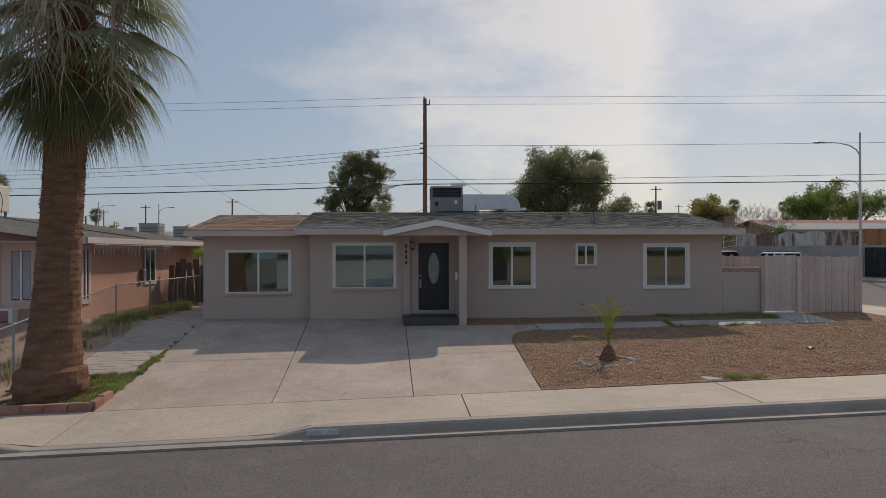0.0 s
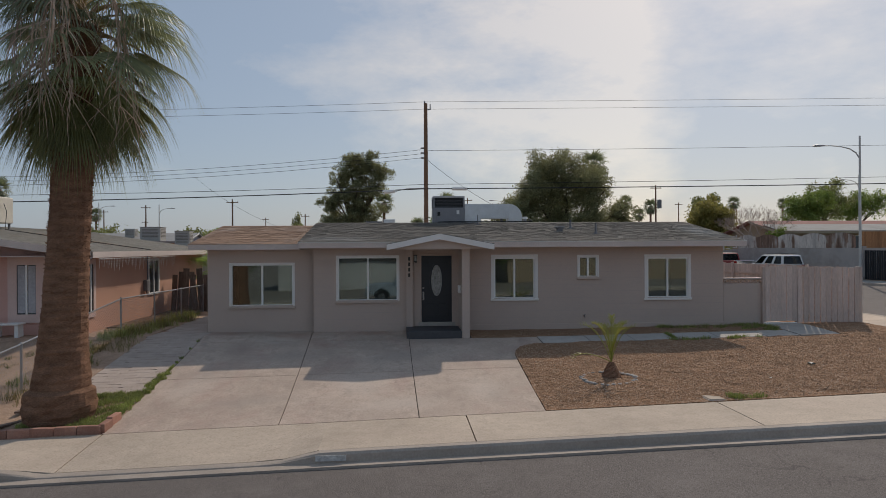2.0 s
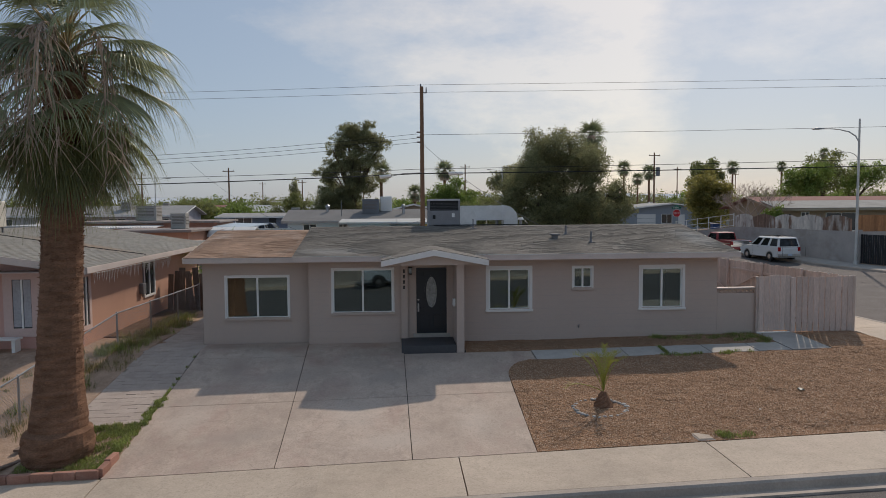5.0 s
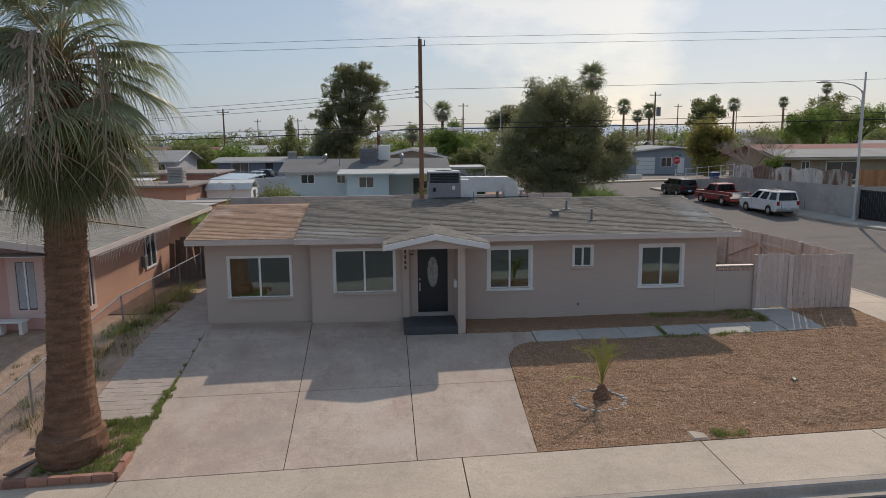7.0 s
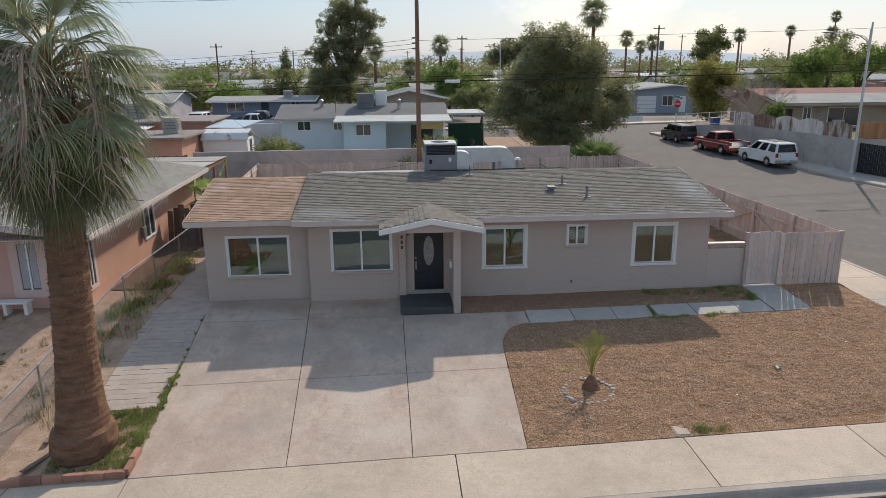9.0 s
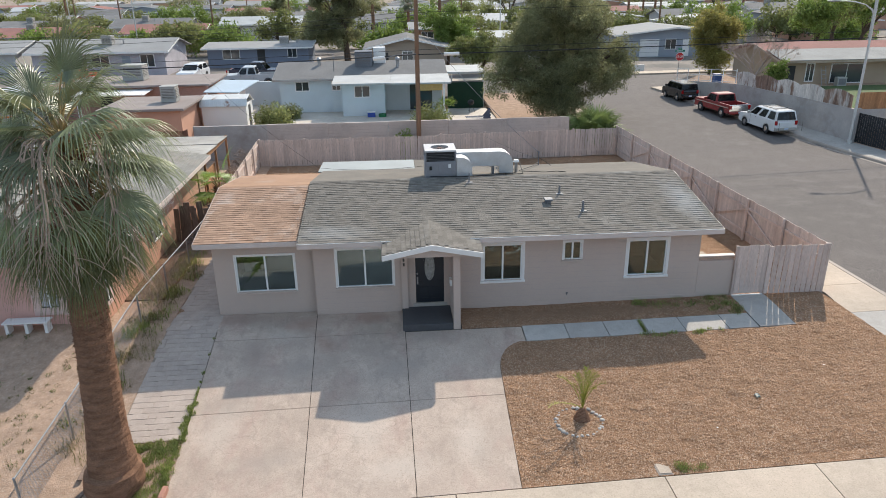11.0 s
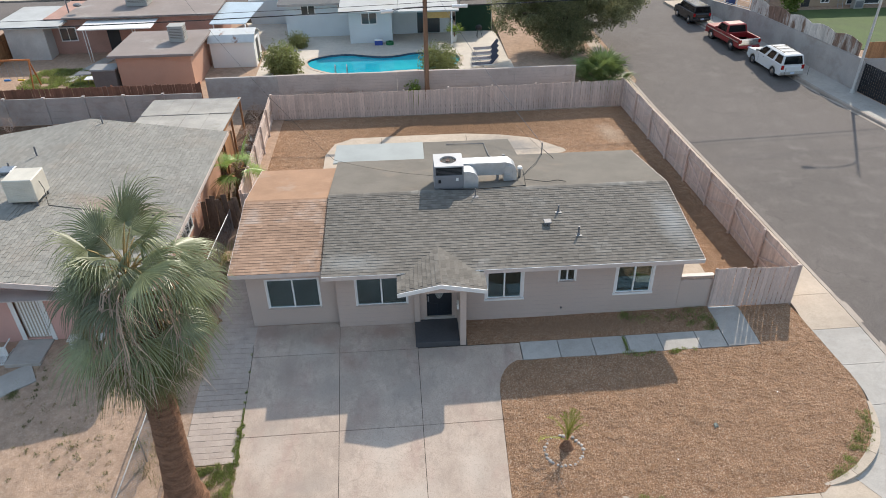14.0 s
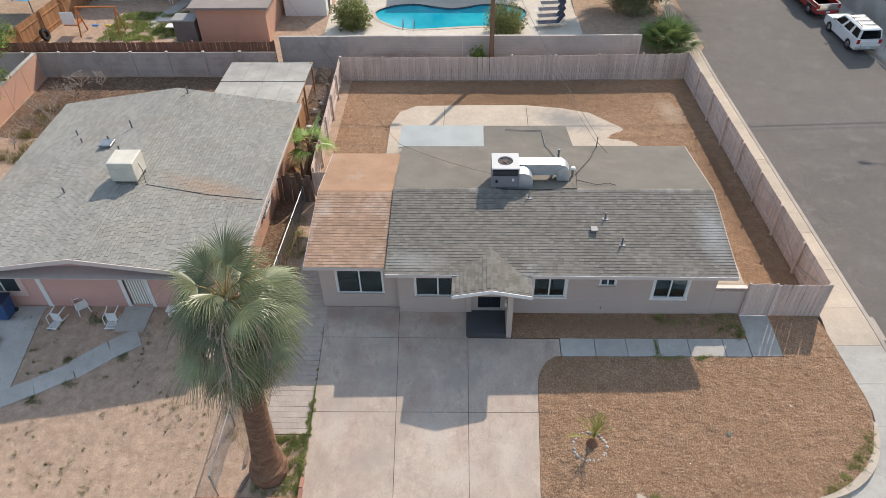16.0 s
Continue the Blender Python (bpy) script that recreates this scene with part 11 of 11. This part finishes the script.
gable_house("blue_house", -21.3, 86.5, -9.5, 94.0, 0.85, 2.2, 0.4, BLUEH, PALE_ROOF, "slate blue house with pale low roof", wins=[(-19.5, 0.9, -17.6, 2.1), (-11.9, 1.0, -10.9, 2.0)], doors=[(-15.5, -14.6, DARK)], over=0.6, cooler=(-12.5, 88.5, 1.0))
gable_house("white_far_house", -52.0, 82.0, -41.0, 90.0, 0.85, 2.6, 0.9, OFFWHITE, PALE_ROOF, "white house with pale roof at the far street", wins=[(-50.6, 0.9, -49.0, 2.1), (-45.0, 0.9, -43.6, 2.1)], doors=[(-47.5, -46.6, DARK)], over=0.6)
gable_house("brown_far_house", -2.1, 78.5, 6.4, 86.0, 0.85, 2.6, 1.0, BROWNH, GREY_ROOF, "brown-grey gabled house behind the white one", wins=[(1.6, 1.1, 2.7, 2.1)], doors=[(-0.65, 0.05, DARK)], over=0.6, ridge="y")
gable_house("white_long_house", 9.5, 90.0, 21.5, 97.5, 0.85, 2.6, 0.5, OFFWHITE, WHITE_ROOF, "long low white house with white roof", wins=[(11.0, 0.9, 12.8, 2.0), (16.5, 0.9, 18.3, 2.0)], over=0.5)
rf = random.Random(51)
kinds_ = ((OFFWHITE, WHITE_ROOF, "off-white distant house with white roof"), (BROWNH, PALE_ROOF, "brown-grey distant house with pale roof"), (GREYHOUSE, GREY_ROOF, "blue-grey distant house with dark roof"), (SALMON, PALE_ROOF, "salmon distant house with pale roof"), (OFFWHITE, GREY_ROOF, "off-white distant house with dark roof"), (TAN, RED_ROOF, "tan distant house with dull red roof"))
for row_y in (106, 128, 152, 178, 206, 238, 272):
    x = -95 - row_y * 0.15 + rf.uniform(0, 8)
    while x < 95 + row_y * 0.35:
        w_ = rf.uniform(11, 15)
        k = kinds_[rf.randrange(6)]
        if not (row_y == 106 and (20 < x + w_ / 2 < 48 or -14 < x + w_ / 2 < -2)):
            y0 = row_y + rf.uniform(-3, 3)
            gable_house("distant_house", x, y0, x + w_, y0 + rf.uniform(7, 9), 0.9, rf.uniform(2.5, 2.8), rf.uniform(0.5, 1.1), k[0], k[1], k[2], wins=[(x + 1.5, 0.9, x + 3.2, 2.0), (x + w_ - 4, 0.9, x + w_ - 2.2, 2.0)] if row_y < 180 else [(x + 2, 0.9, x + 4, 2.0)], doors=[(x + w_ / 2, x + w_ / 2 + 0.9, DARK)] if row_y < 160 else [], over=0.5, ridge=rf.choice("xxy"), cooler=(x + w_ * 0.4, y0 + 3.0, 1.0) if row_y < 160 and rf.random() < 0.6 else None)
        x += w_ + rf.uniform(3, 9)
for y0, y1 in ((99, 104.5), (145, 150), (198, 203)):
    solid("road_far", Mesh().sheet(steps(-140, 190, 10), [y0, y1], lambda x, y: 0.78, 0.3), ASPHALT, "distant grey asphalt street", "road")
FAR_SOIL = surface("grey-brown far yards", (0.235, 0.20, 0.172), 0.95, big=0.12, fine=2.5, vary=0.3, grain=0.25, bump=0.2, stain=(0.13, 0.12, 0.105), stain_scale=0.08, stain_from=0.5, stain_to=0.6)
solid("far_lots", Mesh().sheet(steps(-170, 220, 12), [70.55, 99, 150, 203, 300], lambda x, y: 0.72, 0.3), FAR_SOIL, "distant tan yards between houses", "ground")
# far tree belt and hills
belt = Mesh()
rb = np.random.RandomState(4)
blobs_ = []
for i in range(150):
    x = rb.uniform(-260, 380)
    y = rb.uniform(300, 520)
    h = rb.uniform(5, 10)
    blobs_.append((x, y, h * 0.6, rb.uniform(5, 11), 4, h * 0.55))
leaves(belt, blobs_, 9000, 0.7, 8, 4, 1.2)
solid("far_tree_belt", belt, LEAF_OLIVE, "hazy belt of distant trees on the horizon", "trees", kind="stuff")
# the haze of distance is painted into the hills' pale blue base colour
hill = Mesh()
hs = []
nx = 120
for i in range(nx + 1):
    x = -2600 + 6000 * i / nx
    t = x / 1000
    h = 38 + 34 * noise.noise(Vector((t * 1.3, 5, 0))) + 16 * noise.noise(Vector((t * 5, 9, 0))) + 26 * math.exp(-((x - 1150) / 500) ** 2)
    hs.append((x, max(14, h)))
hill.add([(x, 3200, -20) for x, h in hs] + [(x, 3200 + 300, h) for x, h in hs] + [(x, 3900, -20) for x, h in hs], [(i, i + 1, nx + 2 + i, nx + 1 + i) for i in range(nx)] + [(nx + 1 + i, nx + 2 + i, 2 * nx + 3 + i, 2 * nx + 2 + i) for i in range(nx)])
solid("hills_backdrop", hill, surface("hills with haze in their colour", (0.60, 0.63, 0.66), 1.0, big=0.002, fine=0.01, vary=0.06, grain=0.05, bump=0, spec=0.0), "distant hills on the horizon, coloured pale blue for haze", "hills")
# the side of the street behind the first eye
solid("pavement_opposite", Mesh().sheet(steps(-60, 60, 30), [-3.7, -2.05], lambda x, y: level(x, 5), 0.3), CONC_WALK, "pale pavement across the front street", "pavement")
solid("yard_opposite", Mesh().sheet(steps(-60, 60, 30), [-30, -12, -3.75], lambda x, y: level(x, 5) + 0.02, 0.3), SOIL, "dirt yards across the front street", "yard")
gable_house("house_opposite", -9.5, -22.5, 5.0, -14.0, -0.7, 2.6, 0.9, OFFWHITE, PALE_ROOF, "pale house across the front street", over=0.5)
gable_house("house_opposite", 9.0, -22.0, 24.0, -13.5, -0.4, 2.6, 0.9, TAN, GREY_ROOF, "tan house across the front street", over=0.5)
# two trees added out of view, to darken what the panes reflect
tree("added_reflection_tree", (-13.0, -9.0, -0.9), [(-13.0, -9.0, 3.6, 2.6, 2.4, 2.0), (-11.6, -9.4, 2.8, 1.8, 1.8, 1.4)], LEAF_OLIVE, 700, 0.16, "olive-green tree added out of view to darken the window reflections", 0.18, 91, 8, 0.3)
tree("added_reflection_tree", (6.8, -10.5, -0.6), [(6.8, -10.5, 3.8, 2.6, 2.4, 2.2)], LEAF_OLIVE, 700, 0.16, "olive-green tree added out of view to darken the window reflections", 0.18, 92, 8, 0.3)
car("silver_pickup_opposite", "silver pickup parked across the front street", "truck", paint("silver blue car paint", (0.36, 0.40, 0.44), 0.35), 5.24, 1.95, TRUCK_PROF, (-0.62, 1.1, -0.5, 0.6, 1.13, 1.76, 0.12), (0.85, -1.0), 90, wheel_r=0.38, bed=(-2.6, -0.64, 1.14), glass_cols=1)
